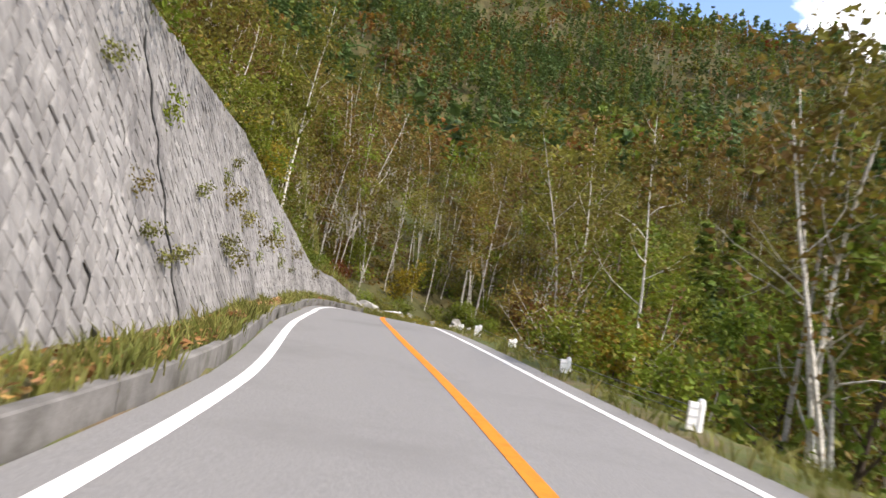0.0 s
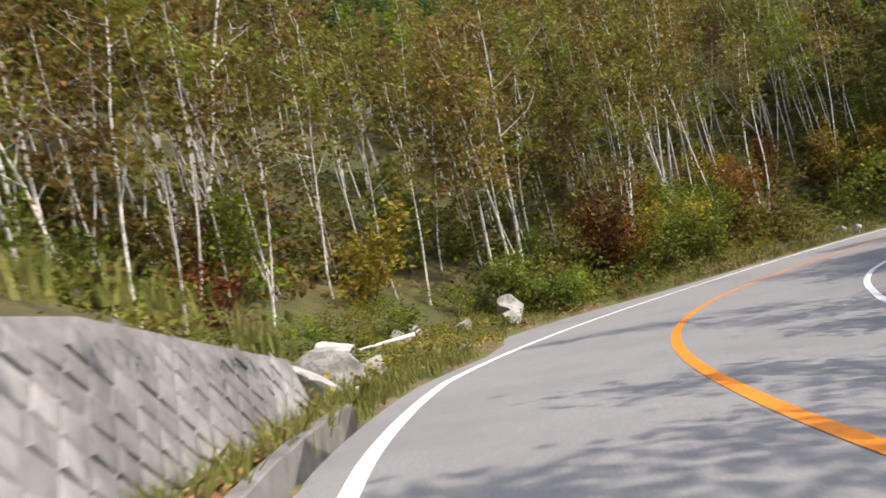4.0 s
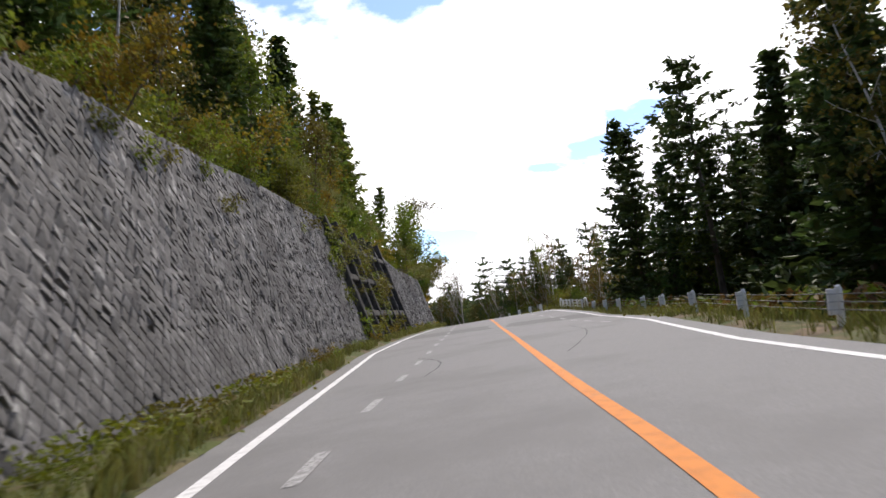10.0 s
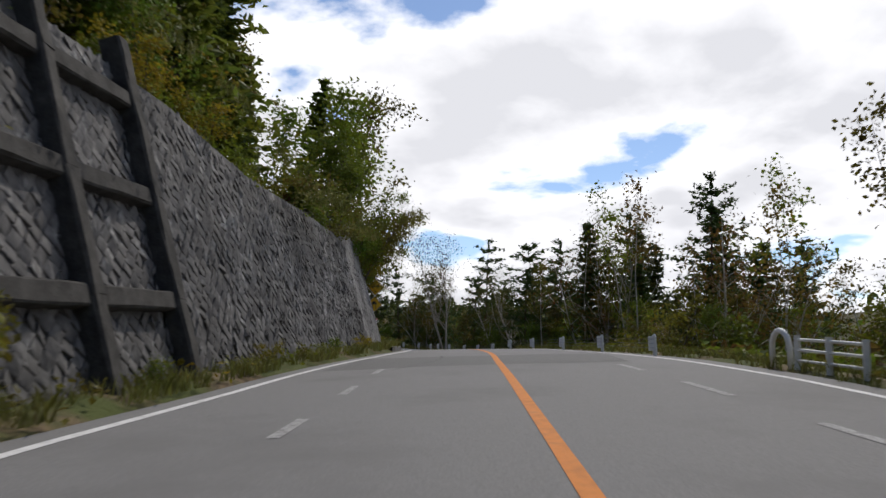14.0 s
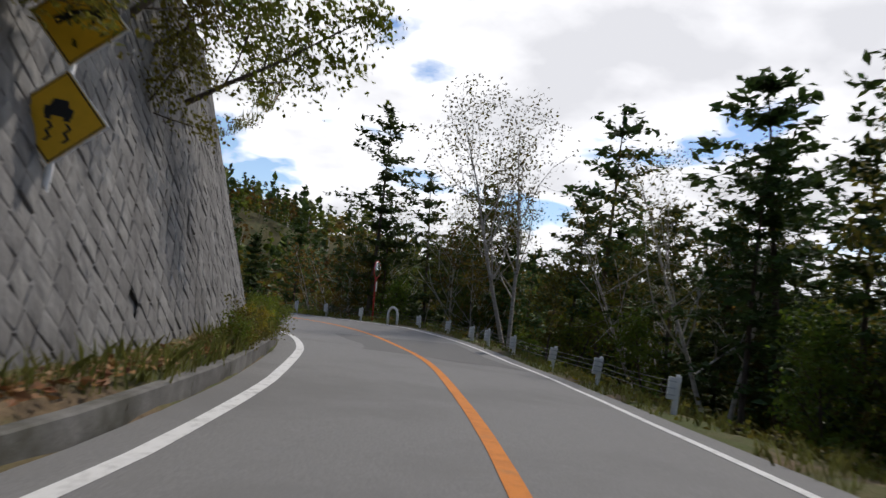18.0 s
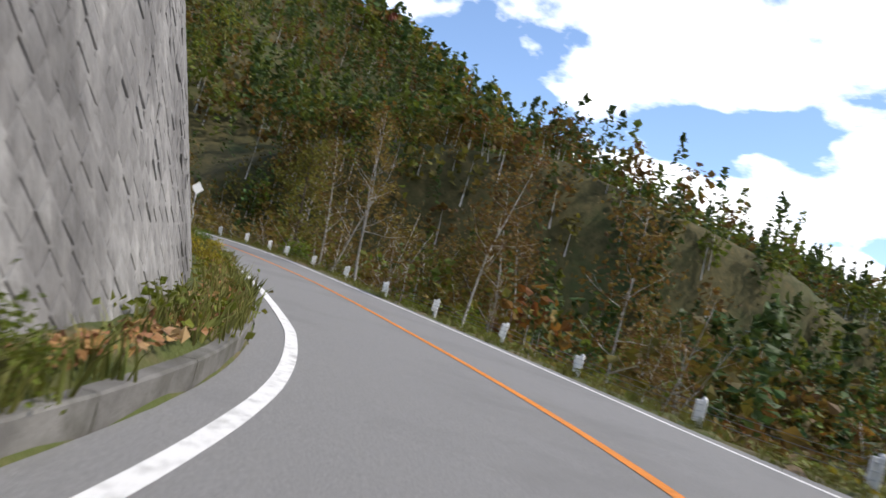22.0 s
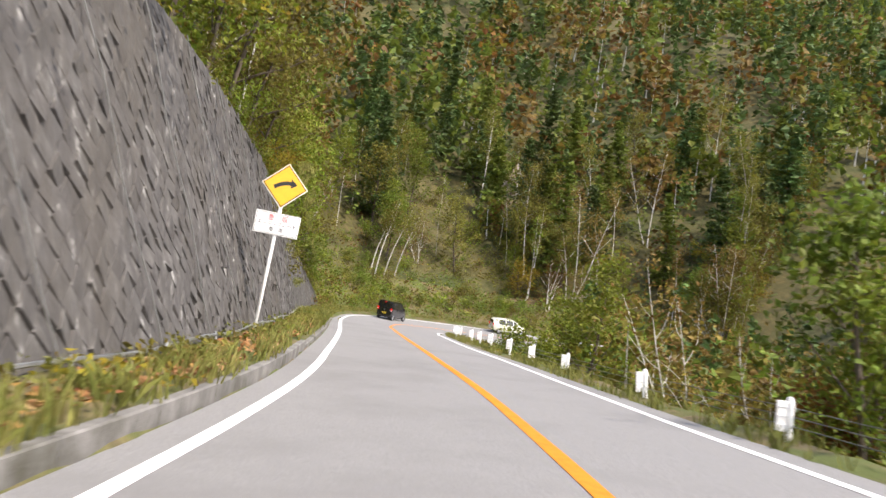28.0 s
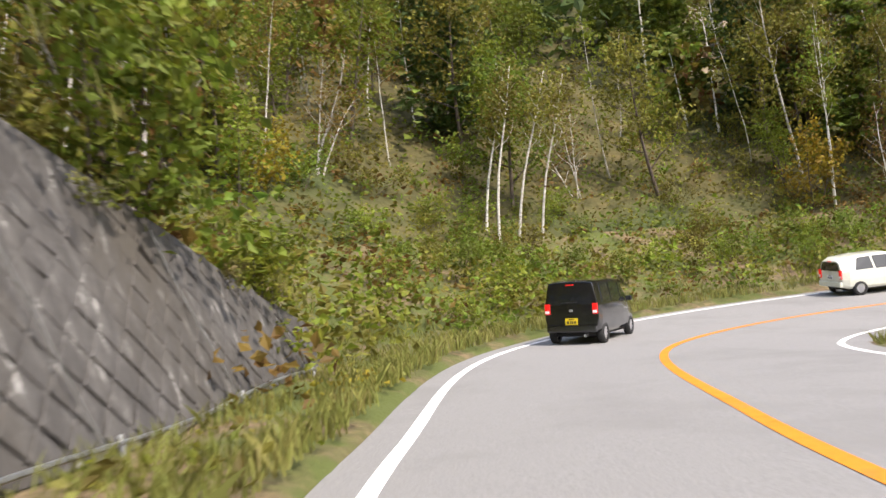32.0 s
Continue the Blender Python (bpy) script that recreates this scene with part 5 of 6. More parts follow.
def ring(cx, cy, yaws, radii):
    def f(rng):
        a = radians(rng.uniform(*yaws))
        r = math.sqrt(rng.uniform(radii[0] ** 2, radii[1] ** 2))
        return cx - math.sin(a) * r, cy + math.cos(a) * r
    return f


NORTH = [("cone", 0.42, M_NEEDLE), ("cone", 0.14, M_NEEDLE_L), ("round", 0.17, M_L_BROWN), ("round", 0.13, M_L_OLIVE), ("round", 0.12, M_L_GREEN), ("round", 0.02, M_L_RUST)]
BROWN = [("round", 0.4, M_L_BROWN), ("round", 0.3, M_L_OLIVE), ("round", 0.12, M_L_GREEN), ("cone", 0.16, M_NEEDLE), ("round", 0.02, M_L_RUST)]
far_forest("forest", "mixed autumn forest of dark conifers and browning broadleaves on the mountainside", 8000, ring(90, 110, (-125, 70), (40, 330)), NORTH, 31, per=42, card=1.02)
far_forest("forest", "mixed wood on the rounded hill inside the bends", 420, ring(90, 110, (0, 360), (0, 75)), NORTH, 39, per=40, card=1.0)
far_forest("forest", "mixed forest on the higher mountainside", 3400, ring(90, 110, (-125, 60), (300, 520)), NORTH, 32, card=2.1, per=16, size=(1.0, 1.5))
far_forest("forest", "mixed wood across the valley", 900, ring(90, 110, (70, 235), (60, 330)), NORTH, 33, per=22)
far_forest("forest", "brown birch wood on the slope outside the bend", 420, band((30, 96), (-75, -24)), BROWN, 34, card=0.62, per=80, keep=20, size=(0.8, 1.2))
far_forest("forest", "thin brown wood falling away below the road", 800, band((195, 345), (13, 95)), BROWN, 35, card=0.62, per=75, keep=13, size=(0.6, 0.95))
far_forest("forest", "wood on the hillside above the road", 620, band((236, 372), (-70, -18)), NORTH, 36, card=0.62, per=80, keep=15, size=(0.7, 1.1))
far_forest("forest", "wood beyond the verge of the straight", 300, band((90, 205), (18, 70)), NORTH, 37, card=0.6, per=90, keep=17, size=(0.6, 1.0))
far_forest("forest", "brown wood on the slope beyond the outer verge", 330, band((255, 345), (16, 70)), BROWN, 40, card=0.7, per=60, keep=13, size=(0.6, 0.95))
DARK = [("cone", 0.72, M_NEEDLE), ("cone", 0.12, M_NEEDLE_L), ("round", 0.08, M_L_BROWN), ("round", 0.08, M_L_GREEN)]
far_forest("forest", "dark conifer forest on the mountainside facing the first stretch", 1500, ring(90, 110, (0, 62), (70, 250)), DARK, 44, per=42, card=1.0)
far_forest("forest", "brown scrub wood close below the northward stretch", 360, band((222, 322), (10, 46)), BROWN, 45, card=0.5, per=80, keep=9.5, size=(0.45, 0.75))
far_forest("forest", "brown wood on the slope inside the last bend", 300, lambda rng: (rng.uniform(172, 228), rng.uniform(118, 190)), BROWN, 46, card=0.6, per=75, keep=10, size=(0.55, 0.9))
far_forest("forest", "brown wood on the slope across from the spur", 420, lambda rng: (rng.uniform(180, 270), rng.uniform(62, 125)), BROWN, 47, card=0.7, per=70, keep=12, size=(0.6, 1.0))
far_forest("forest", "wood below the first stretch", 160, band((-10, 40), (12, 60)), BROWN, 38, card=0.5, per=110, keep=11, size=(0.5, 0.8))
undergrowth("undergrowth", "ferns, saplings and low leafy undergrowth covering the slopes", [(-5, 42, -22, -8, 500, 0.7), (40, 62, -26, -10.5, 1300, 0.8), (62, 92, -24, -6.2, 1100, 0.8), (88, 168, -22, -9.5, 700, 0.7), (168, 262, -16, -8.2, 600, 0.6), (250, 372, -22, -7, 1500, 0.8), (-5, 40, 5.2, 20, 700, 0.6), (44, 100, 8, 22, 600, 0.5), (100, 205, 6.5, 22, 1100, 0.7), (203, 325, 5.6, 24, 1600, 0.8)], 41, [M_L_OLIVE, M_L_GREEN, M_L_BROWN, M_L_BRIGHT])
undergrowth("bank_scrub", "leafy scrub covering the bank outside the last bend", [(326, 372, -14, -5.4, 1100, 1.1), (326, 372, -26, -14, 1300, 1.2), (62, 92, -9, -6.6, 200, 0.9)], 43, [M_L_OLIVE, M_L_BRIGHT, M_L_GREEN, M_L_BROWN], leaf=0.14)
undergrowth("verge_weeds", "low leafy weeds and seedlings along the verges", [(2, 40, -6.0, -4.4, 120, 0.5), (42, 62, -11, -5.0, 260, 0.35), (62, 92, -8.0, -5.6, 300, 0.6), (90, 168, -6.4, -5.2, 420, 0.4), (172, 196, -5.4, -4.6, 160, 0.7), (196, 290, -5.2, -4.4, 260, 0.3), (290, 330, -5.0, -4.0, 90, 0.25), (110, 330, 4.4, 6.2, 700, 0.32), (2, 40, 4.0, 5.6, 160, 0.28)], 42, [M_L_BRIGHT, M_L_OLIVE, M_GRASS, M_L_YELLOW], leaf=0.08)

# ---- vehicles ----
def vehicle(name, label, category, sections, paint, glass, m, half, tail_z, wheel_r, axles, plate_mat, trim):
    """A car from cross-sections (y, half width low, z low, half width belt, z belt, half width roof, z roof), rear at -y."""
    root = thing(name, label, category, m=m)
    bm = bmesh.new()
    rings = []
    for y, wl_, zl_, wb_, zb_, wr_, zr_ in sections:
        mid = (zl_ + zb_) / 2
        halfring = [(wl_ * 0.9, zl_), (wl_, zl_ + 0.1), (max(wl_, wb_) * 1.01, mid), (wb_, zb_), (wr_ + (wb_ - wr_) * 0.15, zb_ + (zr_ - zb_) * 0.8), (wr_ - 0.02, zr_ - 0.03), (wr_ * 0.7, zr_), (0, zr_ + 0.012)]
        pts = halfring + [(-x, z) for x, z in halfring[-2::-1]]
        rings.append([bm.verts.new((x, y, z)) for x, z in pts])
    n = len(rings[0])
    for a, b in zip(rings, rings[1:]):
        for k in range(n):
            bm.faces.new((a[k], a[(k + 1) % n], b[(k + 1) % n], b[k]))
    bm.faces.new(rings[0])
    bm.faces.new(rings[-1][::-1])
    bmesh.ops.recalc_face_normals(bm, faces=bm.faces)
    body = part("body", bm, paint, root, smooth=False)
    md = body.modifiers.new("round", "BEVEL")
    md.width, md.segments, md.limit_method, md.angle_limit = 0.03, 2, "ANGLE", radians(25)

    def row(y):
        q = [np.interp(y, [s[0] for s in sections], [s[k] for s in sections]) for k in range(1, 7)]
        return q

    def side_glass(y0, y1, y0t, y1t, sgn):
        b = bmesh.new()
        vs = []
        for y, u in ((y0, 0.06), (y1, 0.06), (y1t, 0.86), (y0t, 0.86)):
            q = row(y)
            z = q[3] + (q[5] - q[3]) * u
            x = q[2] + (q[4] + (q[2] - q[4]) * 0.15 - q[2]) * min(u / 0.8, 1)
            vs.append(b.verts.new((sgn * (x + 0.012), y, z)))
        f = b.faces.new(vs if sgn > 0 else vs[::-1])
        r = bmesh.ops.extrude_face_region(b, geom=[f])
        bmesh.ops.translate(b, vec=(-sgn * 0.02, 0, 0), verts=[v for v in r["geom"] if isinstance(v, bmesh.types.BMVert)])
        part("side_window", b, glass, root, "dark tinted side window")

    for sgn in (1, -1):
        for y0, y1, y0t, y1t in half["side"]:
            side_glass(y0, y1, y0t, y1t, sgn)
    yr = sections[0][0]
    q0, q1 = sections[0], sections[1]
    b = bmesh.new()
    zb, zt = half["rear_glass"]
    w0, w1 = q0[3] * 0.86, q0[5] * 0.9
    vs = [b.verts.new(p) for p in ((-w0, yr - 0.012, zb), (w0, yr - 0.012, zb), (w1, yr - 0.012 + half["rake"], zt), (-w1, yr - 0.012 + half["rake"], zt))]
    f = b.faces.new(vs)
    r = bmesh.ops.extrude_face_region(b, geom=[f])
    bmesh.ops.translate(b, vec=(0, 0.03, 0), verts=[v for v in r["geom"] if isinstance(v, bmesh.types.BMVert)])
    part("rear_window", b, glass, root, "dark tinted rear window")
    for sgn in (1, -1):
        b = bmesh.new()
        box(b, sgn * (q0[3] - 0.075), yr - 0.01, tail_z, 0.14, 0.07, half["lamp_h"], 0.02)
        lamp = part("tail_lamp", b, M_LAMP, root, "red tail lamp")
        b = bmesh.new()
        box(b, sgn * (q0[3] - 0.075), yr - 0.044, tail_z - half["lamp_h"] * 0.28, 0.11, 0.012, half["lamp_h"] * 0.25, 0.004)
        part("reverse_lens", b, M_SIGN_W, lamp, "clear reversing lens")
        b = bmesh.new()
        box(b, sgn * (row(half["mirror_y"])[2] + 0.1), half["mirror_y"], row(half["mirror_y"])[3] + 0.07, 0.17, 0.1, 0.13, 0.03)
        part("door_mirror", b, paint, root)
        for y in axles:
            x = row(y)[0] - 0.06
            wv = new("wheel")
            wv.parent = root
            b = bmesh.new()
            seg = 24
            prof = [(0.085, wheel_r * 0.62), (0.088, wheel_r * 0.9), (0.06, wheel_r), (-0.06, wheel_r), (-0.088, wheel_r * 0.9), (-0.085, wheel_r * 0.62)]
            ring = [[b.verts.new((x * sgn + px, y + pr * math.cos(k * math.tau / seg), wheel_r + pr * math.sin(k * math.tau / seg))) for px, pr in prof] for k in range(seg)]
            for k in range(seg):
                for e in range(len(prof) - 1):
                    b.faces.new((ring[k][e], ring[k][e + 1], ring[(k + 1) % seg][e + 1], ring[(k + 1) % seg][e]))
            bmesh.ops.recalc_face_normals(b, faces=b.faces)
            bpy.data.objects.remove(wv)
            ty = part("wheel", b, M_TYRE, root, "black rubber tyre", smooth=True)
            b = bmesh.new()
            for k in range(10):
                a = k * math.tau / 10
                box(b, 0, 0, wheel_r * 0.32, 0.03, 0.05, wheel_r * 0.6, 0.008, Matrix.Translation((sgn * (x + 0.06), y, wheel_r)) @ Matrix.Rotation(a, 4, "X"))
            bmesh.ops.create_cone(b, cap_ends=True, segments=24, radius1=wheel_r * 0.62, radius2=wheel_r * 0.62, depth=0.05, matrix=Matrix.Translation((sgn * (x + 0.02), y, wheel_r)) @ Matrix.Rotation(radians(90), 4, "Y"))
            part("rim", b, M_RIM, ty, "silver spoked rim")
    b = bmesh.new()
    box(b, 0, yr - 0.035, half["plate_z"], 0.33, 0.015, 0.165, 0.004)
    pl = part("number_plate", b, plate_mat, root, "number plate, its characters as dark bars")
    for x, w_, dz, h in ((-0.09, 0.05, -0.02, 0.07), (-0.02, 0.03, -0.02, 0.07), (0.03, 0.04, -0.02, 0.07), (0.1, 0.05, -0.02, 0.07), (0, 0.14, 0.055, 0.025)):
        b = bmesh.new()
        box(b, x, yr - 0.045, half["plate_z"] + dz, w_, 0.006, h)
        part("plate_bar", b, M_SIGN_K, pl)
    b = bmesh.new()
    box(b, 0, yr - 0.03, half["bumper_z"], sections[0][1] * 2.0, 0.12, 0.2, 0.04)
    part("rear_bumper", b, trim, root)
    b = bmesh.new()
    box(b, 0, yr - 0.018, half["brake_z"], 0.22, 0.03, 0.03, 0.008)
    part("brake_lamp", b, M_LAMP, root, "red high brake lamp")
    b = bmesh.new()
    box(b, -0.05, yr - 0.03, zb + 0.05, 0.42, 0.02, 0.018, 0.005)
    part("rear_wiper", b, M_SIGN_K, root)
    b = bmesh.new()
    box(b, 0, yr - 0.02, (half["plate_z"] + zb) / 2 + 0.06, 0.09, 0.012, 0.06, 0.01)
    part("badge", b, M_RIM, root, "small chrome badge shape")
    b = bmesh.new()
    box(b, half["pipe_x"], yr + 0.02, 0.24, 0.07, 0.2, 0.07, 0.02)
    part("exhaust_pipe", b, M_STEEL, root)
    b = bmesh.new()
    box(b, 0, 0.05, 0.27, 1.2, sections[-1][0] - sections[0][0] - 0.5, 0.16, 0.03)
    part("underbody", b, M_TYRE, root)
    return root


M_TYRE = plain("tyre_rubber", (0.02, 0.02, 0.02), rough=0.8)
M_RIM = plain("alloy", (0.6, 0.6, 0.62), rough=0.3, metallic=0.8)
M_LAMP = plain("red_lens", (0.5, 0.012, 0.01), rough=0.12, coat=0.5, emit=0.5)
M_BLACK = plain("black_car_paint", (0.006, 0.006, 0.008), rough=0.22, coat=1.0)
M_CREAM = plain("cream_white_car_paint", (0.72, 0.72, 0.6), rough=0.3, coat=1.0)
M_GLASS = plain("tinted_glass", (0.012, 0.014, 0.016), rough=0.05, coat=0.6)
M_PLATE_Y = plain("yellow_plate", (0.8, 0.58, 0.02), rough=0.4)


def on_road(s, d, turn=0.0, dz=0.0):
    """A pose on the road surface, facing along it."""
    a, b, c = at(s - 0.6, d), at(s + 0.6, d), at(s, d + 0.6)
    y = (b - a).normalized()
    p = at(s, d, crown(s, d) + dz)
    x = (c - at(s, d))
    x = (x - y * x.dot(y)).normalized()
    z = x.cross(y)
    return Matrix((((x.x, y.x, z.x, p.x)), ((x.y, y.y, z.y, p.y)), ((x.z, y.z, z.z, p.z)), (0, 0, 0, 1))) @ pose(0, 0, 0, 0, 0, turn)


vehicle("wagon_car", "small black box-shaped wagon with a yellow plate, brake lamps red", "car",
        [(-1.70, 0.66, 0.34, 0.71, 0.98, 0.60, 1.60), (-1.45, 0.70, 0.28, 0.735, 1.0, 0.61, 1.64), (-0.4, 0.715, 0.26, 0.737, 1.0, 0.62, 1.65), (0.45, 0.715, 0.26, 0.735, 0.99, 0.60, 1.60),
         (0.95, 0.71, 0.27, 0.72, 0.98, 0.56, 1.32), (1.12, 0.70, 0.28, 0.70, 0.94, 0.58, 1.02), (1.55, 0.66, 0.3, 0.64, 0.8, 0.5, 0.86), (1.69, 0.58, 0.34, 0.56, 0.66, 0.44, 0.7)],
        M_BLACK, M_GLASS, on_road(S_BLACK, D_BLACK, TURN_BLACK), dict(side=[(-1.38, -0.66, -1.3, -0.7), (-0.58, 0.22, -0.6, 0.22), (0.3, 0.92, 0.3, 0.56)], rear_glass=(1.03, 1.5), rake=0.02, lamp_h=0.27, mirror_y=0.72, plate_z=0.6, bumper_z=0.42, brake_z=1.53, pipe_x=0.35),
        0.92, 0.27, (-1.2, 1.2), M_PLATE_Y, M_BLACK)
vehicle("hatchback_car", "cream-white rounded hatchback car on the bend", "car",
        [(-1.85, 0.68, 0.36, 0.70, 0.92, 0.50, 1.34), (-1.6, 0.77, 0.28, 0.79, 0.95, 0.56, 1.47), (-0.8, 0.82, 0.25, 0.83, 0.94, 0.6, 1.53), (0.1, 0.82, 0.25, 0.83, 0.93, 0.6, 1.53),
         (0.55, 0.82, 0.25, 0.82, 0.92, 0.56, 1.38), (1.0, 0.81, 0.26, 0.8, 0.9, 0.62, 1.0), (1.5, 0.77, 0.28, 0.74, 0.8, 0.56, 0.86), (1.84, 0.64, 0.34, 0.6, 0.62, 0.46, 0.68)],
        M_CREAM, M_GLASS, on_road(S_WHITE, D_WHITE, TURN_WHITE), dict(side=[(-1.35, -0.62, -1.15, -0.66), (-0.54, 0.2, -0.56, 0.14), (0.28, 0.9, 0.24, 0.5)], rear_glass=(0.97, 1.29), rake=0.0, lamp_h=0.34, mirror_y=0.62, plate_z=0.72, bumper_z=0.46, brake_z=1.33, pipe_x=0.4),
        0.84, 0.28, (-1.2, 1.22), M_SIGN_W, M_CREAM)

# ---- guard posts with cable plates, wire ropes ----
def make_post():
    root = thing("guard_post", "white guard post with a ribbed cable plate", "post", "guard posts along the outer edge")
    b = bmesh.new()
    tube(b, [(0, 0, -0.7), (0, 0, 0.0), (0, 0, 0.66), (0, 0, 0.71)], [0.058, 0.058, 0.058, 0.045], 12)
    part("post", b, M_POST, root, smooth=False)
    b = bmesh.new()
    box(b, -0.1, -0.01, 0.48, 0.16, 0.05, 0.4, 0.012)
    pl = part("plate", b, M_POST, root)
    b = bmesh.new()
    for k in range(3):
        box(b, -0.1, -0.036, 0.36 + 0.12 * k, 0.17, 0.012, 0.022, 0.004)
    part("cable_clamp", b, M_REFL, pl, "grey cable clamp")
    b = bmesh.new()
    tube(b, [(0, 0, 0.71), (0, 0, 0.74)], [0.05, 0.02], 10)
    part("cap", b, M_REFL, root)
    return root


rnd = random.Random(5)
first_post = None
for run in (POSTS_BEND, POSTS_STRAIGHT, POSTS_SPUR, POSTS_NORTH):
    for s, d, top in run:
        m = on_road(s, d, rnd.gauss(0, 4), top - 0.74) @ pose(0, 0, 0, rnd.gauss(0, 2.0), rnd.gauss(1, 2.5), 0)
        if first_post is None:
            first_post = make_post()
            first_post.matrix_world = m
        else:
            copy_thing(first_post, m)
    # the ropes hang a little between their posts
    for a, b_ in zip(run, run[1:]):
        if b_[0] - a[0] > 9:
            continue
        for h in (0.36, 0.48, 0.6):
            bm = bmesh.new()
            tube(bm, [at(a[0] + (b_[0] - a[0]) * u, a[1] + (b_[1] - a[1]) * u + 0.02, a[2] + (b_[2] - a[2]) * u - 0.74 + h - 0.05 * u * (1 - u)) for u in (0, 0.33, 0.67, 1)], 0.009, 4)
            tagged(new("wire_rope", mesh_from("wire_rope", bm, M_CABLE)), "thin grey wire rope strung between guard posts", "cable", "guard wire ropes")


def hoop(s, d, dz):
    root = thing("hoop_marker", "white painted steel hoop at the end of a fence", "hoop", "fence hoops")
    root.matrix_world = on_road(s, d, 8, dz)
    b = bmesh.new()
    pts = [(0, -0.32, -0.2), (0, -0.32, 0.5)] + [(0, -0.32 * math.cos(k * math.pi / 8), 0.5 + 0.36 * math.sin(k * math.pi / 8)) for k in range(1, 8)] + [(0, 0.32, 0.5), (0, 0.32, -0.2)]
    tube(b, pts, 0.057, 10)
    part("pipe", b, M_POST, root, smooth=True)


for s, d, dz in HOOPS:
    hoop(s, d, dz)


def rail_fence(s0, s1, d0, d1, bent):
    root = thing("rail_fence", "white three-rail steel fence, top rail dented" if bent else "white three-rail steel fence by the road", "fence", "rail fences")
    n = max(2, int((s1 - s0) / 1.6))
    for k in range(n + 1):
        s = s0 + (s1 - s0) * k / n
        b = bmesh.new()
        p = at(s, d0 + (d1 - d0) * k / n, -0.12)
        tube(b, [p + Vector((0, 0, -0.3)), p + Vector((0, 0, 0.78))], 0.06, 10)
        part("post", b, M_POST, root)
    for h in (0.3, 0.5, 0.7):
        b = bmesh.new()
        pts = []
        for k in range(13):
            s = s0 + (s1 - s0) * k / 12
            dent = -0.12 * math.exp(-((k - 5) / 1.3) ** 2) if bent and h > 0.6 else 0
            pts.append(at(s, d0 + (d1 - d0) * k / 12, h - 0.12 + dent))
        tube(b, pts, 0.03, 8)
        part("rail", b, M_POST, root, smooth=True)


for row in FENCES:
    rail_fence(*row)

# ---- signs ----
def text_mesh(body, size, mat, name, parent, m, label):
    cu = bpy.data.curves.new(name, "FONT")
    cu.body, cu.size, cu.extrude, cu.align_x, cu.align_y = body, size, 0.002, "CENTER", "CENTER"
    ob = new(name, cu)
    dg = bpy.context.evaluated_depsgraph_get()
    me = bpy.data.meshes.new_from_object(ob.evaluated_get(dg))
    bpy.data.objects.remove(ob)
    me.materials.clear()
    me.materials.append(mat)
    t = new(name, me)
    t.parent = parent
    t.matrix_local = m
    return tagged(t, label)


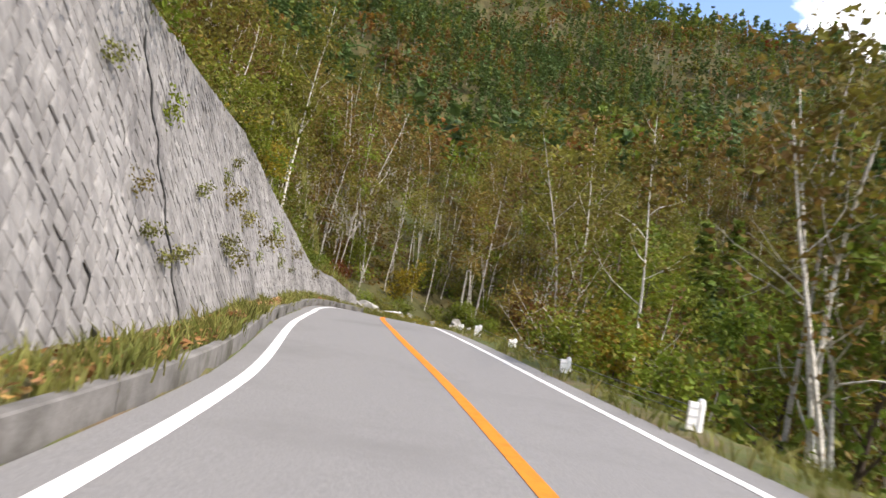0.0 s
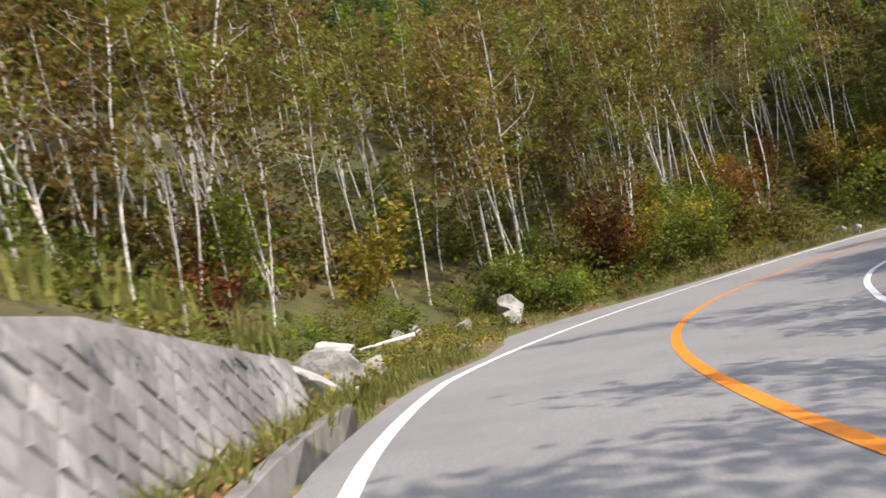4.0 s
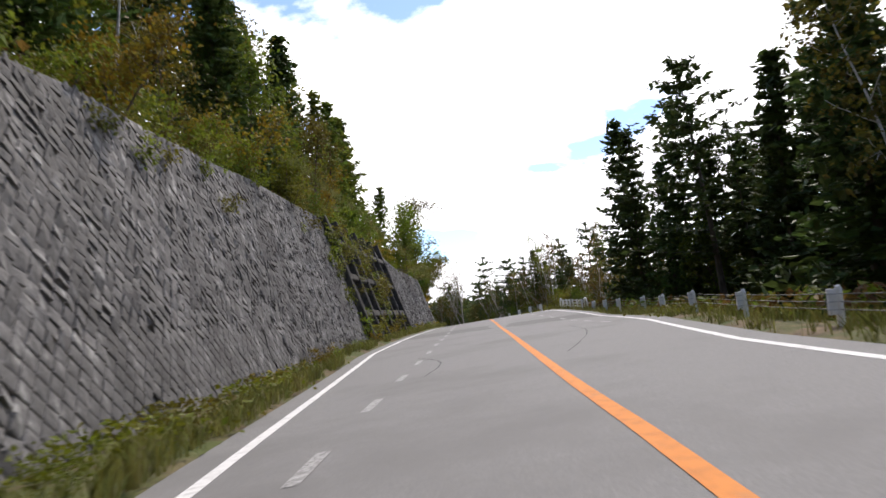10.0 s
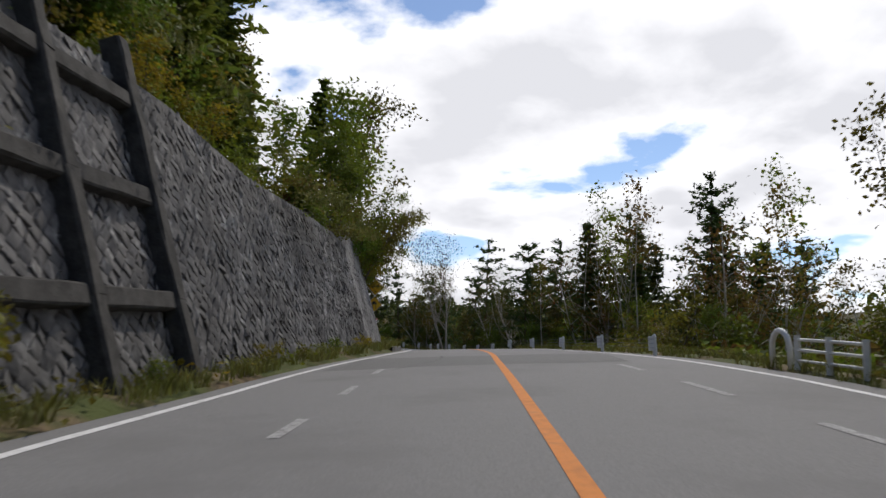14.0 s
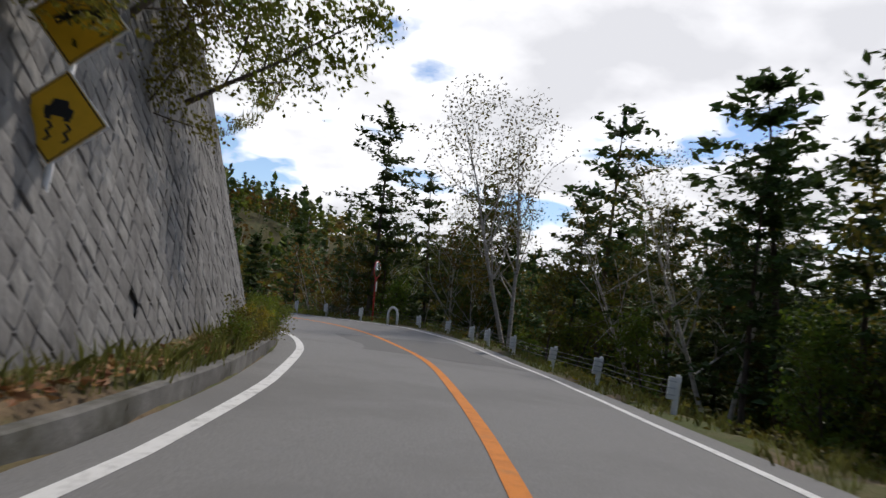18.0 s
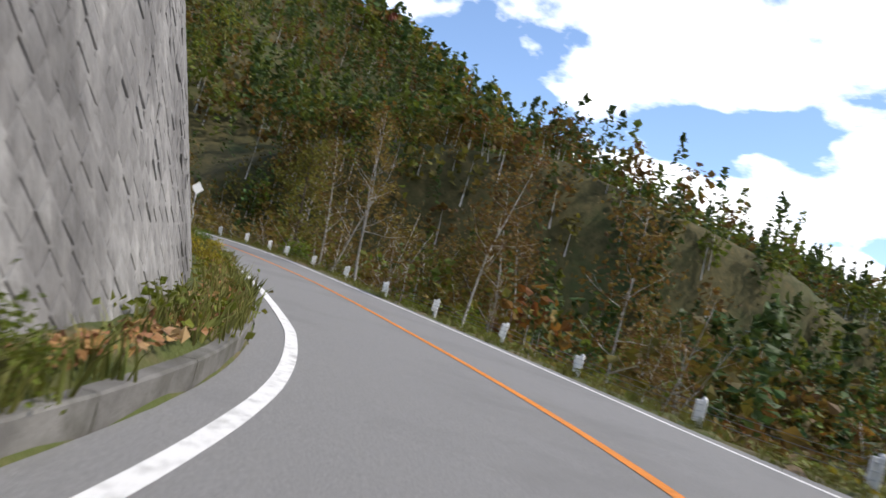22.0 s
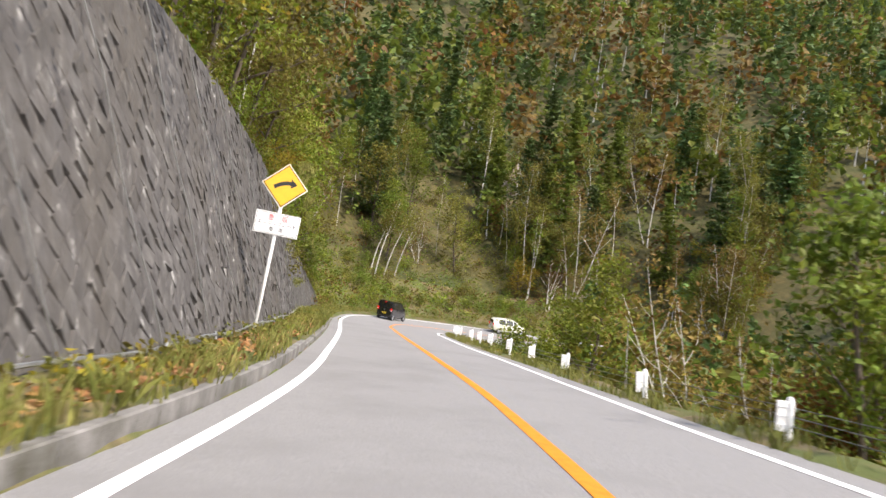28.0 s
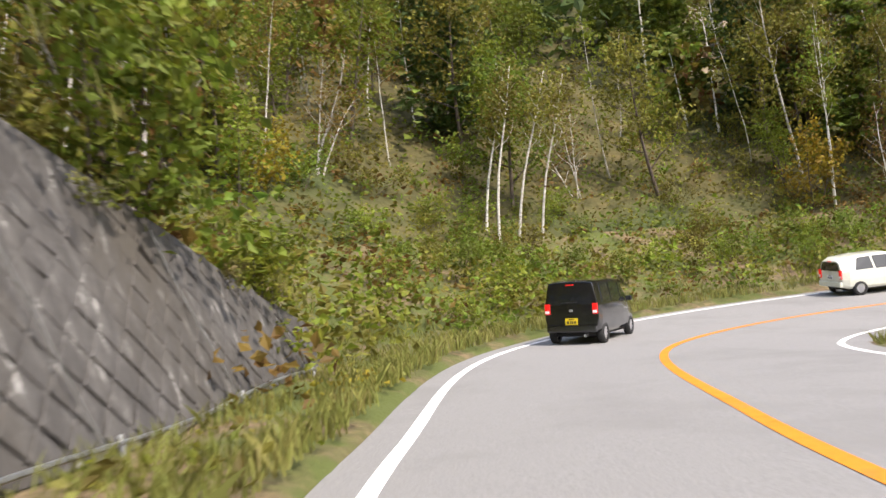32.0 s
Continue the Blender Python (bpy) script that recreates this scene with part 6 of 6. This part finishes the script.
def diamond(root, z, half_d, front, icon):
    """A diamond plate facing -y, with a dark border line and an icon."""
    def dia(b, r, y0, y1):
        vs = [[b.verts.new((x * r, y, z + zz * r)) for x, zz in ((1, 0), (0, 1), (-1, 0), (0, -1))] for y in (y0, y1)]
        b.faces.new(vs[0]); b.faces.new(vs[1][::-1])
        for k in range(4):
            b.faces.new((vs[0][k], vs[0][(k + 1) % 4], vs[1][(k + 1) % 4], vs[1][k]))
        bmesh.ops.recalc_face_normals(b, faces=b.faces)
    b = bmesh.new(); dia(b, half_d, -0.06, -0.045)
    pl = part("plate", b, M_SIGN_W if front is M_SIGN_Y else M_SIGN_BACK, root, "diamond sign plate")
    b = bmesh.new(); dia(b, half_d * 0.955, -0.064, -0.0605); part("face", b, front, pl)
    if icon is None:
        return
    b = bmesh.new(); dia(b, half_d * 0.93, -0.067, -0.0645); part("border", b, M_SIGN_K, pl)
    b = bmesh.new(); dia(b, half_d * 0.885, -0.07, -0.0675); part("face", b, front, pl)
    b = bmesh.new()
    if icon == "arrow":
        pts = [(-0.45 + 0.75 * u, -0.12 + 0.36 * math.sin(u * 1.9) * 0.75) for u in np.linspace(0, 1, 9)]
        w = 0.085
        L, R = [], []
        for k, (x, zz) in enumerate(pts):
            x0, z0 = pts[max(k - 1, 0)]; x1, z1 = pts[min(k + 1, 8)]
            t = Vector((x1 - x0, z1 - z0)).normalized()
            L.append((x - t.y * w, zz + t.x * w)); R.append((x + t.y * w, zz - t.x * w))
        head = [(0.22, 0.36), (0.52, 0.13), (0.26, -0.06)]
        polys = [[L[k], R[k], R[k + 1], L[k + 1]] for k in range(8)] + [head]
    else:
        polys = [[(-0.28, 0.02), (0.28, 0.02), (0.28, 0.2), (-0.28, 0.2)], [(-0.2, 0.2), (0.2, 0.2), (0.14, 0.36), (-0.14, 0.36)], [(-0.25, -0.06), (-0.12, -0.06), (-0.12, 0.02), (-0.25, 0.02)], [(0.12, -0.06), (0.25, -0.06), (0.25, 0.02), (0.12, 0.02)]]
        for sx in (-0.2, 0.16):
            zz = [(-0.1, 0.0), (-0.2, 0.09), (-0.3, 0.0), (-0.4, 0.09), (-0.5, 0.0)]
            polys += [[(sx + a[1], a[0]), (sx + a[1] + 0.07, a[0]), (sx + c[1] + 0.07, c[0]), (sx + c[1], c[0])] for a, c in zip(zz, zz[1:])]
    for p in polys:
        lo = [b.verts.new((x * half_d, -0.074, z + zz * half_d)) for x, zz in p]
        hi = [b.verts.new((x * half_d, -0.0705, z + zz * half_d)) for x, zz in p]
        b.faces.new(lo); b.faces.new(hi[::-1])
        for k in range(len(p)):
            b.faces.new((lo[k], lo[(k + 1) % len(p)], hi[(k + 1) % len(p)], hi[k]))
    bmesh.ops.remove_doubles(b, verts=b.verts, dist=0.0005)
    bmesh.ops.recalc_face_normals(b, faces=b.faces)
    part("symbol", b, M_SIGN_K, pl, "black symbol")


def pole(root, pts, r, mat=None):
    b = bmesh.new()
    tube(b, pts, r, 12)
    return part("pole", b, mat or M_POST, root, smooth=True)


# bend sign with a notice below it, its pole leaning
sg = thing("bend_sign", "yellow bend sign over a white notice, leaning white pole", "road sign")
sg.matrix_world = on_road(SIGN_A[0], SIGN_A[1], SIGN_A[2], SIGN_A[4]) @ pose(0, 0, 0, 0, SIGN_A[3], 0) @ Matrix.Scale(1.1, 4)
pole(sg, [(0, 0, -0.4), (0, 0, 1.5), (0, 0, 4.0)], 0.04)
diamond(sg, 3.55, 0.52, M_SIGN_Y, "arrow")
b = bmesh.new(); box(b, 0, -0.055, 2.670, 1.0, 0.02, 0.5, 0.006)
nt = part("notice_plate", b, M_SIGN_W, sg, "white notice plate with red and black writing")
b = bmesh.new()
for x, z, sx, sz in ((0, 2.895, 0.95, 0.008), (0, 2.445, 0.95, 0.008), (-0.475, 2.670, 0.008, 0.45), (0.475, 2.670, 0.008, 0.45)):
    box(b, x, -0.067, z, sx, 0.004, sz)
part("notice_border", b, M_SIGN_K, nt)
up = Matrix.Rotation(radians(90), 4, "X")
text_mesh("急　坂", 0.15, M_SIGN_R, "writing", nt, Matrix.Translation((0, -0.0685, 2.795)) @ up, "red writing")
text_mesh("エンジンブレーキ", 0.108, M_SIGN_K, "writing", nt, Matrix.Translation((0, -0.0685, 2.660)) @ up, "black writing")
text_mesh("使　用", 0.108, M_SIGN_K, "writing", nt, Matrix.Translation((0, -0.0685, 2.535)) @ up, "black writing")

# two warning signs on one pole
sg = thing("warning_sign", "two yellow diamond warning signs on one white pole", "road sign")
sg.matrix_world = on_road(SIGN_B[0], SIGN_B[1], SIGN_B[2], SIGN_B[4]) @ pose(0, 0, 0, 0, SIGN_B[3], 0)
pole(sg, [(0, 0, -0.4), (0, 0, 2.0), (0, 0, 4.2)], 0.04)
diamond(sg, 3.65, 0.52, M_SIGN_Y, "arrow")
diamond(sg, 2.6, 0.52, M_SIGN_Y, "car")

# the back of a sign on a kinked pole
sg = thing("sign_back", "diamond road sign seen from behind on a kinked white pole", "road sign")
sg.matrix_world = on_road(SIGN_C[0], SIGN_C[1], SIGN_C[2], SIGN_C[4]) @ pose(0, 0, 0, 0, SIGN_C[3], 0)
pole(sg, [(0, 0, -0.4), (0, 0, 0.55), (0.06, 0, 0.8), (0.2, 0, 1.0), (0.25, 0, 2.0), (0.3, 0, 2.9)], 0.038)
b = bmesh.new()
vs = [[b.verts.new((0.29 + x * 0.5, y, 2.6 + z * 0.5)) for x, z in ((1, 0), (0, 1), (-1, 0), (0, -1))] for y in (0.05, 0.06)]
b.faces.new(vs[0]); b.faces.new(vs[1][::-1])
for k in range(4):
    b.faces.new((vs[0][k], vs[0][(k + 1) % 4], vs[1][(k + 1) % 4], vs[1][k]))
bmesh.ops.recalc_face_normals(b, faces=b.faces)
pl = part("plate", b, M_SIGN_W, sg, "pale bare back of the plate")
for z in (2.42, 2.78):
    b = bmesh.new(); box(b, 0.29, 0.03, z, 0.5, 0.03, 0.04, 0.004)
    part("bracket", b, M_CABLE, sg, "dark mounting bracket")

# traffic mirror on a red pole
sg = thing("traffic_mirror", "round traffic mirror with a hood on a red pole", "traffic mirror")
sg.matrix_world = on_road(MIRROR[0], MIRROR[1], MIRROR[2])
pole(sg, [(0, 0, -0.4), (0, 0, 2.95)], 0.045, M_RED)
b = bmesh.new()
bmesh.ops.create_uvsphere(b, u_segments=24, v_segments=12, radius=0.4, matrix=Matrix.Translation((0, -0.06, 2.62)) @ Matrix.Diagonal((1, 0.18, 1, 1)))
part("mirror", b, plain("mirror_glass", (0.75, 0.77, 0.8), rough=0.06, metallic=1.0, dirt=0.05), sg, "convex mirror", smooth=True)
b = bmesh.new()
tube(b, [(0.43 * math.cos(k * math.tau / 20), -0.04, 2.62 + 0.43 * math.sin(k * math.tau / 20)) for k in range(21)], 0.03, 6)
part("hood", b, M_RED, sg)
b = bmesh.new(); box(b, 0, -0.06, 1.75, 0.16, 0.02, 0.5, 0.005)
part("label_plate", b, M_SIGN_W, sg)

# marker poles on the far bend
for s, d, h in MARKERS:
    mk = thing("marker_pole", "red and white snow marker pole on the outer verge", "pole", "snow markers")
    mk.matrix_world = on_road(s, d) @ pose(0, 0, 0, 0, -4, 0)
    b = bmesh.new(); tube(b, [(0, 0, -0.3), (0, 0, h * 0.7)], 0.045, 8); part("pole", b, M_POST, mk)
    b = bmesh.new(); tube(b, [(0, 0, h * 0.7), (0, 0, h)], 0.046, 8); part("tip", b, M_RED if h > 1.3 else M_SIGN_Y, mk)

# ---- crib frame of dark concrete beams on the wall ----
W2 = WALLS[1]
crib = thing("crib_frame", "dark weathered concrete crib frame standing proud of the block wall", "crib frame")


def beam(p, q, w, h, out_n, seed):
    r = random.Random(seed)
    b = bmesh.new()
    d = (q - p)
    ln = d.length
    d.normalize()
    n = out_n
    sd = d.cross(n).normalized()
    ks = 4
    rings = []
    for k in range(ks + 1):
        c = p + d * ln * k / ks
        rings.append([b.verts.new(c + sd * (sx * w / 2 * r.uniform(0.94, 1.05)) + n * (oz * h * (r.uniform(0.93, 1.04) if oz else 1))) for sx, oz in ((-1, -0.3), (1, -0.3), (1, 0.85), (0.8, 1), (-0.8, 1), (-1, 0.85))])
    for a, c in zip(rings, rings[1:]):
        for k in range(6):
            b.faces.new((a[k], a[(k + 1) % 6], c[(k + 1) % 6], c[k]))
    b.faces.new(rings[0][::-1]); b.faces.new(rings[-1])
    bmesh.ops.recalc_face_normals(b, faces=b.faces)
    part("beam", b, M_CRIB, crib)


ca, cb, nv = CRIB
levels = [0.0, 1.75, 3.75, 5.7, 7.0]
cols = np.linspace(ca, cb, nv)
for k, s in enumerate(cols):
    for lo, hi in zip(levels, levels[1:]):
        p, q = W2.place(s, lo), W2.place(s, hi)
        n = (W2.place(s, lo, 0.3) - p).normalized()
        beam(p, q, 0.42, 0.34, n, k * 31 + int(lo * 7))
for z in levels[1:4]:
    for k in range(nv - 1):
        p, q = W2.place(cols[k] + 0.2, z), W2.place(cols[k + 1] - 0.2, z)
        n = (W2.place(cols[k], z, 0.3) - W2.place(cols[k], z)).normalized()
        beam(p, q, 0.36, 0.28, n, k * 17 + int(z * 11))

# ---- rockfall netting on the last wall ----
W4 = WALLS[3]
net = thing("rockfall_net", "rockfall net of steel ropes hung down the block wall", "rockfall net")
na, nb, nstep = NET
for s in np.arange(na, nb, nstep):
    if W4.h(s) < 1.0:
        continue
    b = bmesh.new()
    top = W4.h(s) - 0.05
    tube(b, [W4.place(s - 0.3 * v, v, 0.1 + 0.03 * math.sin(v * 2 + s)) for v in np.linspace(0.55, top, 9)], 0.014, 5)
    part("hanging_rope", b, M_CABLE, net)
    b = bmesh.new()
    p = W4.place(s, 0.1, 0.12)
    tube(b, [p + Vector((0, 0, -0.3)), W4.place(s, 0.62, 0.13)], 0.03, 6)
    part("anchor", b, M_STEEL, net)
b = bmesh.new()
tube(b, [W4.place(s, 0.55 + 0.03 * math.sin(s), 0.13) for s in np.arange(na, nb + 0.1, 0.6)], 0.028, 6)
part("foot_rope", b, M_STEEL, net)

# ---- zigzag expansion joints that follow the blocks ----
for w, s in ((WALLS[0], 12.4), (WALLS[1], 110.1), (WALLS[1], 122.0), (WALLS[1], 146.3), (WALLS[2], 197.3), (WALLS[2], 214.0), (WALLS[2], 236.6), (WALLS[2], 256.0)):
    verts, faces = [], []
    n = int(w.h(s) / 0.44) - 1
    for k in range(n):
        q = s + (0.11 if k % 2 else -0.11)
        v = 0.2 + k * 0.44
        verts += [w.place(q - 0.028, v, 0.034), w.place(q + 0.028, v, 0.034)]
    faces = [(2 * k, 2 * k + 1, 2 * k + 3, 2 * k + 2) for k in range(n - 1)]
    jt = new("expansion_joint", data("expansion_joint", verts, faces, M_CRACK))
    md = jt.modifiers.new("depth", "SOLIDIFY")
    md.thickness = 0.03
    tagged(jt, "dark zigzag expansion joint in the block wall", "expansion joint", "expansion joints")

# ---- kerb walls and gutters at the wall's foot ----
def kerb_run(s0, s1, h, unit=2.0):
    root = thing("kerb_wall", "low concrete kerb wall in cast lengths with dark joints", "kerb", "kerb walls")
    s = s0
    while s < s1 - 0.2:
        e = min(s + unit, s1) - 0.015
        me = sweep("length", s, e, lambda q: [(-WL(q) - SHOULDER_L(q) - 0.03, -0.15), (-WL(q) - SHOULDER_L(q) - 0.03, h(q)), (-WL(q) - SHOULDER_L(q) - 0.05, h(q) + 0.015), (-WL(q) - SHOULDER_L(q) - 0.17, h(q) + 0.015), (-WL(q) - SHOULDER_L(q) - 0.19, h(q)), (-WL(q) - SHOULDER_L(q) - 0.19, -0.1)], M_CONC, step=(e - s) / 2)
        bm = bmesh.new(); bm.from_mesh(me); bpy.data.meshes.remove(me)
        bmesh.ops.holes_fill(bm, edges=[x for x in bm.edges if x.is_boundary])
        part("length", bm, M_CONC, root)
        s += unit


for a, b_, h0 in KERBS:
    kerb_run(a, b_, lambda q: h0)

# ---- rocks, the stone slab, a fallen pole ----
def rock(x, y, z, size, seed, squash=0.7, label="pale angular boulder half sunk in the verge"):
    r = random.Random(seed)
    b = bmesh.new()
    bmesh.ops.create_icosphere(b, subdivisions=3, radius=1.0)
    off = Vector((r.uniform(-50, 50), r.uniform(-50, 50), r.uniform(-50, 50)))
    cuts = [(Vector((r.gauss(0, 1), r.gauss(0, 1), r.gauss(0, 0.8))).normalized(), r.uniform(0.42, 0.72)) for _ in range(13)]
    for v in b.verts:
        for n, k in cuts:
            t = v.co.dot(n)
            if t > k:
                v.co -= n * (t - k) * 0.98
        v.co += v.co.normalized() * 0.05 * noise.noise(v.co * 2.3 + off)
    bmesh.ops.scale(b, vec=(size * r.uniform(0.8, 1.3), size * r.uniform(0.7, 1.1), size * squash), verts=b.verts)
    bmesh.ops.rotate(b, matrix=Matrix.Rotation(r.uniform(0, 6), 3, "Z"), verts=b.verts)
    ob = new("rock", mesh_from("rock", b, M_ROCK))
    ob.location = (x, y, z + size * squash * 0.35)
    return tagged(ob, label, "rock", "roadside rocks")


rnd = random.Random(8)
for a, b_, n, near, lo, hi in ROCKS:
    for k in range(n):
        s = rnd.uniform(a, b_)
        d = -(WL(s) + SHOULDER_L(s) + near + rnd.uniform(0, 1.8))
        p, z = surface(s, d)
        rock(p.x, p.y, z - 0.08, rnd.uniform(lo, hi), k + int(a * 13))
for k, (s, d, size) in enumerate(((84.7, -5.4, 0.75), (85.6, -5.9, 0.85), (83.6, -5.6, 0.45), (81.9, -4.9, 0.4), (80.6, -4.9, 0.5), (79.9, -5.3, 0.4), (77.2, -5.2, 0.35), (76.8, -5.9, 0.45), (52.0, -8.1, 0.7), (60.6, -7.7, 0.6), (61.6, -8.6, 0.8), (59.5, -8.9, 0.5), (57.9, -9.6, 0.6), (56.5, -9.2, 0.5), (62.4, -7.6, 0.3), (46.5, -5.6, 0.6), (48.0, -6.0, 0.7), (49.6, -5.8, 0.5), (47.2, -6.6, 0.6))):
    p, z = surface(s, d)
    rock(p.x, p.y, z - 0.05, size * 1.05, 300 + k, 0.8)
b = bmesh.new()
box(b, 0, 0, 0.4, 0.45, 0.34, 1.5, 0.04)
for v in b.verts:
    v.co += Vector((0.03, 0.03, 0.04)) * noise.noise(v.co * 3)
ob = tagged(new("stone_slab", mesh_from("stone_slab", b, M_SLAB)), "dark upright stone slab with a pale edge, leaning among rocks", "stone slab")
p, z = surface(SLAB[0], -(WL(SLAB[0]) + SLAB[1]))
ob.matrix_world = Matrix.Translation((p.x, p.y, z)) @ pose(0, 0, 0, 4, -8, heading(SLAB[0]) + 25)
b = bmesh.new()
tube(b, [(-1.3, 0, 0.1), (1.3, 0, 0.3)], 0.055, 10)
ob = tagged(new("fallen_pole", mesh_from("fallen_pole", b, M_POST, True)), "white pole lying in the roadside grass", "pole")
p, z = surface(FALLEN[0], -(WL(FALLEN[0]) + FALLEN[1]))
ob.matrix_world = Matrix.Translation((p.x, p.y, z + 0.05)) @ pose(0, 0, 0, 0, 0, heading(FALLEN[0]) + 4)

# a scar of pale earth and rubble on the hillside beyond the last bend
n = 22
verts, faces = [], []
for j in range(n):
    for i in range(n):
        u, v = i / (n - 1) * 2 - 1, j / (n - 1) * 2 - 1
        x, y = SCAR[0] + u * 4.0 + v * 1.2, SCAR[1] + v * 7.5
        edge = max(0.0, 1 - (u * u + v * v) ** 0.5 + 0.25 * noise.noise((x * 0.5, y * 0.5, 1.0)))
        verts.append((x, y, gz(x, y) - 0.6 + min(edge * 3, 1.0) * 1.3 + 0.35 * noise.noise((x * 1.4, y * 1.4, 4.0))))
faces = [(j * n + i, j * n + i + 1, (j + 1) * n + i + 1, (j + 1) * n + i) for j in range(n - 1) for i in range(n - 1)]
tagged(new("landslip", data("landslip", verts, faces, material("pale_rubble", [(0.3, (0.22, 0.17, 0.11)), (0.6, (0.38, 0.31, 0.22)), (0.8, (0.55, 0.5, 0.42))], scale=1.5, rough=0.95, bump=0.1, bump_scale=3))), "pale earth and rubble scar on the wooded hillside", "landslip", kind="structure")
rnd = random.Random(77)
for k in range(9):
    x, y = SCAR[0] + rnd.uniform(-2.5, 2.5), SCAR[1] + rnd.uniform(-6, 4)
    rock(x, y, gz(x, y) + 0.5, rnd.uniform(0.3, 0.8), 900 + k, label="pale boulder lying in the rubble scar")

# ---- grass and fallen leaves: beyond counting ----
def grass(name, runs, seed, mat, label, h=(0.12, 0.38), w=0.012):
    rng = np.random.default_rng(seed)
    V, F = [], []
    for s0, s1, side, d0, d1, dens in runs:
        n = int((s1 - s0) * dens)
        for _ in range(n):
            s = rng.uniform(s0, s1)
            e = (WL(s) + SHOULDER_L(s)) if side < 0 else WR(s) + 0.55
            d = side * (e + d0 + (d1 - d0) * rng.random() ** 1.3)
            if noise.noise((s * 0.5, d * 1.3, seed)) < -0.15:
                continue
            p, z = surface(s, d)
            for _ in range(4):
                hh = rng.uniform(*h)
                a = rng.uniform(0, math.tau)
                ox, oy = rng.normal(0, 0.05, 2)
                lx, ly = rng.normal(0, hh * 0.4, 2)
                x, y = p.x + ox, p.y + oy
                k = len(V)
                cx, cy = math.cos(a) * w, math.sin(a) * w
                V += [(x - cx, y - cy, z - 0.05), (x + cx, y + cy, z - 0.05), (x + lx * 0.4 + cx * 0.8, y + ly * 0.4 + cy * 0.8, z + hh * 0.6), (x + lx, y + ly, z + hh), (x + lx * 0.4 - cx * 0.8, y + ly * 0.4 - cy * 0.8, z + hh * 0.6)]
                F.append((k, k + 1, k + 2, k + 3, k + 4))
    tagged(new(name, data(name, V, F, mat)), label, "grass", kind="stuff")


grass("grass", GRASS_RUNS, 3, M_GRASS, "dry yellow-green grass tufts along the verges")
rng = np.random.default_rng(12)
C = []
for s0, s1, n in LITTER_RUNS:
    for _ in range(n):
        s = rng.uniform(s0, s1)
        w = wall_of(s)
        f = max((w.foot(s) if w else 2.2) - SHOULDER_L(s), 0.6)
        p, z = surface(s, -(WL(s) + SHOULDER_L(s) + 0.2 + rng.random() * (f - 0.25)))
        C.append((p.x, p.y, z + 0.06 + rng.random() * 0.05))
v, f = cards(np.array(C), 0.085, rng, flat=0.75)
tagged(new("leaf_litter", data("leaf_litter", v, f, M_LITTER)), "fallen brown and buff leaves on the verge", "leaf litter", kind="stuff")
